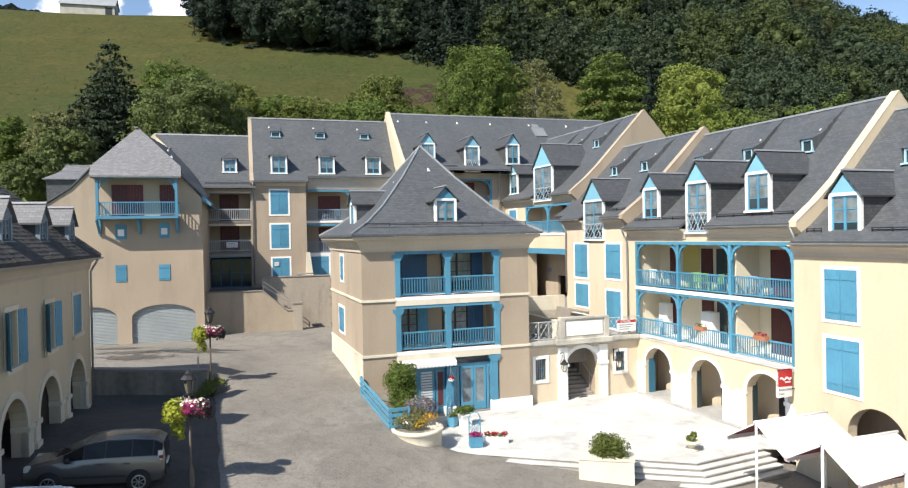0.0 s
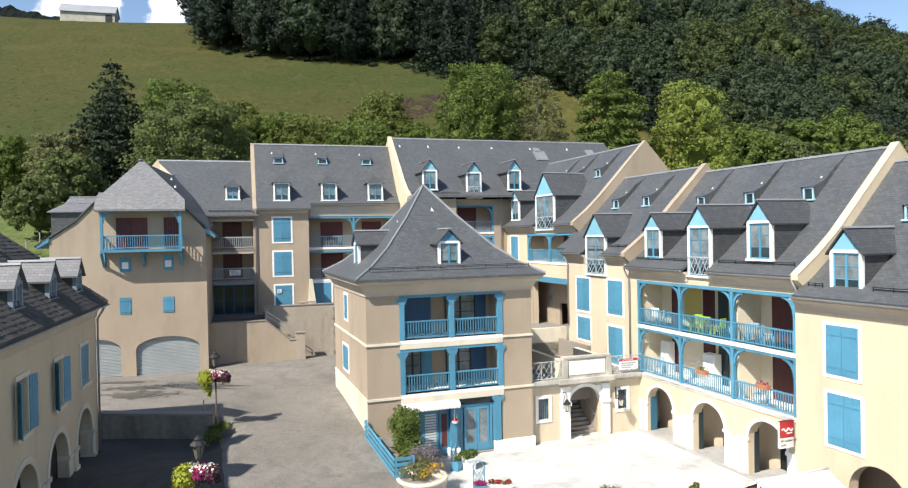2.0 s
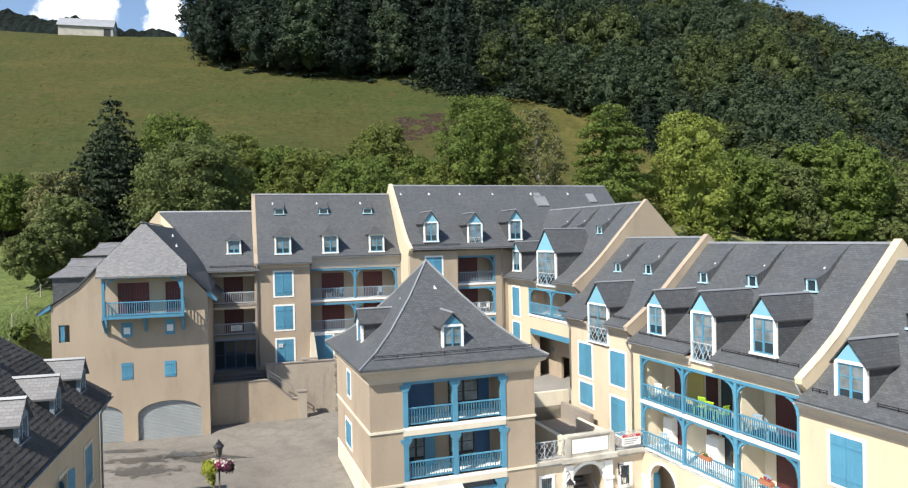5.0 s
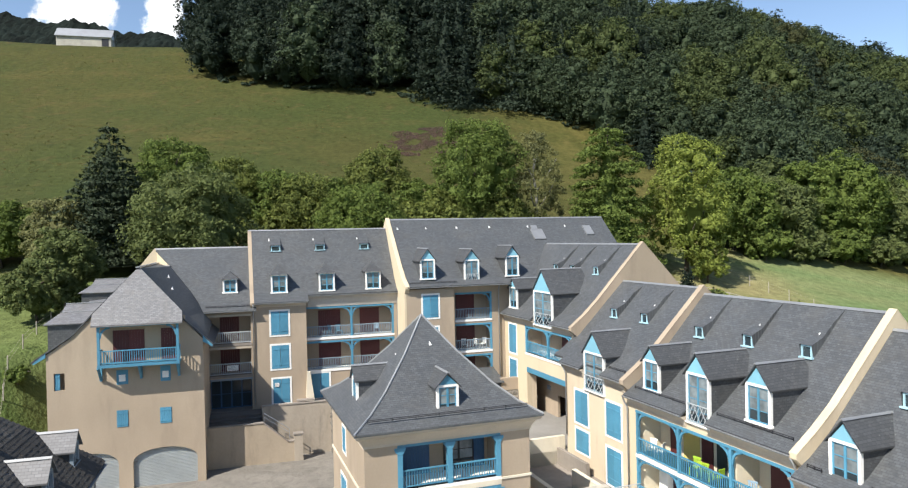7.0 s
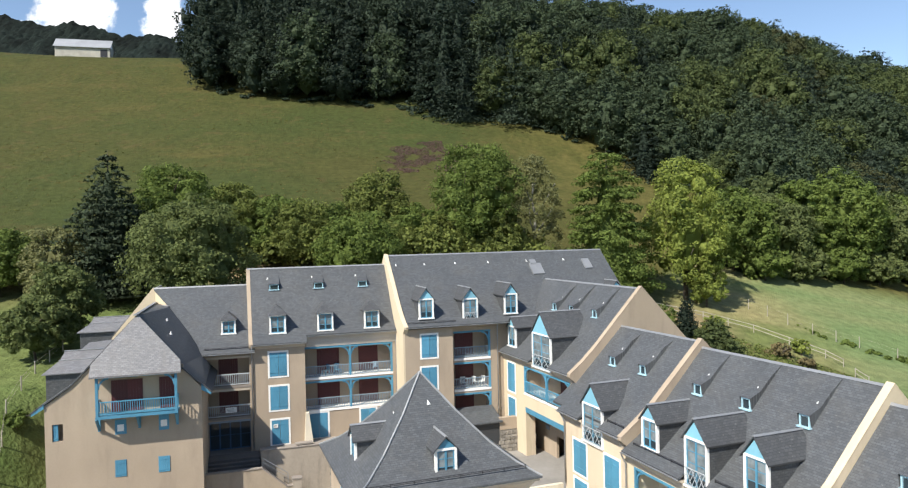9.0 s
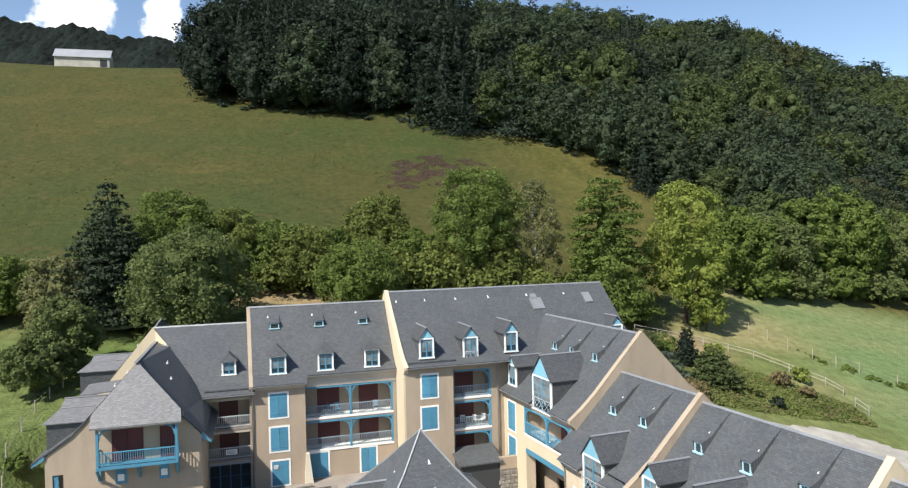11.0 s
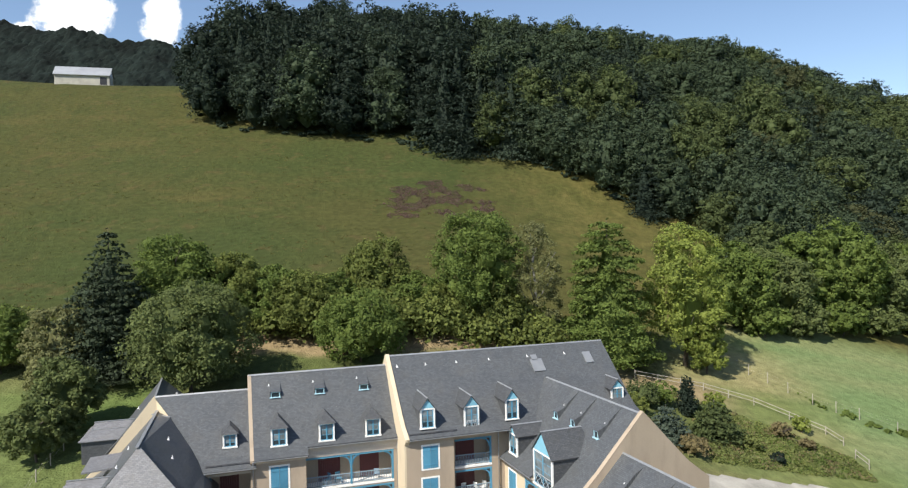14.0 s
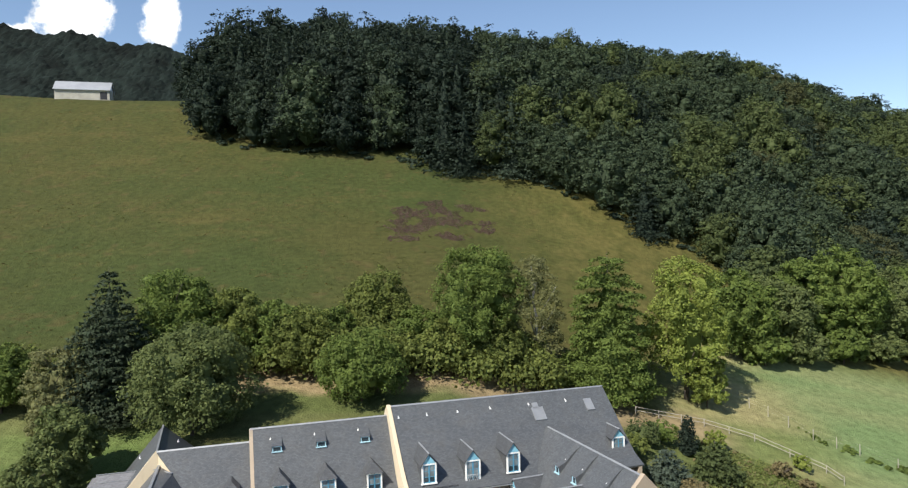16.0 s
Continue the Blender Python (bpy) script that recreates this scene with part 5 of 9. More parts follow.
for a in (1.02, 4.92, 8.87):
    dormer(hb, a, a + 1.32, 14.68, 16.15, 16.95, 0.75, 3.0, kind="hip")
zb_ = interp(prof_b)
for x in (1.6, 5.4, 9.3):
    eyelet(hb, x, 3.65, zb_(3.65) + 0.05, zb_, 0.78, 0.44, 1.25)
    vent(hb, x - 0.5, 4.35, zb_(4.35))

prof_ab = [(-0.4, 13.45), (0.8, 14.15), (1.8, 15.0), (6.2, 18.42), (10, 15), (12, 13.4)]
hab = building("link_house", BX, BY, BA, "set-back house with shaded balconies in the corner of the yard", "house")
wall("wall", hab, PLASTER, -8.0, -0.36, 2.0, 13.3, 0.0, 0.36, [(-3.9, -0.6, 10.7, 13.1), (-3.9, -0.6, 8.2, 10.5), (-3.9, -0.6, 4.9, 8.0)])
loggia(hab, -3.9, -0.6, 10.75, 13.1, 0.0, 1.6, [(-3.0, -1.6)], (), slab=CONCRETE, railm=PALE_GREY, beamm=CORNICE)
loggia(hab, -3.9, -0.6, 8.25, 10.5, 0.0, 1.6, [(-3.0, -1.6)], (), slab=CONCRETE, railm=PALE_GREY, beamm=CORNICE)
loggia(hab, -3.9, -0.6, 5.37, 8.0, 0.0, 2.6, [], (), rail=False, slab=CONCRETE, beamm=DULL_BLUE)
casement(hab, -3.85, -0.65, 5.39, 7.7, 1.2, mat=DEEP_BLUE, leaves=4, rows=2, curtain=False)
slopes("roof", hab, SLATE, [[(-8.3, 6.2, 18.42), (-0.2, 6.2, 18.42), (-0.2, 1.8, 15.0), (-5.2, 1.8, 15.0), (-6.9, 4.35, 16.98)], [(-5.2, 1.8, 15.0), (-0.2, 1.8, 15.0), (-0.2, 0.8, 14.15), (-4.6, 0.8, 14.15)], [(-4.6, 0.8, 14.15), (-0.2, 0.8, 14.15), (-0.2, -0.4, 13.45), (-4.2, -0.4, 13.45)], [(-8.3, 6.2, 18.42), (-8.3, 12, 13.4), (-0.2, 12, 13.4), (-0.2, 6.2, 18.42)]])
bm = bmesh.new()
prism(bm, [(-8.25, 6.25, 18.3), (-6.85, 4.4, 16.86), (-6.85, 4.4, 14.0), (-8.25, 6.25, 14.0)], (0.8, 0.6, 0), 0.2)
bmesh.ops.recalc_face_normals(bm, faces=bm.faces)
part("parapet_wall", bm, PLASTER_PALE, hab)
bm = bmesh.new()
bar(bm, (-8.45, 5.6, 17.1), (-6.9, 4.3, 17.02), 0.2, 0.06)
part("zinc_strip", bm, METAL, hab)
ridge_cap(hab, -8.3, -0.2, 6.2, 18.44)
dormer(hab, -2.75, -1.62, 14.8, 15.9, 16.45, 1.45, 3.3, kind="hip")

prof_c = [(-2.45, 14.85), (-1.2, 15.35), (0.0, 16.2), (5.05, 20.65), (10, 16), (12, 14.5)]
hc = building("tall_courtyard_house", BX, BY, BA, "long beige house with slate roof, dormers and corner balconies", "house")
wall("wall", hc, PLASTER, 11.75, 15.9, 2.0, 14.6, -2.1, 0.36)
wall("wall", hc, PLASTER, 15.9, 33.8, 2.0, 14.6, -1.3, 0.36, [(16.2, 19.6, 11.7, 14.1), (16.2, 19.6, 9.0, 11.4), (16.2, 19.6, 6.3, 8.7)])
block("wall", hc, PLASTER, 15.55, 15.9, -1.74, -1.3, 2.0, 14.6)
block("wall", hc, PLASTER, 11.75, 33.8, 10, 10.3, 2, 15)
for z in (11.75, 9.05, 6.35):
    loggia(hc, 16.2, 19.6, z, z + 2.35, -1.3, 1.5, [(16.8, 18.4)], (19.5,), railm=RAIL_GREY)
for r in ((13.15, 14.5, 12.2, 14.08), (13.1, 14.45, 9.52, 11.36)):
    shut_window(hc, *r, y=-2.1)
roof_slab("roof", hc, SLATE, 11.8, 34.2, prof_c)
ridge_cap(hc, 11.6, 34.2, 5.05, 20.67)
gable("gable_wall", hc, PLASTER_PALE, 11.6, prof_c, 2, yw=-2.096)
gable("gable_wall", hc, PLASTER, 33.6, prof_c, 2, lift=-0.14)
for a, b, z0, z1 in ((13.15, 14.45, 15.45, 17.1), (17.05, 18.43, 14.75, 16.95), (20.9, 22.15, 15.45, 17.18)):
    dormer(hc, a, b, z0, z1, z1 + 0.9, -1.5, 1.8, door=z0 < 15)
dormer(hc, 32.15, 33.47, 15.4, 17.0, 17.8, -0.3, 2.0)

# ---- old house beside the car park ----
hl = building("old_house", -12.7, 16.19, 105.6, "shaded beige house with stone arches and mossy stone-slate roof", "house")
LARCH = ((12.3, 14.8), (8.4, 10.9), (4.6, 7.1), (0.6, 3.2))
LWIN = ((13.1, 14.4, 5.35, 7.0), (9.4, 10.35, 5.25, 7.0), (5.35, 6.3, 5.3, 7.1), (1.45, 2.4, 5.3, 7.1))
# the front's paler plaster stands in for light bounced off the ground
wall("wall", hl, PLASTER_PALE, 0.0, 16.0, 0.0, 8.35, 0.0, 0.5, [(a, b, 0, 4.3) for a, b in LARCH] + [w for w in LWIN])
for a, b in LARCH:
    arch_fill(hl, PLASTER_PALE, a, b, 3.0, 4.25, 4.31, 0.001, 0.498)
block("wall", hl, PLASTER, 0, 16, 2.2, 2.4, 0, 5)
block("wall", hl, PLASTER, 15.5, 16.0, 0.5, 9.0, 0, 8.35)
block("wall", hl, PLASTER, 0, 0.4, 0.5, 9.0, 0, 8.35)
LE, LR = 0.45, 4.5
slopes("roof", hl, SLATE_OLD, [[(-0.4, -LE, 8.65), (16 + LE, -LE, 8.65), (11.6, LR, 13.4), (-0.4, LR, 13.4)], [(16 + LE, -LE, 8.65), (16 + LE, 9 + LE, 8.65), (11.6, LR, 13.4)], [(16 + LE, 9 + LE, 8.65), (-0.4, 9 + LE, 8.65), (-0.4, LR, 13.4), (11.6, LR, 13.4)]])
for x in (13.7, 9.8, 5.9):
    dormer(hl, x, x + 1.0, 9.35, 10.25, 10.8, 0.25, 2.3, ped=DULL_BLUE, roofm=SLATE_PALE, over=0.2, framem=DULL_BLUE)



# ---- trees ----
LEAF = {
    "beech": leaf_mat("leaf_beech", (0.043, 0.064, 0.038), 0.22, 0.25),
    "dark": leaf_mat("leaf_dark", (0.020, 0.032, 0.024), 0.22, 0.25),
    "green": leaf_mat("leaf_green", (0.100, 0.145, 0.042), 0.35),
    "olive": leaf_mat("leaf_olive", (0.118, 0.150, 0.047), 0.35),
    "grey": leaf_mat("leaf_grey_green", (0.104, 0.136, 0.056), 0.32),
    "yellow": leaf_mat("leaf_yellow", (0.175, 0.225, 0.060), 0.38),
    "brown": leaf_mat("leaf_brown", (0.150, 0.165, 0.082), 0.35),
    "moss": leaf_mat("leaf_moss", (0.066, 0.090, 0.038), 0.25, 0.3),
    "weed": leaf_mat("leaf_weed", (0.150, 0.185, 0.070), 0.35),
    "straw": leaf_mat("leaf_straw", (0.17, 0.15, 0.085), 0.3),
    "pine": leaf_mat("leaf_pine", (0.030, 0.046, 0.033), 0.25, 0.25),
    "tan": leaf_mat("leaf_tan", (0.062, 0.072, 0.036), 0.25, 0.3),
    "fir": leaf_mat("leaf_fir", (0.030, 0.045, 0.030), 0.45, 0.15),
    "blue": leaf_mat("leaf_blue_spruce", (0.075, 0.105, 0.090), 0.35),
}
BARK = make_mat("bark", (0.085, 0.068, 0.052), 0.95, 0.3, 9, 1.2, 0.6)
BIRCH = make_mat("birch_bark", (0.28, 0.27, 0.24), 0.85, 0.2, 6, 1.5, 0.3)


def leaves(centres, radii, count, size, gen, low=-0.55, flat=1.0):
    """Small pointed leaf clumps strewn over the skins of many rounded boughs."""
    k = len(centres)
    w = radii.prod(axis=1) ** (2 / 3)
    idx = gen.choice(k, count, p=w / w.sum())
    d = gen.normal(size=(count, 3))
    d /= np.linalg.norm(d, axis=1)[:, None]
    d[:, 2] = np.where(d[:, 2] < low, -d[:, 2], d[:, 2])
    p = centres[idx] + d * radii[idx] * gen.uniform(0.45, 1.22, (count, 1)) ** 0.7
    n = d + gen.normal(size=(count, 3)) * 0.55
    n /= np.linalg.norm(n, axis=1)[:, None]
    a = np.cross(n, gen.normal(size=(count, 3)))
    a /= np.linalg.norm(a, axis=1)[:, None]
    a[:, 2] *= flat
    b = np.cross(n, a)
    s = size * gen.uniform(0.55, 1.35, (count, 1))
    r = gen.uniform(0.5, 0.9, (count, 1))
    v = np.stack([p - a * s, p - b * s * r + n * s * 0.18, p + a * s, p + b * s * r + n * s * 0.18], 1)
    return v.reshape(-1, 3)


def unit(v):
    return v / (np.linalg.norm(v, axis=-1, keepdims=True) + 1e-9)


def sprays(p, n, size, gen, jitter=0.45, long=1.5):
    """Small leaf sprays at points p, facing roughly along n: one pointed triangle each."""
    c = len(p)
    n = unit(n + gen.normal(size=(c, 3)) * jitter)
    e = unit(np.cross(n, gen.normal(size=(c, 3))))
    b = np.cross(n, e)
    s = size * gen.uniform(0.5, 1.4, (c, 1))
    w = gen.uniform(0.45, 0.85, (c, 1))
    return np.stack([p - e * s - b * s * w * 0.7, p + e * s - b * s * w * 0.7, p + b * s * w * long + n * s * 0.25], 1).reshape(-1, 3)


def cores(centres, radii, na=7, nt=5):
    """Leafy hearts of boughs, which keep the sky from showing through the crown."""
    t, a = np.meshgrid(np.linspace(0.0, math.pi, nt), np.linspace(0, math.tau, na + 1), indexing="ij")
    g = np.stack([np.sin(t) * np.cos(a), np.sin(t) * np.sin(a), np.cos(t)], -1)
    q = np.stack([g[:-1, :-1], g[1:, :-1], g[1:, 1:], g[:-1, :-1], g[1:, 1:], g[:-1, 1:]], 2).reshape(-1, 3)
    return (centres[:, None, :] + q[None] * radii[:, None, :]).reshape(-1, 3)


def boughs(r, h, gen, count, size, bottom=0.1, n=18, m=10, loose=1.0, core=0.7, shape=0.0):
    """A leafy crown: main boughs round the stem, each with many rounded sub-boughs set with leaf sprays. shape above 0 draws the head to a point."""
    hc = h * (1 - bottom)
    k = np.arange(n) + 0.5
    ph = np.arccos(1 - 1.72 * k / n)
    th = k * 2.39996 + gen.uniform(-0.4, 0.4, n)
    d = np.stack([np.sin(ph) * np.cos(th), np.sin(ph) * np.sin(th), np.cos(ph)], -1)
    rad = r * gen.uniform(0.30, 0.46, n)
    ax = np.stack([np.full(n, r) - rad * 0.85, np.full(n, r) - rad * 0.85, np.full(n, hc * 0.5) - rad * 0.8], -1)
    cen = d * ax * gen.uniform(0.78, 1.08, (n, 1))
    if shape:
        f = np.clip(1 - shape * np.clip(cen[:, 2] / (hc * 0.5), 0, 1), 0.2, 1)
        cen[:, :2] *= f[:, None]
        rad = rad * (0.5 + 0.5 * f)
    cen[:, 2] += h * bottom + hc * 0.5
    i = np.repeat(np.arange(n), m)
    sd = unit(unit(gen.normal(size=(n * m, 3))) + 0.75 * d[i] + np.array([0, 0, 0.25]))
    sc = cen[i] + sd * rad[i][:, None] * gen.uniform(0.62, 1.12 + 0.1 * loose, (n * m, 1))
    sr = rad[i] * gen.uniform(0.24, 0.46, n * m)
    j = gen.choice(n * m, count, p=sr ** 1.8 / (sr ** 1.8).sum())
    ld = unit(unit(gen.normal(size=(count, 3))) + 0.55 * sd[j] + np.array([0, 0, 0.3]))
    p = sc[j] + ld * sr[j][:, None] * gen.uniform(0.5, 1.12 + 0.25 * loose, (count, 1)) * np.array([1, 1, 0.8])
    out = [sprays(p, ld + np.array([0, 0, 0.25]), size, gen)]
    if core:
        out.append(cores(np.concatenate([cen, [[0, 0, h * bottom + hc * 0.45]]]), np.concatenate([np.repeat(rad[:, None] * core * 0.8, 3, 1), [[r * 0.45, r * 0.45, hc * 0.32]]])))
    return np.concatenate(out)


def whorls(r, h, gen, count, size, tiers=11, droop=0.3, bottom=0.04, power=0.75, flat=0.32, core=0.5, lift=0.0):
    """A conifer's crown: whorls of flattened, drooping boughs, with shaded gaps between them."""
    cc, rr, dd = [], [], []
    for i in range(tiers):
        t = bottom + (0.98 - bottom) * (i + gen.uniform(-0.25, 0.25)) / (tiers - 0.5)
        t = min(0.985, max(bottom, t))
        rt = r * ((1 - t) / (1 - bottom)) ** power + 0.05 * r
        k = max(4, int(5 + 5 * (1 - t)))
        for j in range(k):
            a = math.tau * (j + gen.uniform(-0.32, 0.32)) / k + i * 1.27
            rl = rt * gen.uniform(0.74, 1.12)
            for f in (0.3, 0.55, 0.78, 0.97):
                for sgn in ((0,) if f < 0.5 else (-1, 1)):
                    b = a + sgn * gen.uniform(0.06, 0.24)
                    cc.append((rl * f * math.cos(b), rl * f * math.sin(b), h * t - droop * rl * f * f + lift * rl * f + gen.normal() * 0.008 * h))
                    rr.append(max(0.05 * r, rl * (0.24 if f < 0.9 else 0.17)) * gen.uniform(0.8, 1.2))
                    dd.append((math.cos(b) * 0.5, math.sin(b) * 0.5, 0.6))
    for k in range(4):
        cc.append((0, 0, h * (0.9 + 0.03 * k)))
        rr.append(0.06 * r)
        dd.append((0, 0, 0.6))
    cc, rr, dd = np.array(cc), np.array(rr), np.array(dd)
    j = gen.choice(len(cc), count, p=rr ** 2 / (rr ** 2).sum())
    ld = unit(unit(gen.normal(size=(count, 3))) + dd[j] * 0.7)
    p = cc[j] + ld * rr[j][:, None] * gen.uniform(0.35, 1.25, (count, 1)) * np.array([1, 1, flat])
    out = [sprays(p, ld * np.array([0.7, 0.7, 1.0]) + np.array([0, 0, 0.3]), size, gen, 0.4, 1.9)]
    if core:
        n, tt = 9, np.linspace(bottom, 0.86, 7)
        a = np.linspace(0, math.tau, n + 1)
        g = np.stack([np.stack([core * r * (0.88 - t) * np.cos(a), core * r * (0.88 - t) * np.sin(a), np.full(n + 1, h * t)], -1) for t in tt])
        out.append(np.stack([g[:-1, :-1], g[:-1, 1:], g[1:, 1:], g[:-1, :-1], g[1:, 1:], g[1:, :-1]], 2).reshape(-1, 3))
    return np.concatenate(out)


def quads_mesh(name, verts, material, k=4):
    me = bpy.data.meshes.new(name)
    n = len(verts)
    me.vertices.add(n)
    me.vertices.foreach_set("co", verts.astype(np.float32).ravel())
    me.loops.add(n)
    me.loops.foreach_set("vertex_index", np.arange(n, dtype=np.int32))
    me.polygons.add(n // k)
    me.polygons.foreach_set("loop_start", np.arange(0, n, k, dtype=np.int32))
    me.materials.append(material)
    me.update()
    me.validate()
    return me


def trunk_mesh(parent, h, r, gen, material, limbs=6, spread=1.0):
    bm = bmesh.new()
    pts = [(gen.normal() * 0.12 * i, gen.normal() * 0.12 * i, h * 0.8 * i / 5 - 0.6 * (i == 0)) for i in range(6)]
    tube(bm, pts, r, 8, [r * (1.25 - i * 0.2) for i in range(6)])
    for k in range(limbs):
        i = 1 + k % 4
        a = gen.uniform(0, math.tau)
        p = Vector(pts[i])
        q = p + Vector((math.cos(a) * spread * 1.3, math.sin(a) * spread * 1.3, h * 0.12))
        s = q + Vector((math.cos(a + 0.4) * spread * 1.2, math.sin(a + 0.4) * spread * 1.2, h * 0.14))
        tube(bm, [p, q, s], r * 0.4, 6, [r * 0.5, r * 0.3, r * 0.1])
    return part("trunk", bm, material, parent, "", True)


def tree(name, x, y, top, r, leaf, label, seed, count=3600, size=0.2, bottom=0.08, form="round", bark=None, loose=1.0, core=0.7, shape=0.0):
    """A tree: trunk, limbs and an uneven crown of leaf sprays. top is the height of its tip."""
    gen = np.random.default_rng(seed)
    g = ground_z(x, y) - 0.1
    h = top - g
    ob = new(name)
    ob.matrix_world = pose(x, y, g)
    tagged(ob, label, "shrub" if "shrub" in name or "bush" in name else "tree")
    trunk_mesh(ob, h, max(0.1, h * 0.016), gen, bark or BARK, 7, r * 0.3)
    if form == "layered":
        v = whorls(r, h, gen, count, size, 12, 0.14, bottom, 0.5, 0.42, core, 0.05)
    else:
        v = boughs(r, h, gen, count, size, bottom, 26 if r > 4 else (17 if r > 2 else 9), 12 if r > 2 else 8, loose, core, shape)
    v[:, 2] = np.clip(v[:, 2], 0.05, None)
    cr = new("crown", quads_mesh("crown", v, LEAF[leaf], 3))
    cr.parent = ob
    return ob


def conifer(name, x, y, top, r, leaf, label, seed, tiers=26, droop=0.35, size=0.30, count=4000, power=0.85, flat=0.32, core=0.5):
    """A conical conifer: whorls of drooping boughs set with needle sprays."""
    gen = np.random.default_rng(seed)
    g = ground_z(x, y) - 0.1
    h = top - g
    ob = new(name)
    ob.matrix_world = pose(x, y, g)
    tagged(ob, label, "tree")
    bm = bmesh.new()
    tube(bm, [(0, 0, -0.5), (0, 0, h * 0.5), (0, 0, h)], 0.2, 8, [h * 0.018, h * 0.011, 0.02])
    part("trunk", bm, BARK, ob, "", True)
    v = whorls(r, h, gen, count, size, tiers, droop, 0.04, power, flat, core)
    v[:, 2] = np.clip(v[:, 2], 0.05, None)
    cr = new("crown", quads_mesh("crown", v, LEAF[leaf], 3))
    cr.parent = ob
    return ob


conifer("spruce", -40.8, 82, 33.6, 7.4, "fir", "tall dark spruce among the hedge trees", 1, 18, 0.48, 0.17, 44000, 0.80, 0.30, 0.6)
for i, (x, y, top, r, leaf, nm, label) in enumerate((
    (-35.7, 90, 32.4, 5.6, "green", "tree", "bright green ash tree on the meadow edge"),
    (-45.6, 79.5, 24.6, 3.7, "brown", "tree", "thin tree with browning leaves"),
    (-44.2, 75.5, 19.5, 2.5, "brown", "tree", "thin tree with browning leaves"),
    (-37.9, 66.8, 20.6, 3.1, "grey", "tree", "dense young green tree"),
    (-37.8, 62.0, 17.4, 2.7, "grey", "tree", "low bushy green tree"),
    (-54, 82, 24.2, 4.4, "green", "tree", "green tree in the hedge"),
    (-60, 84, 24.0, 4.6, "olive", "tree", "olive green tree in the hedge"),
    (-66, 88, 25.5, 4.6, "green", "tree", "green tree in the hedge"),
    (-28.8, 75.4, 26.9, 6.1, "grey", "tree", "large rounded grey-green leafy tree"),
    (-29.0, 92, 30.0, 4.4, "olive", "tree", "yellowing tree in the hedge"),
    (-23.5, 91, 28.2, 4.0, "green", "tree", "green tree in the hedge"),
    (-19.5, 90, 27.2, 4.4, "olive", "tree", "hazel with yellowing leaves"),
    (-16.0, 92, 26.6, 3.8, "green", "tree", "green tree in the hedge"),
    (-10.9, 82, 25.0, 5.0, "green", "tree", "rounded dark green leafy tree"),
    (-10.3, 97, 31.4, 4.8, "olive", "tree", "pale olive tree in the hedge"),
    (-4.5, 93, 26.5, 3.8, "green", "tree", "green tree in the hedge"),
    (-0.8, 92, 24.5, 3.4, "olive", "tree", "low olive hedge tree"),
    (3.6, 94, 35.0, 6.3, "green", "tree", "tall full green ash tree"),
    (7.0, 91, 24.8, 3.0, "olive", "tree", "low olive hedge tree"),
    (35.6, 94.5, 19.0, 2.6, "yellow", "tree", "low bushy tree with yellow-green leaves"),
    (48, 115, 29.0, 6.4, "green", "tree", "green leafy tree at the wood edge"),
    (56, 119, 27.6, 6.6, "grey", "tree", "dense dark green tree at the wood edge"),
    (64, 123, 30.6, 5.6, "green", "tree", "dense green tree at the wood edge"),
    (72, 125, 31.6, 7.2, "green", "tree", "dense dark green tree at the wood edge"),
    (81, 129.5, 28.2, 7.0, "grey", "tree", "dense green tree at the wood edge"),
    (90, 133, 28.0, 6.0, "green", "tree", "dense dark green tree at the wood edge"),
    (99, 137, 30.5, 6.8, "green", "tree", "dense green tree at the wood edge"),
    (108, 141, 31.0, 6.8, "green", "tree", "dense green tree at the wood edge"),
    (52, 112.0, 19.4, 3.4, "green", "tree", "low bushy tree at the meadow edge"),
    (60, 115.5, 18.4, 3.6, "grey", "tree", "low bushy tree at the meadow edge"),
    (69, 119.0, 18.6, 3.6, "green", "tree", "low bushy tree at the meadow edge"),
    (78, 123, 17.4, 3.8, "grey", "tree", "low bushy tree at the meadow edge"),
    (97, 130.5, 16.0, 3.8, "green", "tree", "low bushy tree at the meadow edge"),
    (88, 127.5, 17.0, 3.0, "olive", "tree", "low bushy tree at the meadow edge"),
)):
    h = top - ground_z(x, y)
    tree(nm, x, y, top, r, leaf, label, 20 + i, int(min(20000, 3500 + 330 * r * h ** 0.9)), 0.15 if y < 100 else 0.24, 0.0 if y > 100 or h < 12 else 0.06, core=0.62 if leaf != "brown" else 0.3, loose=1.4 if leaf in ("brown", "olive") else 1.0)
tree("birch", 11.8, 94.5, 33.6, 3.9, "brown", "sparse birch with pale stem and drooping twigs", 71, 15000, 0.12, 0.06, "round", BIRCH, 1.9, 0, 0.5)
tree("lime_tree", 33.2, 96, 31.6, 5.6, "yellow", "tall yellow-green lime tree beside the meadow", 70, 15000, 0.17, 0.06, "round", None, 1.3, 0.55)
conifer("larch", 21.4, 92, 33.8, 5.9, "green", "broad layered green conifer behind the roofs", 72, 17, 0.14, 0.16, 46000, 0.36, 0.40, 0.9)
conifer("cypress", 27.9, 80.5, 14.6, 1.1, "dark", "slim dark green garden cypress", 73, 16, -0.8, 0.12, 2600, 0.45, 1.2, 0.75)
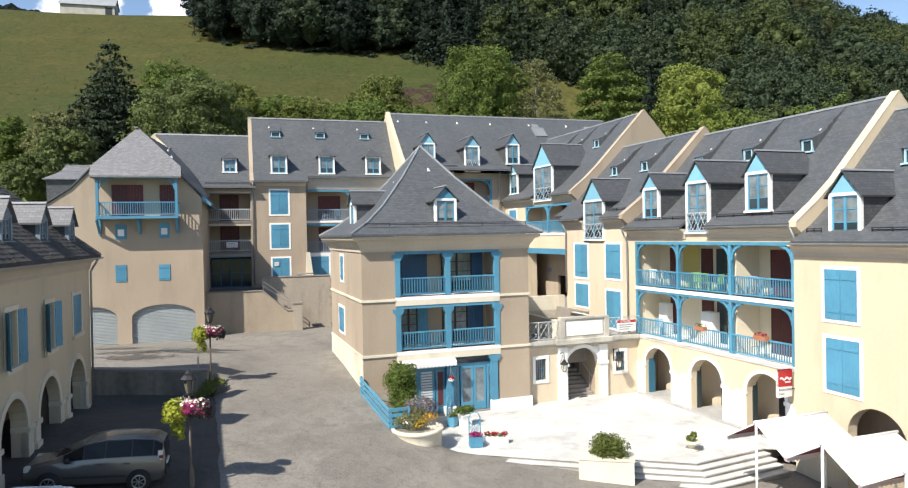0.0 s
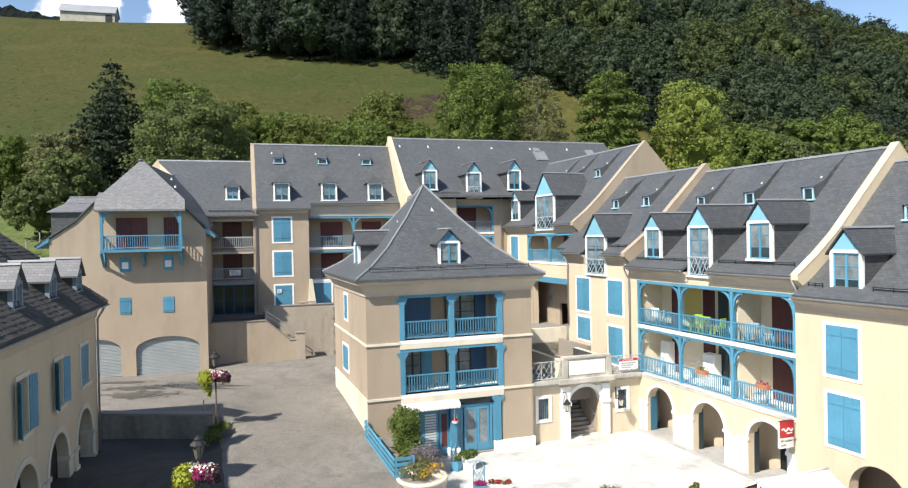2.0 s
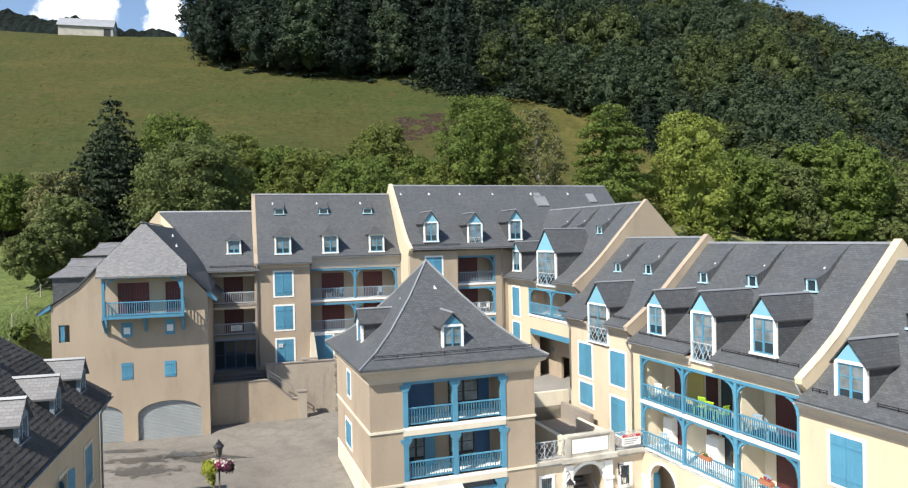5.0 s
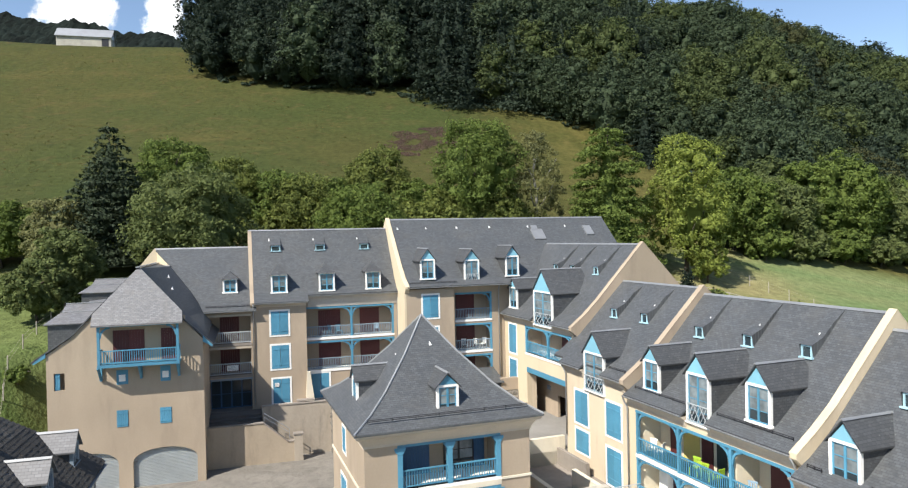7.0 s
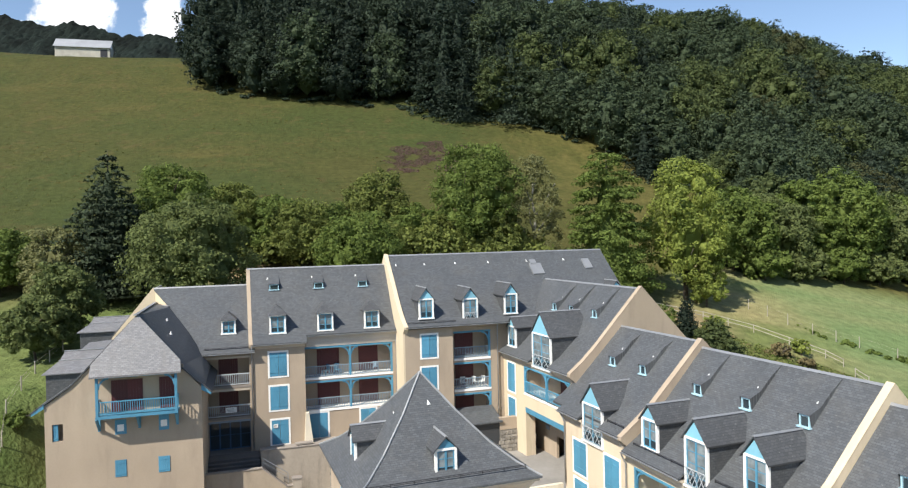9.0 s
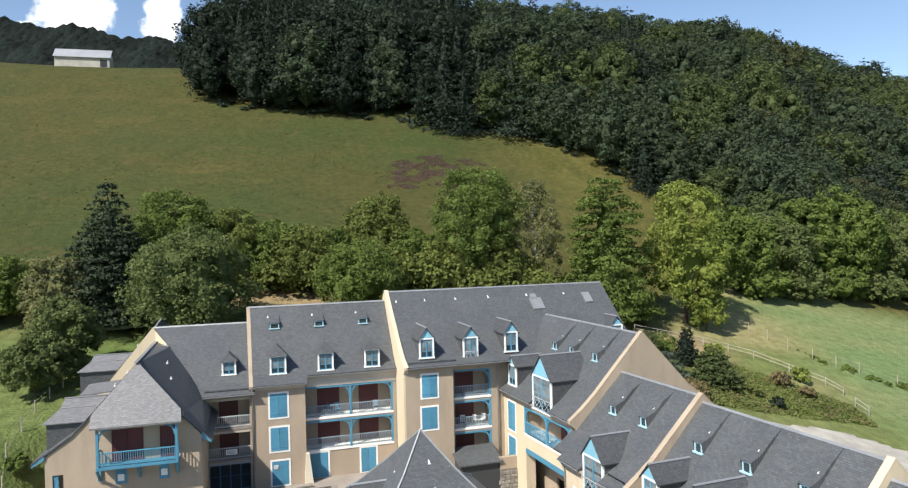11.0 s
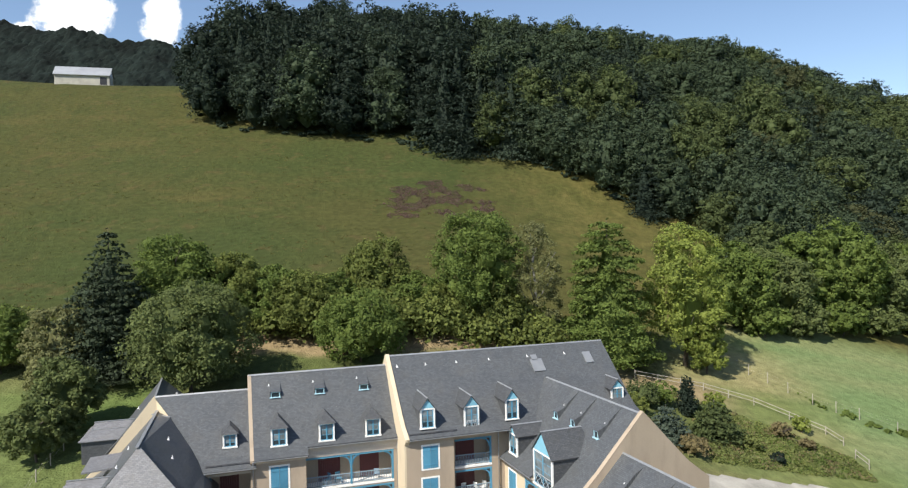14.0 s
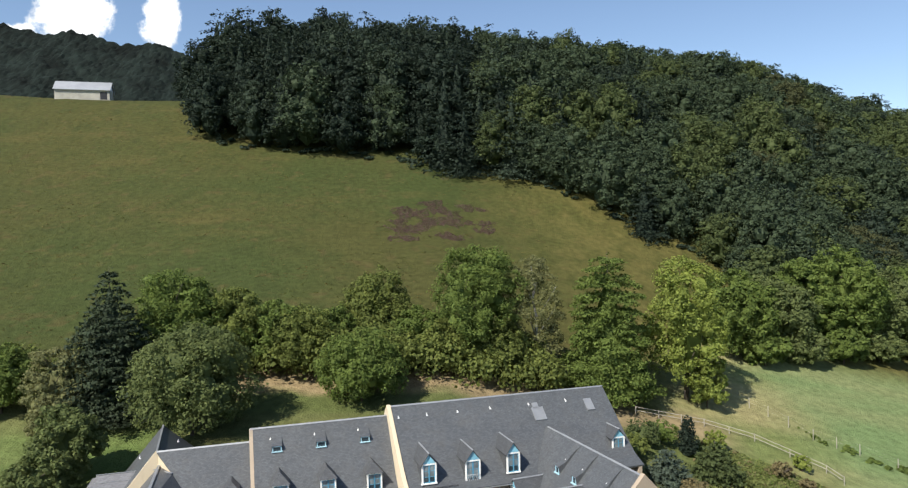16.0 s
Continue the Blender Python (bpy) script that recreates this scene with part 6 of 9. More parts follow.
conifer("blue_spruce", 23.2, 73.6, 12.9, 2.6, "blue", "low blue-grey garden spruce", 74, 9, 0.15, 0.14, 3600, 0.6)
conifer("juniper", 29.6, 76.6, 12.6, 3.0, "moss", "spreading green garden conifer", 75, 10, 0.05, 0.14, 5000, 0.6)
for i, (x, y, top, r, leaf) in enumerate(((22.6, 80.5, 13.8, 2.2, "moss"), (25.2, 82.0, 13.4, 2.0, "green"), (20.6, 77.5, 13.0, 1.8, "olive"), (25.4, 71.2, 9.9, 1.6, "straw"), (32.2, 83.0, 11.9, 1.2, "yellow"), (35.2, 73.2, 7.5, 0.7, "dark"), (33.5, 75.5, 8.6, 1.0, "weed"), (38.5, 79.5, 8.9, 1.1, "straw"), (42.3, 82.0, 8.9, 1.0, "yellow"), (40.8, 78.0, 7.3, 0.9, "straw"), (-33.5, 52.0, 8.9, 0.9, "green"))):
    tree("shrub", x, y, max(top, ground_z(x, y) + r * 1.1), r, leaf, "bushy garden shrub on the bank", 90 + i, 1500, 0.11, 0.0)


# the wood on the hillside, and the bramble bank along its foot
def inside(x, y):
    edge = ((-84, 222), (-77.7, 209), (-70.5, 196), (-56, 188.5), (-34, 188), (-20, 185), (-5, 182), (5, 179.5), (19.5, 178), (33, 170), (45, 162), (53, 158), (60, 155), (61, 140), (52, 124), (66, 129), (92, 140), (130, 158), (200, 190))
    for (a, b), (c, d) in zip(edge, edge[1:]):
        if a <= x <= c:
            if y < b + (d - b) * (x - a) / (c - a) + 0.6:
                return False
    if x < -70:
        return y > 197 + (-70 - x) * 1.6 and x > -86
    if 52 <= x <= 61 and y < 155:
        return y > 124
    return x < 200


def wood():
    """Mixed wood: broad layered firs to the west and along the foot, rounded beeches over the rest."""
    gen = np.random.default_rng(3)
    firs = [whorls(6.2, 20, np.random.default_rng(200 + k), 5200, 0.25, 13, 0.20, 0.0, 0.46 + 0.07 * k, 0.42, 0.55) for k in range(4)]
    beeches = [boughs(5.6, 17, np.random.default_rng(220 + k), 5200, 0.23, 0.0, 24, 11, 1.3, 0.66, 0.25 * (k % 3)) for k in range(6)]
    sets = {"beech": [], "dark": [], "moss": [], "pine": [], "tan": []}

    def plant(px, py):
        edge = not inside(px, py - 8) or not inside(px - 7, py - 3)
        fir = gen.uniform() < (0.45 if px < 18 else (0.3 if px < 60 else 0.08))
        tv = (firs if fir else beeches)[int(gen.integers(0, 4 if fir else 6))]
        s = gen.uniform(0.86, 1.2) * (1.52 - 0.40 * sstep(-30, 70, px) - 0.16 * sstep(70, 150, px))
        if edge:
            s *= gen.uniform(0.6, 0.95)
        else:
            tv = tv.reshape(-1, 3, 3)
            tv = tv[tv[:, 0, 2] > 5.0].reshape(-1, 3)
        a = gen.uniform(0, math.tau)
        w = 0.36 + 0.72 * s
        v = tv * np.array([w * gen.uniform(0.9, 1.12), w * gen.uniform(0.9, 1.12), s * (0.92 if fir else 1.0)])
        ca, sa = math.cos(a), math.sin(a)
        v = np.stack([v[:, 0] * ca - v[:, 1] * sa + px, v[:, 0] * sa + v[:, 1] * ca + py, v[:, 2] + hill_z(px, py) - (2.0 if edge else 0.5)], 1)
        u = gen.uniform()
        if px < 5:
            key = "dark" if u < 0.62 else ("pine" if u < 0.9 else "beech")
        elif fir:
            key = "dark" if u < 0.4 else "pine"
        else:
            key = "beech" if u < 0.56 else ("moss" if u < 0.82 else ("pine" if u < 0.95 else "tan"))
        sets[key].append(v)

    y, row = 120.0, 0
    while y < 262:
        x = -92.0 + 3.9 * (row % 2)
        row += 1
        while x < 190:
            px, py = x + gen.uniform(-2.4, 2.4), y + gen.uniform(-2.2, 2.2)
            x += 7.8
            if not inside(px, py) or abs(px) > py * 0.78 + 12:
                continue
            plant(px, py)
        y += 7.0
    for px, py in ((12.5, 181.5), (17.5, 181.5), (22.0, 180.5), (26.5, 177.5), (31.0, 174.5)):
        plant(px, py)
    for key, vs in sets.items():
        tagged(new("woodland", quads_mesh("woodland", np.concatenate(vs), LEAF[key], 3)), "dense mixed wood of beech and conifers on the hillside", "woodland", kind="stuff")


wood()
gen = np.random.default_rng(5)
cc, qq = [], []
for i in range(170):
    t = i / 169
    a = (-74 + 132 * t, 0)
    for (p, q), (r, s) in zip(((-84, 222), (-77.7, 209), (-70.5, 196), (-56, 188.5), (-34, 188), (-20, 185), (-5, 182), (5, 179.5), (19.5, 178), (33, 170), (45, 162), (53, 158)), ((-77.7, 209), (-70.5, 196), (-56, 188.5), (-34, 188), (-20, 185), (-5, 182), (5, 179.5), (19.5, 178), (33, 170), (45, 162), (53, 158), (60, 155))):
        if p <= a[0] <= r:
            y = q + (s - q) * (a[0] - p) / (r - p) + gen.uniform(-0.4, 3.5)
            if noise.noise(Vector((a[0] * 0.15, 3, 0))) < 0.0:
                continue
            cc.append((a[0], y, hill_z(a[0], y) + 0.3))
            k = gen.uniform(0.4, 1.2)
            qq.append((k, k, k * 0.6))
tagged(new("undergrowth", quads_mesh("undergrowth", leaves(np.array(cc), np.array(qq), 5200, 0.32, gen, -0.1), LEAF["pine"])), "brambles and bracken along the foot of the wood", "undergrowth", kind="stuff")
PASTURE = {k: leaf_mat("tussock_" + k, c, 0.3, 0.3) for k, c in {"weed": (0.078, 0.088, 0.026), "straw": (0.100, 0.082, 0.034)}.items()}
HEATHER = leaf_mat("heather", (0.115, 0.082, 0.080), 0.35)
cc, qq = [], []
for i in range(9000):
    a, r = gen.uniform(0, math.tau), math.sqrt(gen.uniform(0, 1))
    x, y = -3.2 + 14.5 * r * math.cos(a) + 2.0 * r * math.sin(a), 151.5 + 12 * r * math.sin(a) + 2.5 * r * math.cos(a)
    if noise.noise(Vector((x * 0.16, y * 0.22, 7))) + 0.6 * noise.noise(Vector((x * 0.7, y * 0.45, 4))) + gen.uniform(-0.25, 0.25) < r * 0.75 - 0.38 or math.hypot(x + 7.5, (y - 151) * 0.8) < gen.uniform(1.0, 2.4):
        continue
    k = gen.uniform(0.12, 0.34)
    cc.append((x, y, hill_z(x, y) - 0.06))
    qq.append((k * 1.2, k, k * 0.4))
tagged(new("heather", quads_mesh("heather", leaves(np.array(cc), np.array(qq), 24000, 0.11, gen, 0.0), HEATHER)), "patch of purple-brown heather on the meadow", "heather", kind="stuff")
# tussocks that roughen the pasture
for key, n, seed in (("weed", 1500, 1), ("straw", 1500, 3)):
    cc, qq = [], []
    g2 = np.random.default_rng(300 + seed)
    while len(cc) < n:
        x, y = g2.uniform(-120, 22), g2.uniform(100, 215)
        if abs(x) > y * 0.72 or inside(x, y + 1) or noise.noise(Vector((x * 0.05, y * 0.09, seed * 7))) < g2.uniform(-0.2, 0.5):
            continue
        k = g2.uniform(0.12, 0.3)
        cc.append((x, y, hill_z(x, y) - 0.08))
        qq.append((k * 1.5, k, k * 0.45))
    tagged(new("grass_tussocks", quads_mesh("grass_tussocks", leaves(np.array(cc), np.array(qq), n * 5, 0.11, g2, 0.0), PASTURE[key])), "scattered grass tussocks on the pasture", "grass", kind="stuff")

# hedge undergrowth behind the houses
cc, qq = [], []
for i in range(230):
    x = gen.uniform(-58, 14)
    y = 90 + gen.uniform(-3.5, 3.5) - (6 if x < -38 else 0)
    k = gen.uniform(1.0, 2.4)
    cc.append((x, y, ground_z(x, y) + 1.2 + gen.uniform(0, 2.5)))
    qq.append((k, k, k * 1.3))
tagged(new("hedge", quads_mesh("hedge", leaves(np.array(cc), np.array(qq), 42000, 0.26, gen, -0.3), LEAF["olive"])), "tangled hedge undergrowth beneath the trees", "hedge", kind="stuff")
for key, n, seed in (("weed", 3000, 1), ("straw", 300, 2), ("green", 420, 3)):
    cc, qq = [], []
    g2 = np.random.default_rng(320 + seed)
    while len(cc) < n:
        t, u = g2.uniform(0, 1), g2.uniform(0, 1)
        x, y = (29.5 + 16 * t) * (1 - u) + (27 + 19 * t) * u, (85.5 - 5 * t - 3 * t * t) * (1 - u) + (70.5 + 3 * t) * u
        if noise.noise(Vector((x * 0.25, y * 0.25, seed * 5))) < g2.uniform(-0.5, 0.25):
            continue
        k = g2.uniform(0.12, 0.4) * (1.0 if key == "weed" else 1.4)
        cc.append((x, y, ground_z(x, y) - 0.02))
        qq.append((k * 1.2, k, k * 0.7))
    tagged(new("bank_scrub", quads_mesh("bank_scrub", leaves(np.array(cc), np.array(qq), n * 12, 0.11, g2, 0.0), LEAF[key])), "rough grass and weeds on the garden bank", "scrub", kind="stuff")
cc, qq = [], []
for i in range(150):
    t = i / 149
    x, y = 46.5 + 14 * t, 92.2 - 7.5 * t + gen.normal() * 0.5
    k = gen.uniform(0.15, 0.42) * (0.4 + 1.2 * t)
    if noise.noise(Vector((x * 0.5, y * 0.5, 3))) < 0.05:
        continue
    cc.append((x, y, ground_z(x, y) + 0.05))
    qq.append((k, k, k * 0.7))
tagged(new("bramble", quads_mesh("bramble", leaves(np.array(cc), np.array(qq), 2600, 0.13, gen, -0.1), LEAF["green"])), "brambles along the wire fence", "scrub", kind="stuff")

# distant wooded mountain
def far_z(x, y):
    base = 404 - 0.00050 * (x + 754) ** 2 - 0.9 * abs(y - 1130) + 5 * math.sin(x * 0.013) + 4 * math.sin(x * 0.05)
    return base


def far_mountain():
    """A far ridge whose surface is a closed canopy of rounded crowns."""
    xs, ys = np.arange(-1150, -180, 3.2), np.arange(830, 1150, 3.2)
    v = []
    for y in ys:
        for x in xs:
            d = noise.voronoi(Vector((x * 0.075, y * 0.075, 0)))[0]
            k = noise.noise(Vector((x * 0.02, y * 0.02, 2)))
            v.append((x, y, far_z(x, y) - 6 + 7.0 * max(0, 1 - d[0] ** 1.4 * 1.3) * (1 + 0.3 * k) + 1.5 * k + 2.6 * noise.noise(Vector((x * 0.4, y * 0.4, 5)))))
    n = len(xs)
    f = [(j * n + i, j * n + i + 1, (j + 1) * n + i + 1, (j + 1) * n + i) for j in range(len(ys) - 1) for i in range(n - 1)]
    tagged(mesh_np("backdrop_hill", v, f, FAR_CANOPY), "distant wooded mountain behind the pasture", "mountain", kind="structure")


FAR_CANOPY = make_mat("far_canopy", (0.0115, 0.0175, 0.0150), 0.95, 0.4, 0.12, 0.03, 0.0)
FAR_CANOPY.node_tree.nodes["Principled BSDF"].inputs["Specular IOR Level"].default_value = 0.1
far_mountain()

# clouds far behind the mountain
def cloud_mat():
    """Soft cumulus: white vapour that thins out towards ragged edges."""
    m = bpy.data.materials.new("cloud")
    m.use_nodes = True
    nt = m.node_tree
    nt.nodes.remove(nt.nodes["Principled BSDF"])
    tc = nt.nodes.new("ShaderNodeTexCoord")
    uvm = nt.nodes.new("ShaderNodeUVMap")
    sub = nt.nodes.new("ShaderNodeVectorMath")
    sub.operation = "SUBTRACT"
    sub.inputs[1].default_value = (0.5, 0.5, 0)
    nt.links.new(uvm.outputs[0], sub.inputs[0])
    ln = nt.nodes.new("ShaderNodeVectorMath")
    ln.operation = "LENGTH"
    nt.links.new(sub.outputs[0], ln.inputs[0])
    fall = nt.nodes.new("ShaderNodeMapRange")
    fall.inputs[1].default_value, fall.inputs[2].default_value, fall.inputs[3].default_value, fall.inputs[4].default_value = 0.12, 0.5, 0.42, -0.42
    nt.links.new(ln.outputs["Value"], fall.inputs[0])

    def puff(scale, detail):
        n = nt.nodes.new("ShaderNodeTexNoise")
        n.inputs["Scale"].default_value, n.inputs["Detail"].default_value, n.inputs["Roughness"].default_value = scale, detail, 0.6
        nt.links.new(tc.outputs["Object"], n.inputs[0])
        return n.outputs[0]

    ad = nt.nodes.new("ShaderNodeMath")
    nt.links.new(fall.outputs[0], ad.inputs[0])
    nt.links.new(puff(0.0065, 9), ad.inputs[1])
    al = nt.nodes.new("ShaderNodeMapRange")
    al.interpolation_type = "SMOOTHSTEP"
    al.inputs[1].default_value, al.inputs[2].default_value = 0.44, 0.66
    nt.links.new(ad.outputs[0], al.inputs[0])
    shade = nt.nodes.new("ShaderNodeMapRange")
    shade.inputs[1].default_value, shade.inputs[2].default_value, shade.inputs[3].default_value, shade.inputs[4].default_value = 0.35, 0.6, 0.72, 1.0
    nt.links.new(puff(0.011, 7), shade.inputs[0])
    em = nt.nodes.new("ShaderNodeEmission")
    em.inputs[0].default_value = (0.96, 0.98, 1.0, 1)
    nt.links.new(shade.outputs[0], em.inputs[1])
    tr = nt.nodes.new("ShaderNodeBsdfTransparent")
    mx = nt.nodes.new("ShaderNodeMixShader")
    nt.links.new(al.outputs[0], mx.inputs[0])
    nt.links.new(tr.outputs[0], mx.inputs[1])
    nt.links.new(em.outputs[0], mx.inputs[2])
    nt.links.new(mx.outputs[0], nt.nodes["Material Output"].inputs[0])
    return m


CLOUD = cloud_mat()


def cloud(x, z, w, h, y=4200):
    """A far bank of cumulus, a soft sheet that faces the valley."""
    bm = bmesh.new()
    uvl = bm.loops.layers.uv.new("UVMap")
    n = 8
    vs = [[bm.verts.new((x + (i / n - 0.5) * w, y + 60 * math.cos(math.pi * (i / n - 0.5)), z + (j / n - 0.5) * h)) for i in range(n + 1)] for j in range(n + 1)]
    for j in range(n):
        for i in range(n):
            f = bm.faces.new((vs[j][i], vs[j][i + 1], vs[j + 1][i + 1], vs[j + 1][i]))
            for l, (a, b) in zip(f.loops, ((i, j), (i + 1, j), (i + 1, j + 1), (i, j + 1))):
                l[uvl].uv = (a / n, b / n)
    return tagged(part("backdrop_cloud", bm, CLOUD, None, "", True), "bright white cumulus cloud", "cloud", kind="structure")


cloud(-2300, 1480, 800, 640)
cloud(-2760, 1370, 620, 300, 4300)
cloud(-1760, 1450, 420, 620, 4250)


# ---- yard walls and terraces at the back ----
YARD_PLASTER = make_mat("yard_plaster", (0.36, 0.295, 0.22), 0.9, 0.12, 7, 0.4, 0.25, streak=0.5, stain=0.3)
yard = building("yard_wall", BX, BY, BA, "weathered beige retaining wall with sloping top beside the steps", "wall")
bm = bmesh.new()
prism(bm, [(-4.2, -4.9, 1.0), (2.75, -4.9, 1.0), (2.75, -4.9, 3.85), (1.75, -4.9, 3.85), (0.0, -4.9, 5.4), (-4.2, -4.9, 5.4)], (0, 1, 0), 0.3)
bmesh.ops.recalc_face_normals(bm, faces=bm.faces)
part("wall_face", bm, YARD_PLASTER, yard)
bm = bmesh.new()
box(bm, -4.25, 0.02, -4.95, -4.55, 5.4, 5.47)
bar(bm, (0.0, -4.75, 5.44), (1.78, -4.75, 3.88), 0.4, 0.07)
box(bm, 1.72, 2.8, -4.95, -4.55, 3.85, 3.92)
part("coping", bm, CONCRETE, yard)
yard2 = building("upper_yard_wall", BX, BY, BA, "stained grey retaining wall of the upper yard", "wall")
block("wall_face", yard2, PLASTER_GREY, 0.0, 5.15, -3.5, -3.2, 1.0, 6.3)
block("coping", yard2, CONCRETE, -0.05, 5.2, -3.55, -3.15, 6.3, 6.37)
STONE = make_mat("rubble_stone", (0.24, 0.22, 0.19), 0.95, 0.35, 3.2, 1.0, 0.9, rand=0.3)
block("stone_pier", yard2, STONE, 5.16, 5.75, -4.0, -3.1, 1.0, 6.2, "rubble stone pier")
# concrete made darker for the shade that falls on this corner and its steps
SHADED_CONCRETE = make_mat("shaded_concrete", (0.13, 0.12, 0.11), 0.9, 0.2, 5, 0.6, 0.2)
deck = building("upper_yard", BX, BY, BA, "raised paved yard before the courtyard houses", "terrace")
block("paving", deck, CONCRETE, 0.0, 11.6, -3.2, 1.5, 3.0, 5.6)
block("paving", deck, SHADED_CONCRETE, -4.2, -0.02, -1.6, 1.5, 3.0, 5.35)
for i in range(7):
    block("step", deck, SHADED_CONCRETE, -4.15, -0.03, -4.5 + i * 0.42, -1.6, 3.9 + i * 0.18 + (0.0 if i else -0.5), 4.08 + i * 0.18)
bm = bmesh.new()
tube(bm, [(0.1, -4.5, 5.3), (0.1, -4.5, 6.05), (1.9, -4.5, 4.75), (1.9, -4.5, 4.0)], 0.03, 6)
tube(bm, [(0.1, -4.5, 5.75), (1.9, -4.5, 4.45)], 0.02, 6)
part("handrail", bm, METAL, deck, "grey metal handrail beside the steps")
block("newel", deck, PLASTER_GREY, 2.2, 2.85, -5.0, -4.5, 1.0, 4.35)
block("newel_cap", deck, CONCRETE, 2.15, 2.9, -5.05, -4.45, 4.35, 4.45)
bench = building("stone_planter", BX, BY, BA, "small grey stone slab on the yard wall", "slab")
block("slab", bench, CONCRETE, 2.6, 3.9, -3.4, -2.9, 6.45, 6.55)
block("foot", bench, CONCRETE, 2.8, 3.0, -3.35, -2.95, 6.37, 6.45)
shut_window(hb, 4.1, 5.6, 5.65, 7.7, 0.8)
shut_window(hb, 8.4, 9.7, 5.65, 7.7, 0.8)
chim = bmesh.new()
prism(chim, [(3.55, -0.35, 5.6), (4.25, -0.35, 5.6), (3.95, -0.35, 8.1), (3.7, -0.35, 8.1)], (0, 1, 0), 0.4)
bmesh.ops.recalc_face_normals(chim, faces=chim.faces)
part("buttress", chim, CREAM, hb, "pale tapering buttress")
for at, w, h in (((-2.55, -0.02, 8.62), 0.85, 0.42), ((1.12, -0.07, 7.05), 0.34, 0.30)):
    nb = new("notice_board")
    nb.matrix_world = hab.matrix_world @ pose(*at)
    tagged(nb, "small white notice with lines of dark print", "sign")
    bm = bmesh.new()
    box(bm, 0, w, -0.02, 0.0, 0, h)
    part("panel", bm, WHITE, nb)
    bm = bmesh.new()
    for k in range(3):
        box(bm, 0.08 * w, w * (0.92 - 0.1 * k), -0.026, -0.022, h * (0.2 + 0.24 * k), h * (0.3 + 0.24 * k))
    part("text_bars", bm, METAL, nb)
lean = building("lean_to", BX, BY, BA, "small slate-roofed lean-to against the long house", "shed")
block("wall_face", lean, SLATE_DARK, 15.9, 19.4, -3.6, -1.35, 3.0, 6.6)
slopes("roof", lean, SLATE, [[(15.7, -3.9, 6.7), (19.6, -3.9, 6.7), (19.6, -1.32, 7.5), (15.7, -1.32, 7.5)]])
stw = building("stone_wall", BX, BY, BA, "rubble stone retaining wall with rendered top", "wall")
block("stonework", stw, STONE, 19.4, 22.5, -3.7, -3.3, 2.5, 5.9)
def rubble(parent, x0, x1, z0, z1, y, seed):
    """Roughly squared stones laid in uneven courses, each standing a little proud of its joints."""
    g2 = np.random.default_rng(seed)
    kinds = []
    for k in range(6):
        bm = bmesh.new()
        bmesh.ops.create_cube(bm, size=1.0)
        bmesh.ops.bevel(bm, geom=bm.edges[:], offset=0.16, segments=1, affect="EDGES")
        for v in bm.verts:
            v.co += Vector(g2.normal(size=3)) * 0.045
        me = bpy.data.meshes.new("stone")
        bm.to_mesh(me)
        bm.free()
        me.materials.append(STONE)
        kinds.append(me)
    z = z0
    while z < z1 - 0.12:
        h = min(g2.uniform(0.2, 0.36), z1 - z)
        x = x0 - g2.uniform(0, 0.2)
        while x < x1 - 0.1:
            w = g2.uniform(0.22, 0.55)
            o = new("stone", kinds[int(g2.integers(0, 6))])
            o.parent = parent
            o.matrix_local = pose(x + w / 2, y, z + h / 2, 0, float(g2.normal() * 4), 0) @ Matrix.Diagonal((w * 0.98, 0.16, h * 0.98, 1))
            x += w
        z += h


rubble(stw, 19.45, 22.5, 2.6, 5.9, -3.72, 51)
rubble(yard2, 5.2, 5.72, 1.2, 6.2, -4.0, 52)
block("render_band", stw, PLASTER, 19.4, 22.5, -3.72, -3.28, 5.9, 6.9)
COURT_GREY = make_mat("court_concrete", (0.25, 0.24, 0.225), 0.9, 0.15, 3, 0.4, 0.2)
court = building("courtyard", FX, FY, FA, "pale concrete courtyard behind the stair pavilion", "terrace")
block("paving", court, COURT_GREY, -24, -8.0, -7.0, 8.0, 2.0, 4.03)
block("paving", court, CONCRETE, -8.0, -1.0, -6.5, -0.02, 1.8, 3.1)
block("parapet", court, CREAM, -8.3, -8.0, -4.6, -0.05, 3.0, 5.0)
block("parapet", court, CONCRETE, -8.3, -4.2, -0.7, -0.45, 3.1, 4.25)

# ---- stair pavilion between the houses ----
STAINED_CREAM = make_mat("stained_cream", (0.50, 0.47, 0.41), 0.85, 0.2, 6, 0.6, 0.15, stain=0.4)
pv = building("stair_pavilion", -4.6, 33.55, 19.3, "cream stair pavilion with arched doorway and roof terrace", "pavilion")
wall("wall", pv, PLASTER_MID, 9.06, 16.2, -0.5, 3.2, 0.35, 0.4, [(11.46, 13.5, -0.5, 2.85), (9.55, 10.2, 1.25, 2.4), (14.6, 15.2, 1.35, 2.45)])
arch_fill(pv, WHITE, 11.46, 13.5, 1.95, 2.83, 2.86, 0.351, 0.398)
arch_trim(pv, WHITE, 11.46, 13.5, 1.95, 2.83, 0.35, 0.2, 0.05)
for a, b in ((10.92, 11.46), (13.5, 14.0)):
    block("pilaster", pv, WHITE, a, b, 0.2, 0.36, -0.5, 2.95, "white pilaster beside the arch")
    block("impost", pv, WHITE, a - 0.06, b + 0.06, 0.14, 0.37, 1.88, 2.05)
bm = bmesh.new()
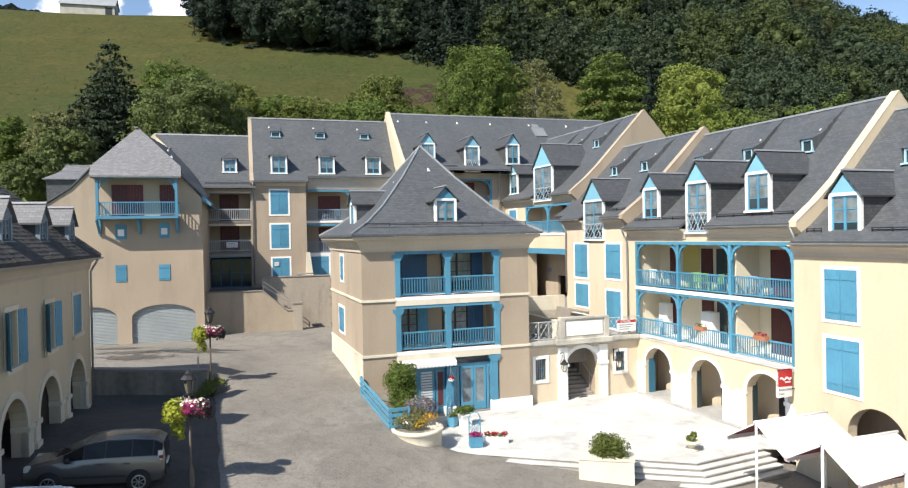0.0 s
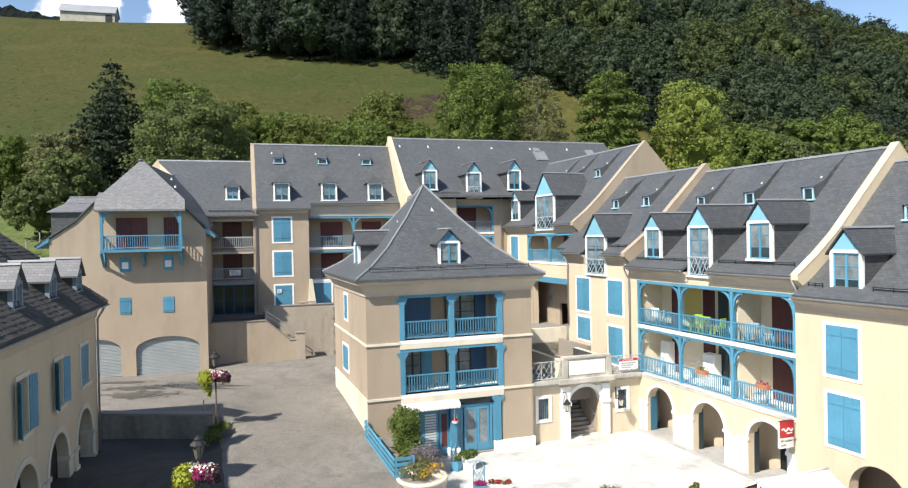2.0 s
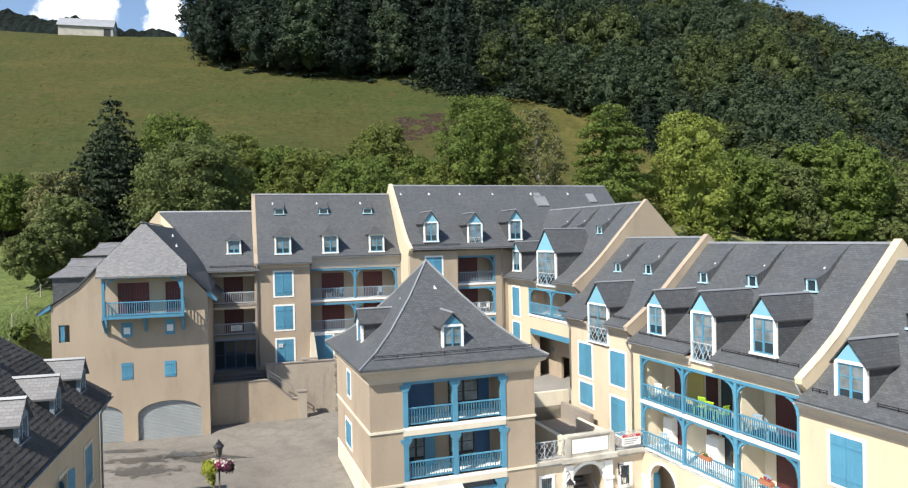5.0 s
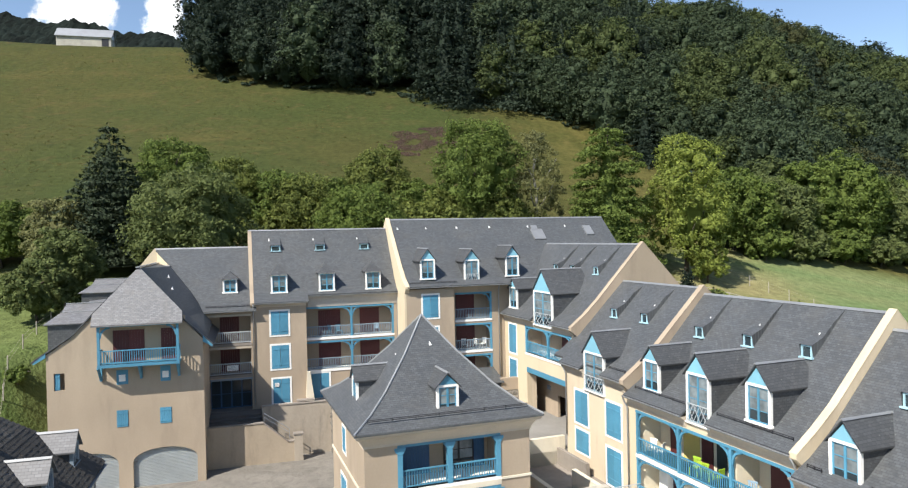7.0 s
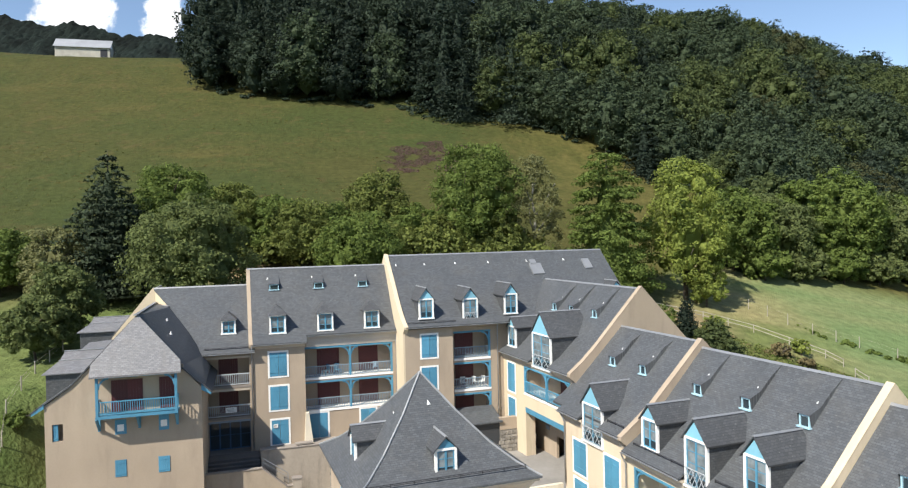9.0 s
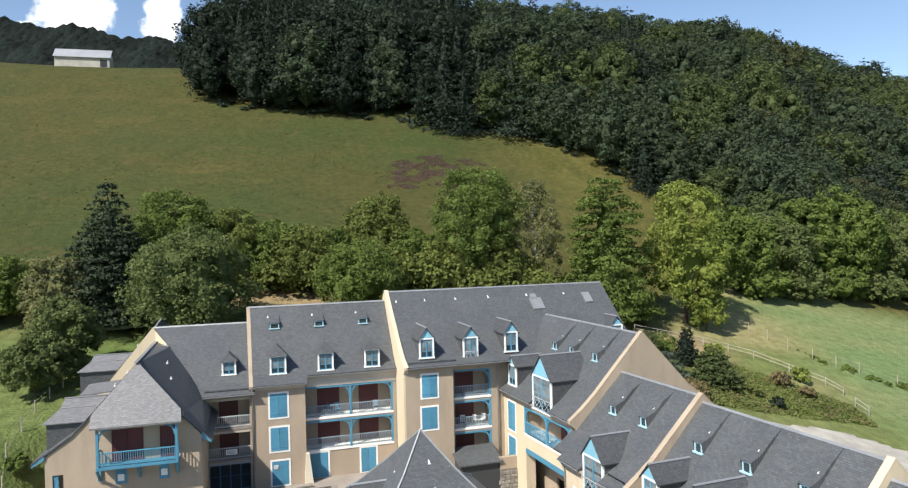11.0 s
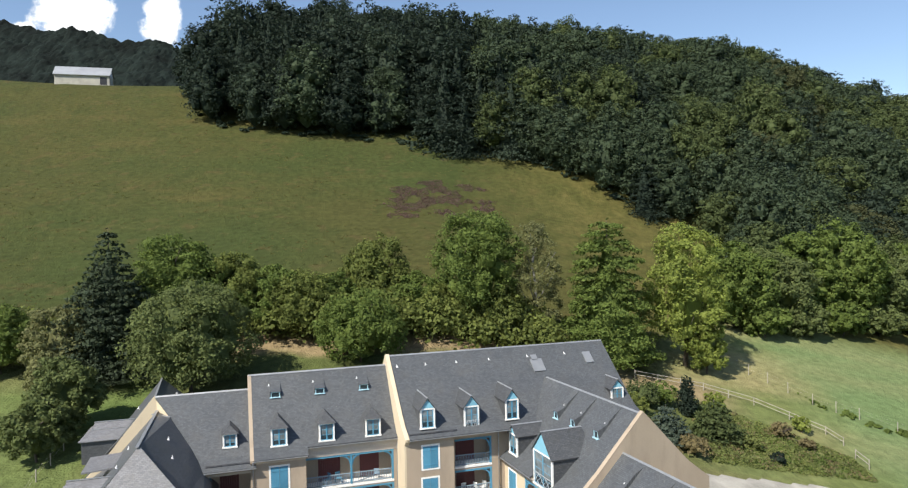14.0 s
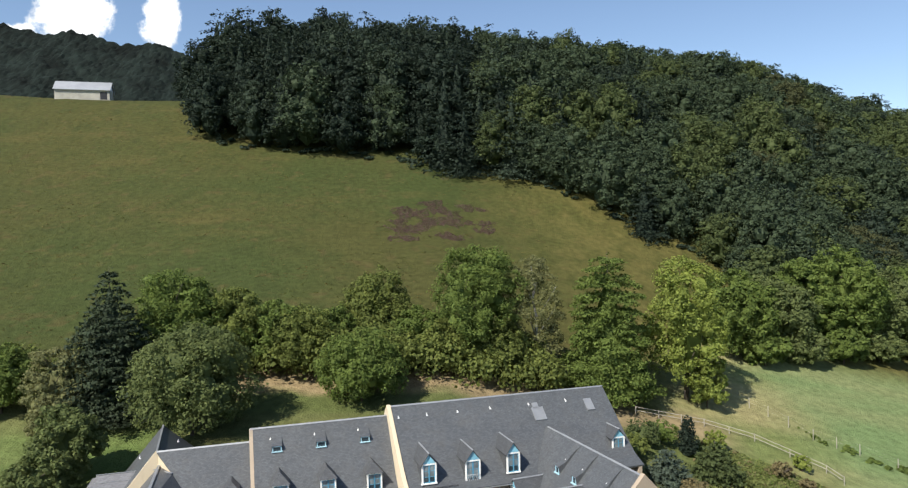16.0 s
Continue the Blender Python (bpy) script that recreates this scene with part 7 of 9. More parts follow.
box(bm, 9.06, 16.3, 0.05, 0.8, 3.2, 3.4)
box(bm, 10.7, 14.2, -0.05, 0.05, 3.15, 3.4)
box(bm, 9.06, 16.3, 0.15, 0.35, 3.05, 3.2)
part("terrace_slab", bm, STAINED_CREAM, pv)
block("terrace_floor", pv, CONCRETE, 9.06, 16.2, 0.8, 6.0, 3.0, 3.3)
bm = bmesh.new()
box(bm, 11.15, 13.95, 0.2, 0.45, 3.4, 4.5)
box(bm, 11.05, 14.05, 0.12, 0.53, 4.5, 4.6)
box(bm, 11.0, 11.3, 0.14, 0.5, 3.4, 4.5)
box(bm, 13.8, 14.1, 0.14, 0.5, 3.4, 4.5)
part("parapet", bm, STAINED_CREAM, pv, "cream panelled parapet")
block("parapet_panel", pv, WHITE, 11.42, 13.68, 0.17, 0.2, 3.58, 4.36, "white panel set in the parapet")
bm = bmesh.new()
box(bm, 11.0, 11.3, 0.5, 5.0, 3.3, 4.4)
box(bm, 13.8, 14.1, 0.5, 4.0, 3.3, 4.4)
part("stair_wall", bm, CREAM, pv)
for i in range(10):
    block("step", pv, CONCRETE, 11.5, 13.45, 0.9 + i * 0.3, 1.2 + i * 0.3 + 0.02, -0.3, 0.17 * (i + 1))
block("stair_side", pv, PLASTER, 13.5, 13.7, 0.75, 4.5, -0.5, 3.0)
block("stair_side", pv, PLASTER, 11.26, 11.46, 0.75, 4.5, -0.5, 3.0)
block("stair_back", pv, PLASTER, 11.26, 13.7, 4.3, 4.5, -0.5, 3.0)
for x0, x1 in ((9.1, 10.98), (14.12, 16.2)):
    bm = bmesh.new()
    y = 0.25
    for z in (3.5, 4.42):
        box(bm, x0, x1, y - 0.02, y + 0.02, z - 0.02, z + 0.02)
    n = 3
    cw = (x1 - x0) / n
    for i in range(n):
        a = x0 + i * cw
        box(bm, a - 0.015, a + 0.015, y - 0.015, y + 0.015, 3.4, 4.45)
        m = a + cw / 2
        for p, q in (((a, 3.5), (a + cw, 4.42)), ((a, 4.42), (a + cw, 3.5)), ((m, 3.5), (a + cw, 3.96)), ((m, 4.42), (a + cw, 3.96)), ((m, 3.5), (a, 3.96)), ((m, 4.42), (a, 3.96))):
            bar(bm, (p[0], y, p[1]), (q[0], y, q[1]), 0.02)
    part("lattice_railing", bm, PALE_GREY, pv, "pale wrought-iron lattice railing")
for x0, x1, z0, z1 in ((9.55, 10.2, 1.25, 2.4), (14.6, 15.2, 1.35, 2.45)):
    bm = bmesh.new()
    surround(bm, x0, x1, z0, z1, 0.35, 0.17, 0.04, 0.02, False)
    w_ = part("window", bm, WHITE, pv, "small barred window with white surround")
    casement(w_, x0, x1, z0, z1, 0.5, rows=2, leaves=1)
    bm = bmesh.new()
    for k in range(5):
        x = x0 + (k + 0.5) * (x1 - x0) / 5
        box(bm, x - 0.012, x + 0.012, 0.38, 0.404, z0, z1)
    part("bars", bm, IRON, w_)
bm = bmesh.new()
box(bm, 14.62, 15.85, 0.16, 0.19, 3.62, 4.25)
poster = tagged(part("notice_board", bm, WHITE), "white notice with red heading on the railing", "sign")
poster.matrix_world = pv.matrix_world.copy()
RED = make_mat("red_paint", (0.45, 0.03, 0.035), 0.5, 0.1, 6, 1, 0.03)
bm = bmesh.new()
box(bm, 14.62, 15.85, 0.152, 0.158, 4.1, 4.25)
part("red_heading", bm, RED, poster)
bm = bmesh.new()
for k in range(3):
    box(bm, 14.75, 15.7 - 0.15 * k, 0.152, 0.158, 3.95 - k * 0.12, 4.0 - k * 0.12)
part("text_bars", bm, METAL, poster)
cu = bpy.data.curves.new("lettering", "FONT")
cu.body, cu.size, cu.extrude = "A VENDRE", 0.15, 0.003
tmp = bpy.data.objects.new("lettering", cu)
me_ = bpy.data.meshes.new_from_object(tmp)
bpy.data.objects.remove(tmp)
me_.materials.append(WHITE)
o_ = new("lettering", me_)
o_.parent = poster
o_.matrix_local = Matrix.Translation((14.82, 0.148, 4.12)) @ Matrix.Rotation(math.pi / 2, 4, "X")

GLOW_GLASS = make_mat("lantern_glass", (0.62, 0.58, 0.48), 0.15, 0.08, 5, 1, 0)


def lantern_head(parent, at, s=1.0, glass=None):
    x, y, z = at
    bm = bmesh.new()
    lathe(bm, [(0.07 * s, 0), (0.10 * s, 0.03 * s), (0.10 * s, 0.05 * s)], 8, at)
    for k in range(4):
        a = math.pi / 4 + k * math.pi / 2
        bar(bm, (x + 0.10 * s * math.cos(a), y + 0.10 * s * math.sin(a), z + 0.05 * s), (x + 0.19 * s * math.cos(a), y + 0.19 * s * math.sin(a), z + 0.42 * s), 0.022 * s)
    lathe(bm, [(0.23 * s, 0.42 * s), (0.24 * s, 0.45 * s), (0.14 * s, 0.55 * s), (0.11 * s, 0.56 * s), (0.11 * s, 0.61 * s), (0.05 * s, 0.66 * s), (0.02 * s, 0.74 * s)], 8, at)
    h = part("lantern", bm, IRON, parent)
    bm = bmesh.new()
    lathe(bm, [(0.09 * s, 0.05 * s), (0.165 * s, 0.41 * s)], 4, at)
    part("glass", bm, glass or GLOW_GLASS, h)
    return h


def wall_lantern(x, z):
    ob = new("wall_lantern")
    ob.matrix_world = pv.matrix_world @ pose(x, 0.2, z)
    tagged(ob, "black wrought-iron wall lantern on a scrolled bracket", "lantern", "lanterns beside the arch")
    bm = bmesh.new()
    bar(bm, (0, 0.1, 0.3), (0, 0.1, 1.0), 0.05)
    tube(bm, [(0, 0.08, 0.9), (0, -0.25, 1.05), (0, -0.45, 0.95), (0, -0.45, 0.75)], 0.02, 6)
    tube(bm, [(0, 0.08, 0.4), (0, -0.15, 0.6), (0, -0.25, 0.9)], 0.015, 6)
    part("bracket", bm, IRON, ob)
    lantern_head(ob, (0, -0.45, 0.0), 1.0)


bm = bmesh.new()
tube(bm, [(13.4, 0.9, 1.05), (13.4, 3.6, 2.6)], 0.02, 6)
for k in range(3):
    bar(bm, (13.4, 1.2 + k * 1.1, 0.3 + k * 0.6), (13.4, 1.2 + k * 1.1, 1.2 + k * 0.62), 0.025)
part("handrail", bm, PALE_GREY, pv, "pale metal stair rail")
wall_lantern(11.0, 1.7)
wall_lantern(14.45, 1.65)

# ---- shop under the pavilion house ----
shop = new("shop")
shop.matrix_world = hz.matrix_world.copy()
tagged(shop, "blue glazed shop front with double doors and slatted panels", "shop")
SLATTED = make_mat("slatted_blind", (0.60, 0.62, 0.62), 0.6, 0.08, 4, 1, 0.05)
block("back_wall", shop, PLASTER, 1.9, 7.25, 3.2, 3.35, -0.4, 2.95)
block("floor_slab", shop, CONCRETE, 1.9, 7.25, 0.0, 3.2, -0.4, 0.05)
block("ceiling_board", shop, WHITE, 1.9, 7.25, 0.4, 3.2, 2.952, 3.05)
def glazed_door(a, b, z1, panel=0.42, glass=None):
    """One blue glazed door leaf with a solid foot panel."""
    bm = bmesh.new()
    box(bm, a + 0.01, a + 0.13, 0.22, 0.29, 0.08, z1)
    box(bm, b - 0.13, b - 0.01, 0.22, 0.29, 0.08, z1)
    box(bm, a + 0.13, b - 0.13, 0.22, 0.29, z1 - 0.13, z1)
    box(bm, a + 0.13, b - 0.13, 0.22, 0.29, 0.08, 0.08 + panel)
    d = part("shop_door", bm, BLUE, shop, "blue glazed shop door")
    bm = bmesh.new()
    box(bm, a + 0.12, b - 0.12, 0.25, 0.262, 0.06 + panel, z1 - 0.12)
    # the pane's pale grey stands in for reflections on the shop glass
    part("pane", bm, glass or CURTAIN_SHEEN_PANE, d)
    return d


for a, b in ((2.0, 2.88), (2.88, 3.75), (3.78, 4.33), (5.15, 5.88), (5.88, 6.6)):
    glazed_door(a, b, 2.4)
glazed_door(4.75, 5.1, 2.4, 0.1)
glazed_door(6.62, 7.0, 2.4, 0.1)
for a, b in ((2.12, 2.8), (2.95, 3.65)):
    bm = bmesh.new()
    for k in range(13):
        box(bm, a, b, 0.225, 0.245, 0.5 + k * 0.14, 0.59 + k * 0.14)
    part("slatted_panel", bm, SLATTED, shop, "white slatted panel in the door")
bm = bmesh.new()
box(bm, 3.9, 4.2, 0.22, 0.245, 0.4, 2.2)
part("red_curtain", bm, RED_WOOD, shop, "red curtain behind the glass")
bm = bmesh.new()
box(bm, 1.95, 7.22, 0.22, 0.32, 2.42, 2.56)
box(bm, 1.95, 7.22, 0.24, 0.30, 2.88, 2.95)
part("transom", bm, BLUE, shop)
bm = bmesh.new()
box(bm, 1.95, 7.2, 0.265, 0.275, 2.57, 2.88)
part("fanlight", bm, GLASS, shop)
post(shop, 4.5, 0.1, 0.4, 2.93, 0.34, None, (), True)
post(shop, 7.0, 0.1, 0.5, 2.93, 0.34, None, (), True)
block("plinth", shop, WHITE, 4.2, 4.8, -0.15, 0.3, -0.4, 0.42)
block("plinth", shop, WHITE, 6.75, 9.15, -0.08, 0.05, -0.4, 0.55)
aw = new("shop_awning")
aw.matrix_world = hz.matrix_world.copy()
tagged(aw, "white canvas awning with scalloped edge over the shop", "awning")
bm = bmesh.new()
prism(bm, [(1.65, -0.05, 2.98), (1.65, -0.42, 2.84), (1.65, -0.42, 2.80), (1.65, -0.05, 2.94)], (1, 0, 0), 3.1)
bmesh.ops.recalc_face_normals(bm, faces=bm.faces)
part("canvas", bm, WHITE, aw)
bm = bmesh.new()
for k in range(16):
    x = 1.65 + k * 3.1 / 16
    w = 3.1 / 16
    prism(bm, [(x, -0.43, 2.82), (x + w, -0.43, 2.82), (x + w, -0.43, 2.66), (x + w * 0.75, -0.43, 2.61), (x + w * 0.25, -0.43, 2.61), (x, -0.43, 2.66)], (0, 1, 0), 0.012)
bmesh.ops.recalc_face_normals(bm, faces=bm.faces)
part("valance", bm, WHITE, aw)
# glazing at the back of the loggias
for z, rows in ((3.45, ((2.35, 3.35), (4.75, 6.2))), (6.2, ((4.75, 6.5),))):
    for a, b in rows:
        casement(hz, a, b, z + 0.05, z + 2.15, 1.80, mat=IRON, leaves=2, rows=4)


def side_window(parent, y0, y1, z0, z1):
    """A shuttered window in the left-hand wall of the pavilion house."""
    win = shut_window(parent, -y1, -y0, z0, z1, 0.0)
    win.matrix_local = pose(0, 0, 0, 0, 0, -90)
    return win


side_window(hz, 4.95, 5.85, 6.85, 8.2)
side_window(hz, 4.95, 6.6, 3.9, 5.25)
block("plinth", hz, CREAM, -0.04, 0.0, 0.0, ZD, -1.0, 3.2)

STEP_PALE = make_mat("worn_pale_stone", (0.38, 0.37, 0.35), 0.8, 0.2, 4, 0.6, 0.2)
# ---- arcades, doors and boxes under the balcony house ----
for a, b in ARCH:
    block("impost", hf, WHITE, a - 0.62 if a > 2 else a - 0.9, a + 0.03, -0.08, 0.05, 1.66, 1.82)
    block("impost", hf, WHITE, b - 0.03, b + 0.4, -0.08, 0.05, 1.66, 1.82)
    arch_trim(hf, WHITE, a, b, 1.78, 2.82, 0.0, 0.16, 0.03)
for a, b in ((-0.1, 1.0), (3.25, 4.85), (7.1, 8.65), (10.9, 11.7)):
    block("pier_facing", hf, WHITE, a + 0.02, b - 0.02, -0.03, 0.52, -0.6, 1.66, "white painted pier")
for a, b, m_ in ((1.2, 2.2, BLUE), (5.0, 5.6, IRON), (6.3, 7.0, BLUE), (8.8, 9.5, IRON), (10.2, 10.9, BLUE)):
    door_panel(hf, a, b, 0.0, 2.2, 1.89, m_, "door_leaf")
for (a, b), m_, d_ in zip(ARCH, (DULL_TEAL, DARK_TEAL, DARK_TEAL), (0.3, 0.15, 0.15)):
    block("folded_door", hf, m_, a + 0.004, a + 0.05, 0.5 - d_, 0.62, 0.06, 2.3, "open door leaf folded against the pier")
    block("threshold", hf, STEP_PALE, a - 0.05, b + 0.05, -0.02, 1.88, -0.3, 0.13, "worn grey stone floor under the arch")
for a, b in ((2.4, 3.1), (5.8, 6.3), (9.6, 10.1)):
    block("counter_box", hf, PLASTER_PALE, a, b, 1.55, 1.89, -0.1, 0.75, "low rendered meter box")
block("arcade_step", hf, STEP_PALE, 0.4, 11.7, -0.2, -0.03, -0.3, 0.12, "worn stone step along the arcade")
block("band", hf, WHITE, -0.2, 11.7, -0.05, 0.0, 3.2, 3.36)
pipe(hf, [(-0.45, -0.42, 9.35), (-0.45, -0.4, 9.2), (-0.45, -0.12, 8.7), (-0.45, -0.1, 3.4)])
pipe(hf, [(11.62, -0.42, 9.35), (11.62, -0.1, 8.8), (11.62, -0.1, 0.0)])
pipe(he, [(-7.65, -0.42, 10.05), (-7.65, -0.1, 9.4), (-7.65, -0.1, 5.2)])
pipe(hb, [(-0.45, -0.35, 13.8), (-0.45, -0.1, 13.4), (-0.45, -0.1, 5.6)])
pipe(hb, [(11.6, 0.55, 13.9), (11.6, 0.7, 13.5), (11.6, 0.7, 5.6)])
pipe(hc, [(15.95, -1.7, 14.7), (15.95, -1.45, 14.3), (15.95, -1.45, 7.5)])
pipe(hc, [(20.2, -1.7, 14.7), (20.2, -1.45, 14.3), (20.2, -1.45, 5.0)])
for h_, x0, x1, y, z in ((hg, 12.0, 24, -0.85, 8.68), (hb, -0.5, 3.9, -0.4, 13.88), (hb, 3.96, 11.7, 0.38, 14.28), (hab, -4.2, -0.2, -0.45, 13.38), (hc, 11.95, 21.0, -2.5, 14.78)):
    gutter(h_, x0, x1, y, z)
for h_, x0, x1, y, zz in ((hf, 0.0, 4.5, 0.15, zf), (hf, 6.7, 11.3, 0.15, zf), (he, -2.7, -1.0, 0.15, ze), (hg, 15.2, 16.8, -0.2, zg), (hg, 12.3, 13.0, -0.2, zg), (hab, -4.0, -0.5, 0.0, interp(prof_ab)), (hc, 12.1, 16.2, -2.0, interp(prof_c))):
    snow_bar(h_, x0, x1, y, zz(y))
for x in (12.5, 15.2, 18.2, 21.5, 25.5, 29.5):
    vent(hc, x, 4.0, interp(prof_c)(4.0))


def rooflight(parent, x, y, zz, w=0.8, l=1.1):
    bm = bmesh.new()
    a, b = zz(y), zz(y + l)
    prism(bm, [(x, y, a), (x + w, y, a), (x + w, y + l, b), (x, y + l, b)], (0, -0.6, 0.8), 0.12)
    bmesh.ops.recalc_face_normals(bm, faces=bm.faces)
    r = part("rooflight", bm, METAL, parent, "metal-framed rooflight")
    bm = bmesh.new()
    prism(bm, [(x + 0.08, y + 0.08, a + 0.19), (x + w - 0.08, y + 0.08, a + 0.19), (x + w - 0.08, y + l - 0.08, b + 0.03), (x + 0.08, y + l - 0.08, b + 0.03)], (0, -0.6, 0.8), 0.02)
    bmesh.ops.recalc_face_normals(bm, faces=bm.faces)
    part("pane", bm, CURTAIN_SHEEN_PANE, r)


zc = interp(prof_c)
rooflight(hc, 25.6, 2.6, zc, 1.2, 1.1)
rooflight(hc, 25.8, 3.6, zc, 0.6, 0.5)
rooflight(hc, 31.4, 3.0, zc, 0.8, 1.0)

DARK_DOOR = make_mat("dark_brown_door", (0.022, 0.015, 0.013), 0.6, 0.2, 6, 1, 0.1)
# ---- the old house: arches, windows and stone slates ----
for a, b in LARCH:
    arch_trim(hl, CREAM, a, b, 3.0, 4.25, 0.0, 0.24, 0.04)
    block("pier_face", hl, CREAM, a - 0.5, a, -0.04, 0.2, 0.0, 3.0)
    block("pier_face", hl, CREAM, b, b + 0.5, -0.04, 0.2, 0.0, 3.0)
    block("impost", hl, CREAM, a - 0.55, a + 0.05, -0.1, 0.1, 2.86, 3.02)
    block("impost", hl, CREAM, b - 0.05, b + 0.55, -0.1, 0.1, 2.86, 3.02)
    block("plinth", hl, CREAM, a - 0.56, a + 0.02, -0.1, 0.1, 0.0, 2.25)
    block("plinth", hl, CREAM, b - 0.02, b + 0.56, -0.1, 0.5, 0.0, 1.9 if a > 12 else 1.6)
    block("impost", hl, CREAM, b - 0.05, b, 0.1, 0.5, 2.86, 3.02)
    if a > 12:
        door_panel(hl, a + 0.06, a + 1.3, 1.2, 3.6, 0.34, BLUE, "door_leaf")
    elif a > 8:
        door_panel(hl, a + 0.06, b - 0.06, 1.2, 4.22, 0.44, DARK_DOOR, "door_leaf")
for i, (a, b, z0, z1) in enumerate(LWIN):
    bm = bmesh.new()
    surround(bm, a, b, z0, z1, 0.0, 0.17, 0.04, 0.02)
    w_ = part("window", bm, CREAM, hl, "window with pale surround and blue shutters")
    if i == 0:
        shutter_leaf(w_, a, (a + b) / 2, z0, z1, 0.02, BLUE)
        shutter_leaf(w_, (a + b) / 2, b, z0, z1, 0.02, BLUE)
        continue
    block("blind", w_, BLIND, a, b, 0.12, 0.16, z0, z1, "closed grey blind")
    hw = (b - a) / 2
    for p, q, s_ in ((a - hw - 0.06, a - 0.06, 1), (b + 0.06, b + hw + 0.06, -1)):
        hx = q if s_ > 0 else p
        leaf_ = shutter_leaf(w_, p, q, z0, z1, -0.03, BLUE)
        leaf_.matrix_local = Matrix.Translation((hx, -0.05, 0)) @ Matrix.Rotation(radians(30 if s_ > 0 else -15), 4, "Z") @ Matrix.Translation((-hx, 0.05, 0)) @ leaf_.matrix_local
cornice(hl, 0, 16.0, 0.0, 8.0, 8.52, 0.4)
gutter(hl, -0.3, 16.4, -0.5, 8.55)
pipe(hl, [(15.85, -0.45, 8.5), (15.85, -0.35, 8.3), (15.85, -0.12, 7.9), (15.85, -0.1, 1.5)])
tail = bmesh.new()
box(tail, -0.14, 0.14, -0.4, 0.4, 0.30, 0.62)
lp = part("roof_window", tail, BLUE, hl, "small blue roof window box")
lp.location = (10.2, 2.6, 11.45)


def stone_slates():
    gen = np.random.default_rng(21)
    base = bmesh.new()
    box(base, -0.142, 0.142, 0.0, 0.34, 0.0, 0.022)
    me = bpy.data.meshes.new("stone_slate")
    base.to_mesh(me)
    base.free()
    me.materials.append(STONE_SLATE)
    sl = math.atan2(13.4 - 8.65, LR + LE)
    rest = bmesh.new()
    rows = int(math.hypot(13.4 - 8.65, LR + LE) / 0.21)
    n = 0
    for r in range(rows):
        d = r * 0.21
        y, z = -LE - 0.04 + d * math.cos(sl), 8.67 + d * math.sin(sl)
        x1 = 16 + LE - (y + LE) * (16 + LE - 11.6) / (LR + LE)
        x = -0.3 + (0.14 if r % 2 else 0)
        while x < x1 - 0.15:
            m = Matrix.Translation((x, y, z)) @ Matrix.Rotation(sl - 0.05 + gen.normal() * 0.006, 4, "X") @ Matrix.Rotation(gen.normal() * 0.015, 4, "Z") @ Matrix.Diagonal((gen.uniform(0.9, 1.0), gen.uniform(0.97, 1.03), gen.uniform(0.8, 1.3), 1))
            if x > 10.5 and r < 17 and n < 300:
                o = new("slate", me)
                o.parent = hl
                o.matrix_local = m
                n += 1
            else:
                box(rest, -0.142, 0.142, 0.0, 0.34, 0.0, 0.022, m)
            x += 0.29
    o = part("slate_field", rest, STONE_SLATE, hl, "rows of mossy stone slates")
    o["kind"] = "stuff"


STONE_SLATE = make_mat("stone_slate", (0.070, 0.064, 0.057), 0.85, 0.3, 4, 1.2, 0.5, rand=0.2)
stone_slates()


# ---- terrace, steps and planters ----
# greyer than the paving, to put shading into the risers below the treads
STEP_GREY = make_mat("riser_shade_grey", (0.36, 0.34, 0.31), 0.9, 0.25, 6, 0.6, 0.2)
EDGE = [(-0.65, 29.2), (2.14, 28.35), (4.9, 27.6), (7.0, 27.75), (9.56, 27.08), (13.0, 28.75)]
bm = bmesh.new()
prism(bm, [(x, y, 0.0) for x, y in EDGE] + [(14.6, 28.4, 0.0), (14.8, 30.5, 0.0), (11.0, 41, 0.0), (3.5, 37.4, 0.0), (-3.2, 34.8, 0.0)], (0, 0, -1), 0.055)
bmesh.ops.recalc_face_normals(bm, faces=bm.faces)
terrace = tagged(part("terrace", bm, PAVING), "bright white concrete terrace with steps to the road", "pavement", kind="structure")


def inset(d):
    """The line of the terrace's edge, moved outwards by d."""
    out = []
    for i, (x, y) in enumerate(EDGE):
        a, b = EDGE[max(0, i - 1)], EDGE[min(len(EDGE) - 1, i + 1)]
        n = Vector((b[1] - a[1], a[0] - b[0], 0)).normalized()
        out.append(Vector((x, y, 0)) + n * d)
    return out


bm = bmesh.new()
prism(bm, [p + Vector((0, 0, -0.055)) for p in inset(-0.05)] + [Vector((14.5, 30.4, -0.055)), Vector((11.0, 40, -0.055)), Vector((-3, 34.6, -0.055))], (0, 0, -1), 1.5)
bmesh.ops.recalc_face_normals(bm, faces=bm.faces)
part("terrace_base", bm, STEP_GREY, terrace)
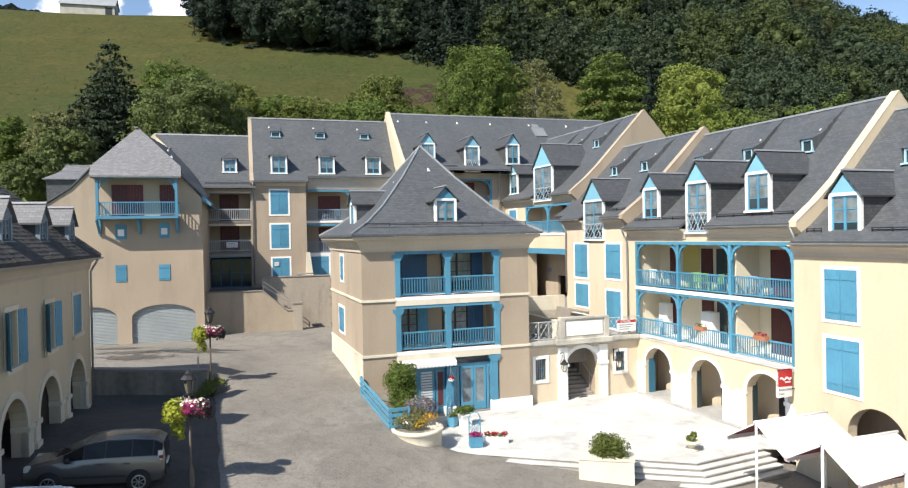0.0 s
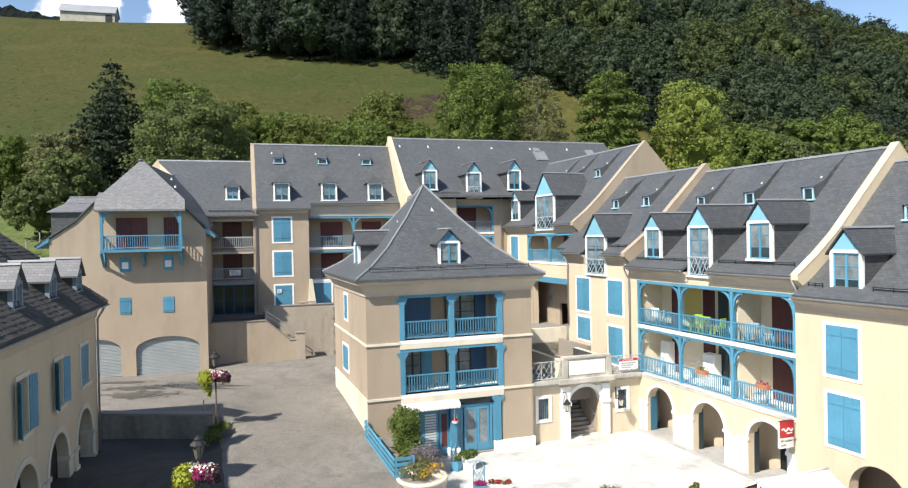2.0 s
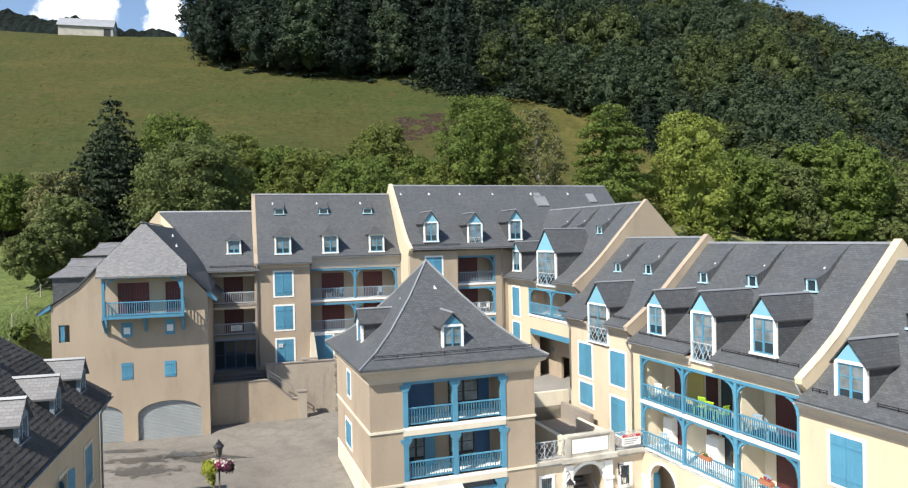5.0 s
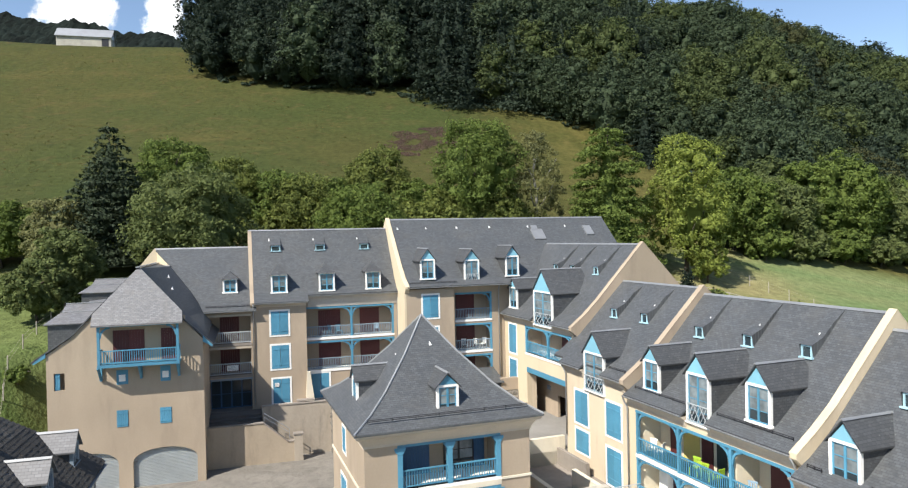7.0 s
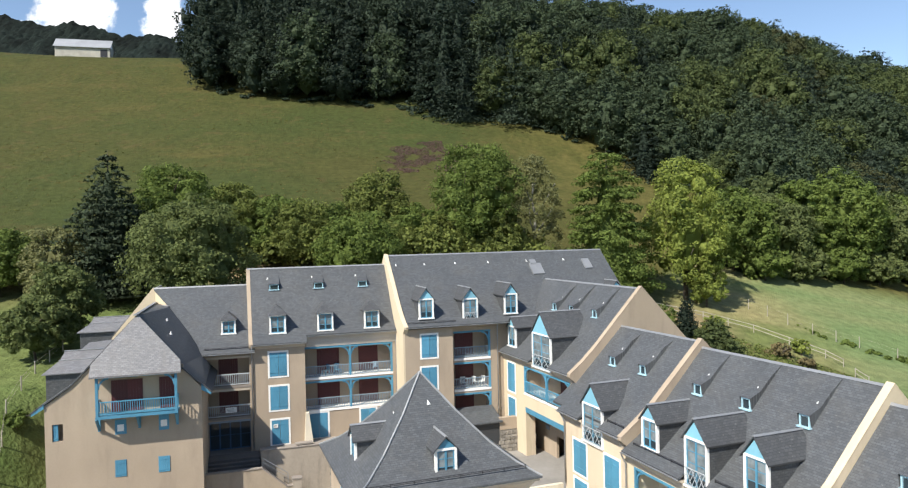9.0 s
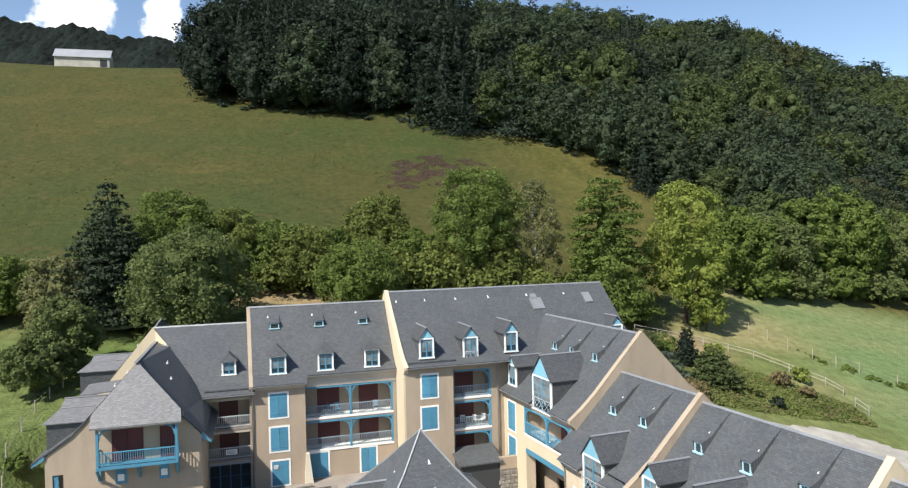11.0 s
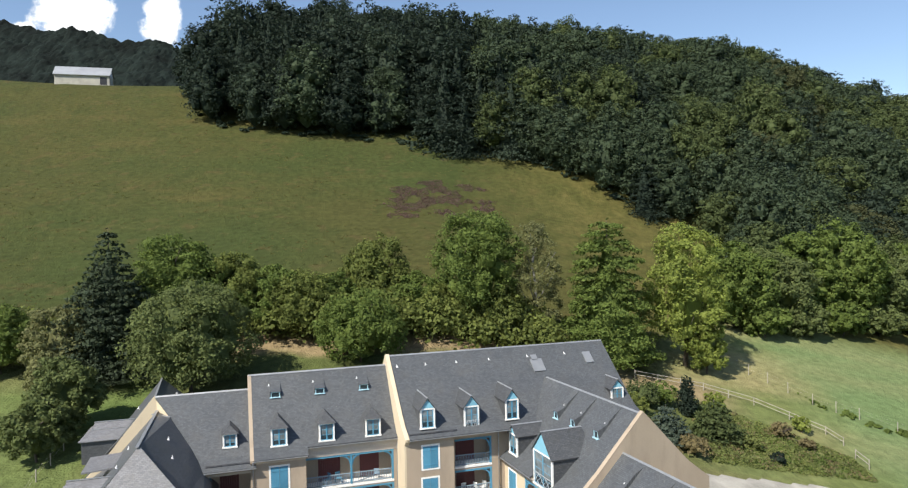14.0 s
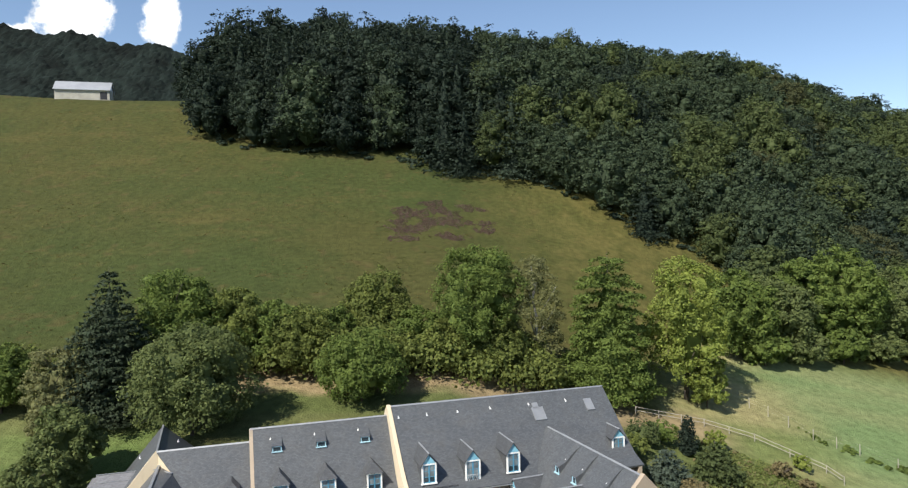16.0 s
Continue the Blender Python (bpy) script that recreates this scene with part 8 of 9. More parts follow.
for k in (1, 2, 3, 4):
    o, i = inset(0.31 * k), inset(0.31 * (k - 1) - 0.08)
    c = 0 if k == 1 else 3
    bm = bmesh.new()
    for p, q, r, t in zip(i[c:], i[c + 1:], o[c + 1:], o[c:]):
        prism(bm, [v + Vector((0, 0, -0.15 * k)) for v in (p, q, r, t)], (0, 0, -1), 0.05)
    bmesh.ops.recalc_face_normals(bm, faces=bm.faces)
    st_ = part("step", bm, PAVING, terrace)
    o = inset(0.31 * k - 0.045)
    bm = bmesh.new()
    for p, q, r, t in zip(i[c:], i[c + 1:], o[c + 1:], o[c:]):
        prism(bm, [v + Vector((0, 0, -0.15 * k - 0.05)) for v in (p, q, r, t)], (0, 0, -1), 0.9)
    bmesh.ops.recalc_face_normals(bm, faces=bm.faces)
    part("riser", bm, STEP_GREY, st_)
# dark asphalt, deepened for the old house's shade and ending at its edge
DARK_SHADED_ASPHALT = asphalt_mat("dark_shaded_asphalt", (0.066, 0.058, 0.049))
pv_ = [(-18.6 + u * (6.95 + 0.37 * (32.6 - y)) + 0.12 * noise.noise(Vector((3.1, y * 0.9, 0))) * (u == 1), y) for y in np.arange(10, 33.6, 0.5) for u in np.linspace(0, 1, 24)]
park = tagged(mesh_np("car_park", [(x, y, road_z(x, y) + 0.035) for x, y in pv_], [(j * 24 + i, j * 24 + i + 1, (j + 1) * 24 + i + 1, (j + 1) * 24 + i) for j in range(len(pv_) // 24 - 1) for i in range(23)], DARK_SHADED_ASPHALT, smooth=True), "dark patched asphalt car park, house shade worked into its colour", "road", kind="structure")
ret = new("retaining_wall")
tagged(ret, "dark mossy concrete retaining wall below the forecourt", "wall")
bm = bmesh.new()
prism(bm, [(-18.5, 33.25, 0.8), (-12.3, 33.45, 0.8), (-12.3, 33.45, 2.75), (-18.5, 33.25, 2.95)], (0, 1, 0), 0.5)
bmesh.ops.recalc_face_normals(bm, faces=bm.faces)
part("wall_face", bm, DARK_WALL, ret)
bm = bmesh.new()
prism(bm, [(-18.5, 33.2, 2.95), (-12.25, 33.4, 2.75), (-12.25, 33.4, 2.86), (-18.5, 33.2, 3.06)], (0, 1, 0), 0.6)
bmesh.ops.recalc_face_normals(bm, faces=bm.faces)
part("coping", bm, CONCRETE, ret)
tagged(new("weeds", quads_mesh("weeds", leaves(np.array([(-11.9 + 0.25 * math.cos(k), 33.25 + 0.5 * math.sin(k * 1.7) - 0.12 * k, 2.15 + 0.1 * (k % 3) - 0.03 * k) for k in range(12)]), np.array([(0.28, 0.25, 0.24)] * 12), 900, 0.06, np.random.default_rng(61), -0.2), LEAF["olive"])), "weeds grown round the foot of the lamp post", "weeds", kind="stuff")
bm = bmesh.new()
tube(bm, [(-13.0, 34.2, 2.0), (-13.0, 34.2, 3.4)], 0.04, 6)
part("marker_post", bm, METAL, ret)
def damp_mat(name, col, rough, most):
    """A wet patch that dries out towards its ragged edge."""
    m = bpy.data.materials.new(name)
    m.use_nodes = True
    nt = m.node_tree
    bs = nt.nodes["Principled BSDF"]
    bs.inputs["Base Color"].default_value, bs.inputs["Roughness"].default_value = (*col, 1), rough
    tc = nt.nodes.new("ShaderNodeTexCoord")
    mp = nt.nodes.new("ShaderNodeVectorMath")
    mp.operation = "SUBTRACT"
    mp.inputs[1].default_value = (0.5, 0.5, 0.5)
    nt.links.new(tc.outputs["Generated"], mp.inputs[0])
    fl = nt.nodes.new("ShaderNodeVectorMath")
    fl.operation = "MULTIPLY"
    fl.inputs[1].default_value = (1, 1, 0)
    nt.links.new(mp.outputs[0], fl.inputs[0])
    ln = nt.nodes.new("ShaderNodeVectorMath")
    ln.operation = "LENGTH"
    nt.links.new(fl.outputs[0], ln.inputs[0])
    n = nt.nodes.new("ShaderNodeTexNoise")
    n.inputs["Scale"].default_value, n.inputs["Detail"].default_value = 1.6, 7
    nt.links.new(tc.outputs["Object"], n.inputs[0])
    ma = nt.nodes.new("ShaderNodeMath")
    ma.operation = "MULTIPLY_ADD"
    ma.inputs[1].default_value = 0.9
    nt.links.new(n.outputs[0], ma.inputs[0])
    nt.links.new(ln.outputs["Value"], ma.inputs[2])
    al = nt.nodes.new("ShaderNodeMapRange")
    al.interpolation_type = "SMOOTHSTEP"
    al.inputs[1].default_value, al.inputs[2].default_value, al.inputs[3].default_value, al.inputs[4].default_value = 0.85, 0.60, 0.0, most
    nt.links.new(ma.outputs[0], al.inputs[0])
    nt.links.new(al.outputs[0], bs.inputs["Alpha"])
    return m


PUDDLE = damp_mat("wet_asphalt", (0.07, 0.066, 0.06), 0.08, 1.0)
DAMP = damp_mat("damp_asphalt", (0.085, 0.08, 0.072), 0.45, 0.85)


def blob_sheet(name, cx, cy, rx_, ry_, zf_, mat, seed, label, cat):
    gen = np.random.default_rng(seed)
    n = 40
    ph = gen.uniform(0, 6, 4)
    ring = []
    for k in range(n):
        a = k * math.tau / n
        s = 1 + 0.25 * math.sin(2 * a + ph[0]) + 0.15 * math.sin(3 * a + ph[1]) + 0.08 * math.sin(7 * a + ph[2])
        ring.append((cx + rx_ * s * math.cos(a), cy + ry_ * s * math.sin(a)))
    v = [(x, y, zf_(x, y)) for x, y in ring] + [(cx, cy, zf_(cx, cy))]
    ob = mesh_np(name, v, [(k, (k + 1) % n, n) for k in range(n)], mat)
    return tagged(ob, label, cat, kind="structure")


def fore_z(x, y):
    return road_z(x, y) + 0.03


for x, y, a, b, k in ((-17.6, 42.6, 1.9, 1.2, 3), (-15.4, 41.4, 3.2, 1.2, 6), (-19.6, 41.6, 2.4, 1.5, 8), (-18.4, 39.4, 3.2, 1.3, 7), (-6.2, 50.0, 2.4, 0.8, 9), (-21.5, 43.6, 2.2, 0.7, 11)):
    blob_sheet("puddle", x, y, a, b, fore_z, PUDDLE if k < 6 else DAMP, k, "shallow puddle and damp patch on the forecourt", "puddle")

FLOWER = {k: leaf_mat("flower_" + k, c, 0.3, 0.3) for k, c in {"lime": (0.26, 0.30, 0.05), "magenta": (0.26, 0.03, 0.13), "white": (0.75, 0.72, 0.74), "red": (0.30, 0.015, 0.03), "yellow": (0.6, 0.36, 0.03), "violet": (0.07, 0.055, 0.06), "lavender": (0.20, 0.18, 0.20)}.items()}


def flowers(parent, name, centres, radii, count, size, mat, seed, label=""):
    gen = np.random.default_rng(seed)
    ob = new(name, quads_mesh(name, leaves(np.array(centres, float), np.array(radii, float), count, size, gen, -0.7), mat))
    ob.parent = parent
    if label:
        ob["label"] = label
    ob["kind"] = "stuff"
    return ob


def street_lamp(x, y, z, s, seed):
    ob = new("street_lamp")
    ob.matrix_world = pose(x, y, z)
    tagged(ob, "cast-iron lantern post with hanging flower baskets", "street lamp", "lamp posts along the car park")
    bm = bmesh.new()
    lathe(bm, [(0.15, -0.4), (0.15, 0.12), (0.11, 0.2), (0.10, 0.65), (0.075, 0.8), (0.06, 0.85), (0.045, 0.95), (0.04, 3.2)], 10)
    part("pole", bm, POLE, ob, "", True)
    lantern_head(ob, (0, 0, 3.2), 1.15, LAMP_GLASS)
    bm = bmesh.new()
    for k in range(4):
        a = k * math.pi / 2 + 0.4
        tube(bm, [(0, 0, 2.75), (0.3 * math.cos(a), 0.3 * math.sin(a), 2.85), (0.5 * math.cos(a), 0.5 * math.sin(a), 2.75)], 0.015, 5)
    part("basket_arm", bm, IRON, ob)
    flowers(ob, "lime_foliage", [(-0.45, 0, 2.75), (-0.55, -0.1, 2.5), (-0.3, -0.2, 2.6), (-0.40, 0, 2.1), (-0.62, 0.05, 2.75), (-0.3, 0, 1.85)], [(0.32, 0.3, 0.3), (0.28, 0.26, 0.3), (0.26, 0.26, 0.26), (0.2, 0.2, 0.26), (0.24, 0.22, 0.22), (0.1, 0.1, 0.18)], 1500, 0.06, FLOWER["lime"], seed, "lime-green trailing foliage")
    flowers(ob, "petunia", [(0.05, -0.15, 2.75), (0.3, -0.05, 2.72), (0.1, 0.2, 2.8), (0.45, 0, 2.7)], [(0.25, 0.25, 0.22), (0.26, 0.26, 0.22), (0.3, 0.3, 0.2), (0.22, 0.22, 0.25)], 620, 0.05, FLOWER["magenta"], seed + 1, "magenta petunias")
    flowers(ob, "dark_foliage", [(0.4, 0, 2.7), (0.2, 0.1, 2.65), (0.5, 0.05, 2.55)], [(0.3, 0.3, 0.28), (0.3, 0.3, 0.25), (0.2, 0.2, 0.25)], 1100, 0.055, FLOWER["violet"], seed + 2, "dark trailing foliage")
    flowers(ob, "white_petunia", [(0.0, 0, 2.85), (-0.3, 0.05, 2.9), (0.35, 0, 2.85)], [(0.35, 0.3, 0.2), (0.25, 0.2, 0.2), (0.3, 0.3, 0.2)], 240, 0.045, FLOWER["white"], seed + 3, "white petunias")
    return ob


POLE = make_mat("brown_pole", (0.105, 0.085, 0.068), 0.5, 0.15, 6, 1.5, 0.1, metal=0.2)
LAMP_GLASS = make_mat("dull_lamp_glass", (0.16, 0.15, 0.12), 0.2, 0.1, 5, 1, 0)
street_lamp(-12.05, 33.3, 2.0, 1.0, 31)
street_lamp(-8.72, 22.1, 1.05, 1.0, 41)

# ---- parked car ----
CAR = make_mat("car_paint", (0.165, 0.158, 0.148), 0.22, 0.04, 3, 0.6, 0, metal=0.5)
CAR_GLASS = make_mat("car_glass", (0.010, 0.012, 0.014), 0.08, 0.1, 2, 1, 0)
CAR_GLASS.node_tree.nodes["Principled BSDF"].inputs["Specular IOR Level"].default_value = 0.22
TYRE = make_mat("tyre", (0.02, 0.02, 0.02), 0.9, 0.1, 12, 2, 0.2)
RIM = make_mat("alloy_rim", (0.45, 0.45, 0.46), 0.3, 0.05, 4, 1, 0, metal=0.8)
CHROME = make_mat("lamp_lens", (0.6, 0.58, 0.55), 0.1, 0.05, 4, 1, 0)
TAIL = make_mat("tail_lens", (0.16, 0.025, 0.025), 0.15, 0.05, 4, 1, 0)


def car(m, paint, label):
    """A tall family car, its nose towards +x, made of a lofted shell."""
    ob = new("car")
    ob.matrix_world = m
    tagged(ob, label, "car")
    # x, underside, belt line, roof, half width, half width of the roof
    st = [(2.16, 0.42, 0.62, 0.64, 0.55, 0.50), (2.08, 0.30, 0.78, 0.80, 0.74, 0.66), (1.7, 0.26, 0.90, 0.93, 0.84, 0.70), (1.25, 0.25, 0.97, 1.03, 0.86, 0.70), (0.95, 0.25, 1.00, 1.18, 0.87, 0.68), (0.35, 0.25, 1.06, 1.50, 0.87, 0.66), (-0.3, 0.25, 1.09, 1.63, 0.87, 0.67), (-1.1, 0.25, 1.11, 1.66, 0.87, 0.66), (-1.75, 0.27, 1.12, 1.62, 0.86, 0.63), (-2.02, 0.32, 1.10, 1.48, 0.83, 0.60), (-2.12, 0.42, 0.95, 1.0, 0.74, 0.56)]
    def ring(s):
        x, zu, zb, zr, w, wr = s
        return [(x, -w * 0.86, zu), (x, -w, zu + 0.18), (x, -w * 1.005, (zu + zb) / 2 + 0.08), (x, -w * 0.95, zb), (x, -wr, zr - 0.05 * (zr - zb)), (x, -wr * 0.7, zr), (x, wr * 0.7, zr), (x, wr, zr - 0.05 * (zr - zb)), (x, w * 0.95, zb), (x, w * 1.005, (zu + zb) / 2 + 0.08), (x, w, zu + 0.18), (x, w * 0.86, zu)]
    R = [ring(s) for s in st]
    glass_side = {(i, k) for i in range(4, 9) for k in (3, 7)}
    glass_top = {(3, 5), (4, 5), (3, 4), (3, 6), (9, 5), (9, 4), (9, 6)}
    shell, glass, pillar = bmesh.new(), bmesh.new(), bmesh.new()
    sv = [[shell.verts.new(p) for p in r] for r in R]
    for i in range(len(R) - 1):
        for k in range(12):
            k2 = (k + 1) % 12
            q = (sv[i][k], sv[i][k2], sv[i + 1][k2], sv[i + 1][k])
            shell.faces.new(q)
            if (i, k) in glass_side or (i, k) in glass_top:
                c = sum((v.co for v in q), Vector()) / 4
                n = (q[1].co - q[0].co).cross(q[3].co - q[0].co).normalized()
                n = n if n.dot(c - Vector((c.x, 0, 0.8))) > 0 else -n
                sh = 0.93 if (i, k) in glass_side else 0.95
                if (i, k) in glass_side:
                    pillar.faces.new([pillar.verts.new(c + (v.co - c) * 1.0 + n * 0.003) for v in q])
                glass.faces.new([glass.verts.new(c + (v.co - c) * sh + n * 0.006) for v in q])
    shell.faces.new(sv[0][::-1])
    shell.faces.new(sv[-1])
    bmesh.ops.recalc_face_normals(shell, faces=shell.faces)
    bmesh.ops.recalc_face_normals(glass, faces=glass.faces)
    body = part("body", shell, paint, ob, "", True)
    body.data.set_sharp_from_angle(angle=radians(35))
    part("glazing", glass, CAR_GLASS, ob, "dark tinted windows")
    bmesh.ops.recalc_face_normals(pillar, faces=pillar.faces)
    part("window_pillars", pillar, IRON, ob, "black window surrounds")
    for sx in (1.32, -1.36):
        for sy in (-1, 1):
            bm = bmesh.new()
            mm = Matrix.Translation((sx, sy * 0.80, 0.32)) @ Matrix.Rotation(math.pi / 2, 4, "X")
            bmesh.ops.create_cone(bm, cap_ends=True, segments=24, radius1=0.33, radius2=0.33, depth=0.2, matrix=mm)
            bmesh.ops.bevel(bm, geom=[e for e in bm.edges if abs((e.verts[0].co - e.verts[1].co).y) < 0.01], offset=0.03, segments=2, affect="EDGES")
            w = part("wheel", bm, TYRE, ob, "", True)
            bm = bmesh.new()
            bmesh.ops.create_cone(bm, cap_ends=True, segments=28, radius1=0.385, radius2=0.385, depth=0.03, matrix=Matrix.Translation((sx, sy * 0.866, 0.34)) @ Matrix.Rotation(math.pi / 2, 4, "X"))
            part("wheel_arch", bm, TYRE, ob, "", True)
            bm = bmesh.new()
            tube(bm, [(sx + 0.205 * math.cos(k * math.tau / 20), sy * 0.905, 0.32 + 0.205 * math.sin(k * math.tau / 20)) for k in range(21)], 0.022, 6)
            for k in range(7):
                a = k * math.tau / 7
                bar(bm, (sx, sy * 0.912, 0.32), (sx + 0.2 * math.cos(a), sy * 0.912, 0.32 + 0.2 * math.sin(a)), 0.05, 0.02)
            part("rim", bm, RIM, w)
    for sy in (-1, 1):
        bm = bmesh.new()
        box(bm, 1.72, 2.06, sy * 0.66 - 0.1, sy * 0.66 + 0.1, 0.70, 0.86, Matrix.Rotation(0.0, 4, "Z"))
        part("headlight", bm, CHROME, ob)
        bm = bmesh.new()
        box(bm, -2.05, -1.90, sy * 0.73 - 0.05, sy * 0.73 + 0.08, 0.98, 1.28)
        tl = part("tail_light", bm, CHROME, ob, "clear and red tail light")
        bm = bmesh.new()
        box(bm, -2.058, -1.93, sy * 0.73 - 0.055, sy * 0.73 + 0.086, 1.03, 1.13)
        part("red_lens", bm, TAIL, tl)
        bm = bmesh.new()
        lathe(bm, [(0.0, 0), (0.09, 0.02), (0.10, 0.1), (0.06, 0.16)], 10, (0.78, sy * 0.98, 1.0))
        part("door_mirror", bm, IRON, ob, "", True)
        for x in (-0.15, -0.95):
            bm = bmesh.new()
            box(bm, x - 0.11, x + 0.11, sy * 0.885 - 0.015, sy * 0.885 + 0.015, 0.90, 0.935)
            part("door_handle", bm, IRON, ob)
        bm = bmesh.new()
        tube(bm, [(0.3, sy * 0.62, 1.52), (-0.4, sy * 0.63, 1.63), (-1.5, sy * 0.62, 1.62)], 0.02, 6)
        part("roof_rail", bm, paint, ob)
        bm = bmesh.new()
        box(bm, -0.95, 0.9, sy * 0.885 - 0.012, sy * 0.885 + 0.012, 0.50, 0.55)
        part("side_moulding", bm, IRON, ob)
    bm = bmesh.new()
    box(bm, -2.19, -2.08, -0.6, 0.6, 0.45, 0.62)
    part("bumper_trim", bm, IRON, ob)
    bm = bmesh.new()
    box(bm, -2.15, -2.12, -0.26, 0.26, 0.68, 0.80)
    part("number_plate", bm, WHITE, ob)
    return ob


u_ = math.degrees(math.atan2(-0.275, -0.961))
car(pose(-11.55, 21.75, 1.50, 0, -4.0, u_) @ Matrix.Diagonal((0.95, 0.97, 0.97, 1)), CAR, "grey-brown family car parked on the asphalt")
car(pose(-12.3, 17.6, 1.06, 0, -4.0, u_), make_mat("white_car_paint", (0.7, 0.7, 0.7), 0.25, 0.03, 3, 0.6, 0), "white car parked beside the grey one")

# ---- round planter, fence and hedge at the corner of the pavilion house ----
rp = new("round_planter")
rp.matrix_world = pose(-1.75, 29.55, 0.38)
tagged(rp, "large round cream planter full of flowers", "planter")
bm = bmesh.new()
lathe(bm, [(1.02, -0.6), (1.04, 0.1), (1.08, 0.40), (1.14, 0.45), (1.14, 0.58), (1.0, 0.58), (0.97, 0.50)], 28)
part("bowl", bm, CREAM, rp, "", True)
gen = np.random.default_rng(8)
cs = [(gen.uniform(-0.75, 0.75), gen.uniform(-0.75, 0.75), 0.75 + gen.uniform(0, 0.35)) for _ in range(14)]
flowers(rp, "flower_foliage", cs, [(0.28, 0.28, 0.25)] * 14, 2200, 0.045, LEAF["brown"], 81)
flowers(rp, "grey_foliage", [(0.2, 0.5, 1.35), (0.5, 0.4, 1.2), (-0.3, 0.5, 1.2)], [(0.4, 0.35, 0.45)] * 3, 1500, 0.035, FLOWER["lavender"], 84)
flowers(rp, "yellow_flowers", [(0.5, -0.3, 1.05), (0.75, 0.0, 1.0), (0.3, -0.55, 0.95), (0.1, -0.7, 0.85)], [(0.25, 0.25, 0.18)] * 4, 240, 0.032, FLOWER["yellow"], 82)
flowers(rp, "pale_flowers", [(-0.5, -0.4, 0.95), (-0.3, -0.6, 0.9)], [(0.3, 0.3, 0.15)] * 2, 70, 0.045, FLOWER["white"], 83)
fence = new("blue_fence")
tagged(fence, "blue slatted timber fence on a low white kerb", "fence")
P0, P1, P2 = Vector((-4.75, 33.3, 0)), Vector((-2.95, 29.3, 0)), Vector((-2.2, 29.55, 0))
zt0, zt1 = 2.35, 1.75
for k in range(5):
    f = k * 0.24
    bm = bmesh.new()
    bar(bm, P0 + Vector((0, 0, zt0 - f)), P1 + Vector((0, 0, zt1 - f)), 0.03, 0.15)
    part("slat", bm, BLUE, fence)
    bm = bmesh.new()
    bar(bm, P1 + Vector((0, 0, zt1 - f)), P2 + Vector((0, 0, zt1 - f)), 0.03, 0.15)
    part("slat", bm, BLUE, fence)
for p, zt in ((P0, zt0), ((P0 + P1) / 2, (zt0 + zt1) / 2), (P1, zt1), (P2, zt1)):
    bm = bmesh.new()
    box(bm, p.x + 0.03, p.x + 0.12, p.y + 0.02, p.y + 0.11, zt - 1.6, zt + 0.08)
    part("fence_post", bm, BLUE, fence)
bm = bmesh.new()
bar(bm, P0 + Vector((-0.1, 0, 1.1)), P1 + Vector((-0.1, -0.1, 0.45)), 0.2, 0.5)
part("kerb", bm, WHITE, fence)
hg_ = new("clipped_hedge")
hg_.matrix_world = pose(-2.35, 32.1, 0.2)
tagged(hg_, "dense dark green hedge behind the blue fence", "hedge")
trunk_mesh(hg_, 1.8, 0.05, gen, BARK, 5, 0.5)
cs = [(gen.uniform(-0.25, 0.55) - 0.75 * t, -1.5 + 2.7 * t + gen.uniform(-0.2, 0.2), gen.uniform(0.3, 2.7)) for t in np.linspace(0, 1, 60)]
flowers(hg_, "crown", cs, [(0.36, 0.36, 0.42)] * 60, 17000, 0.05, LEAF["green"], 85)


def white_box(x, y, ang, l, w, h, z, name, label, mat=None):
    ob = new(name)
    ob.matrix_world = pose(x, y, z, 0, 0, ang)
    tagged(ob, label, "planter")
    bm = bmesh.new()
    box(bm, -l / 2, l / 2, -w / 2, w / 2, -0.02, h)
    box(bm, -l / 2 - 0.03, l / 2 + 0.03, -w / 2 - 0.03, w / 2 + 0.03, h, h + 0.06)
    part("trough", bm, mat or WHITE, ob)
    return ob


wb = white_box(5.86, 26.85, -12, 2.1, 1.2, 0.9, -0.5, "wall_planter", "cream masonry planter with clipped bush at the steps", CREAM)
cs = [(gen.normal() * 0.28, gen.normal() * 0.18, 1.4 + gen.normal() * 0.2) for _ in range(26)]
flowers(wb, "bush", cs, [(0.34, 0.3, 0.3)] * 26, 7000, 0.036, LEAF["olive"], 86, "rounded small-leaved bush")
flowers(wb, "ground_cover", [(gen.uniform(-0.85, 0.85), gen.uniform(-0.4, 0.4), 1.02) for _ in range(12)], [(0.2, 0.15, 0.08)] * 12, 500, 0.05, LEAF["olive"], 87)
tb = bmesh.new()
tube(tb, [(0, 0, 0.9), (0.05, 0, 1.4), (0.1, 0.05, 1.7)], 0.04, 6)
part("stem", tb, BARK, wb)
fb = white_box(1.7, 30.2, -8, 1.1, 0.28, 0.2, 0.02, "flower_trough", "white trough of red geraniums on the terrace")
flowers(fb, "geranium_leaves", [(x, 0, 0.28) for x in (-0.4, -0.2, 0.0, 0.2, 0.4)], [(0.13, 0.1, 0.08)] * 5, 130, 0.05, LEAF["olive"], 88)
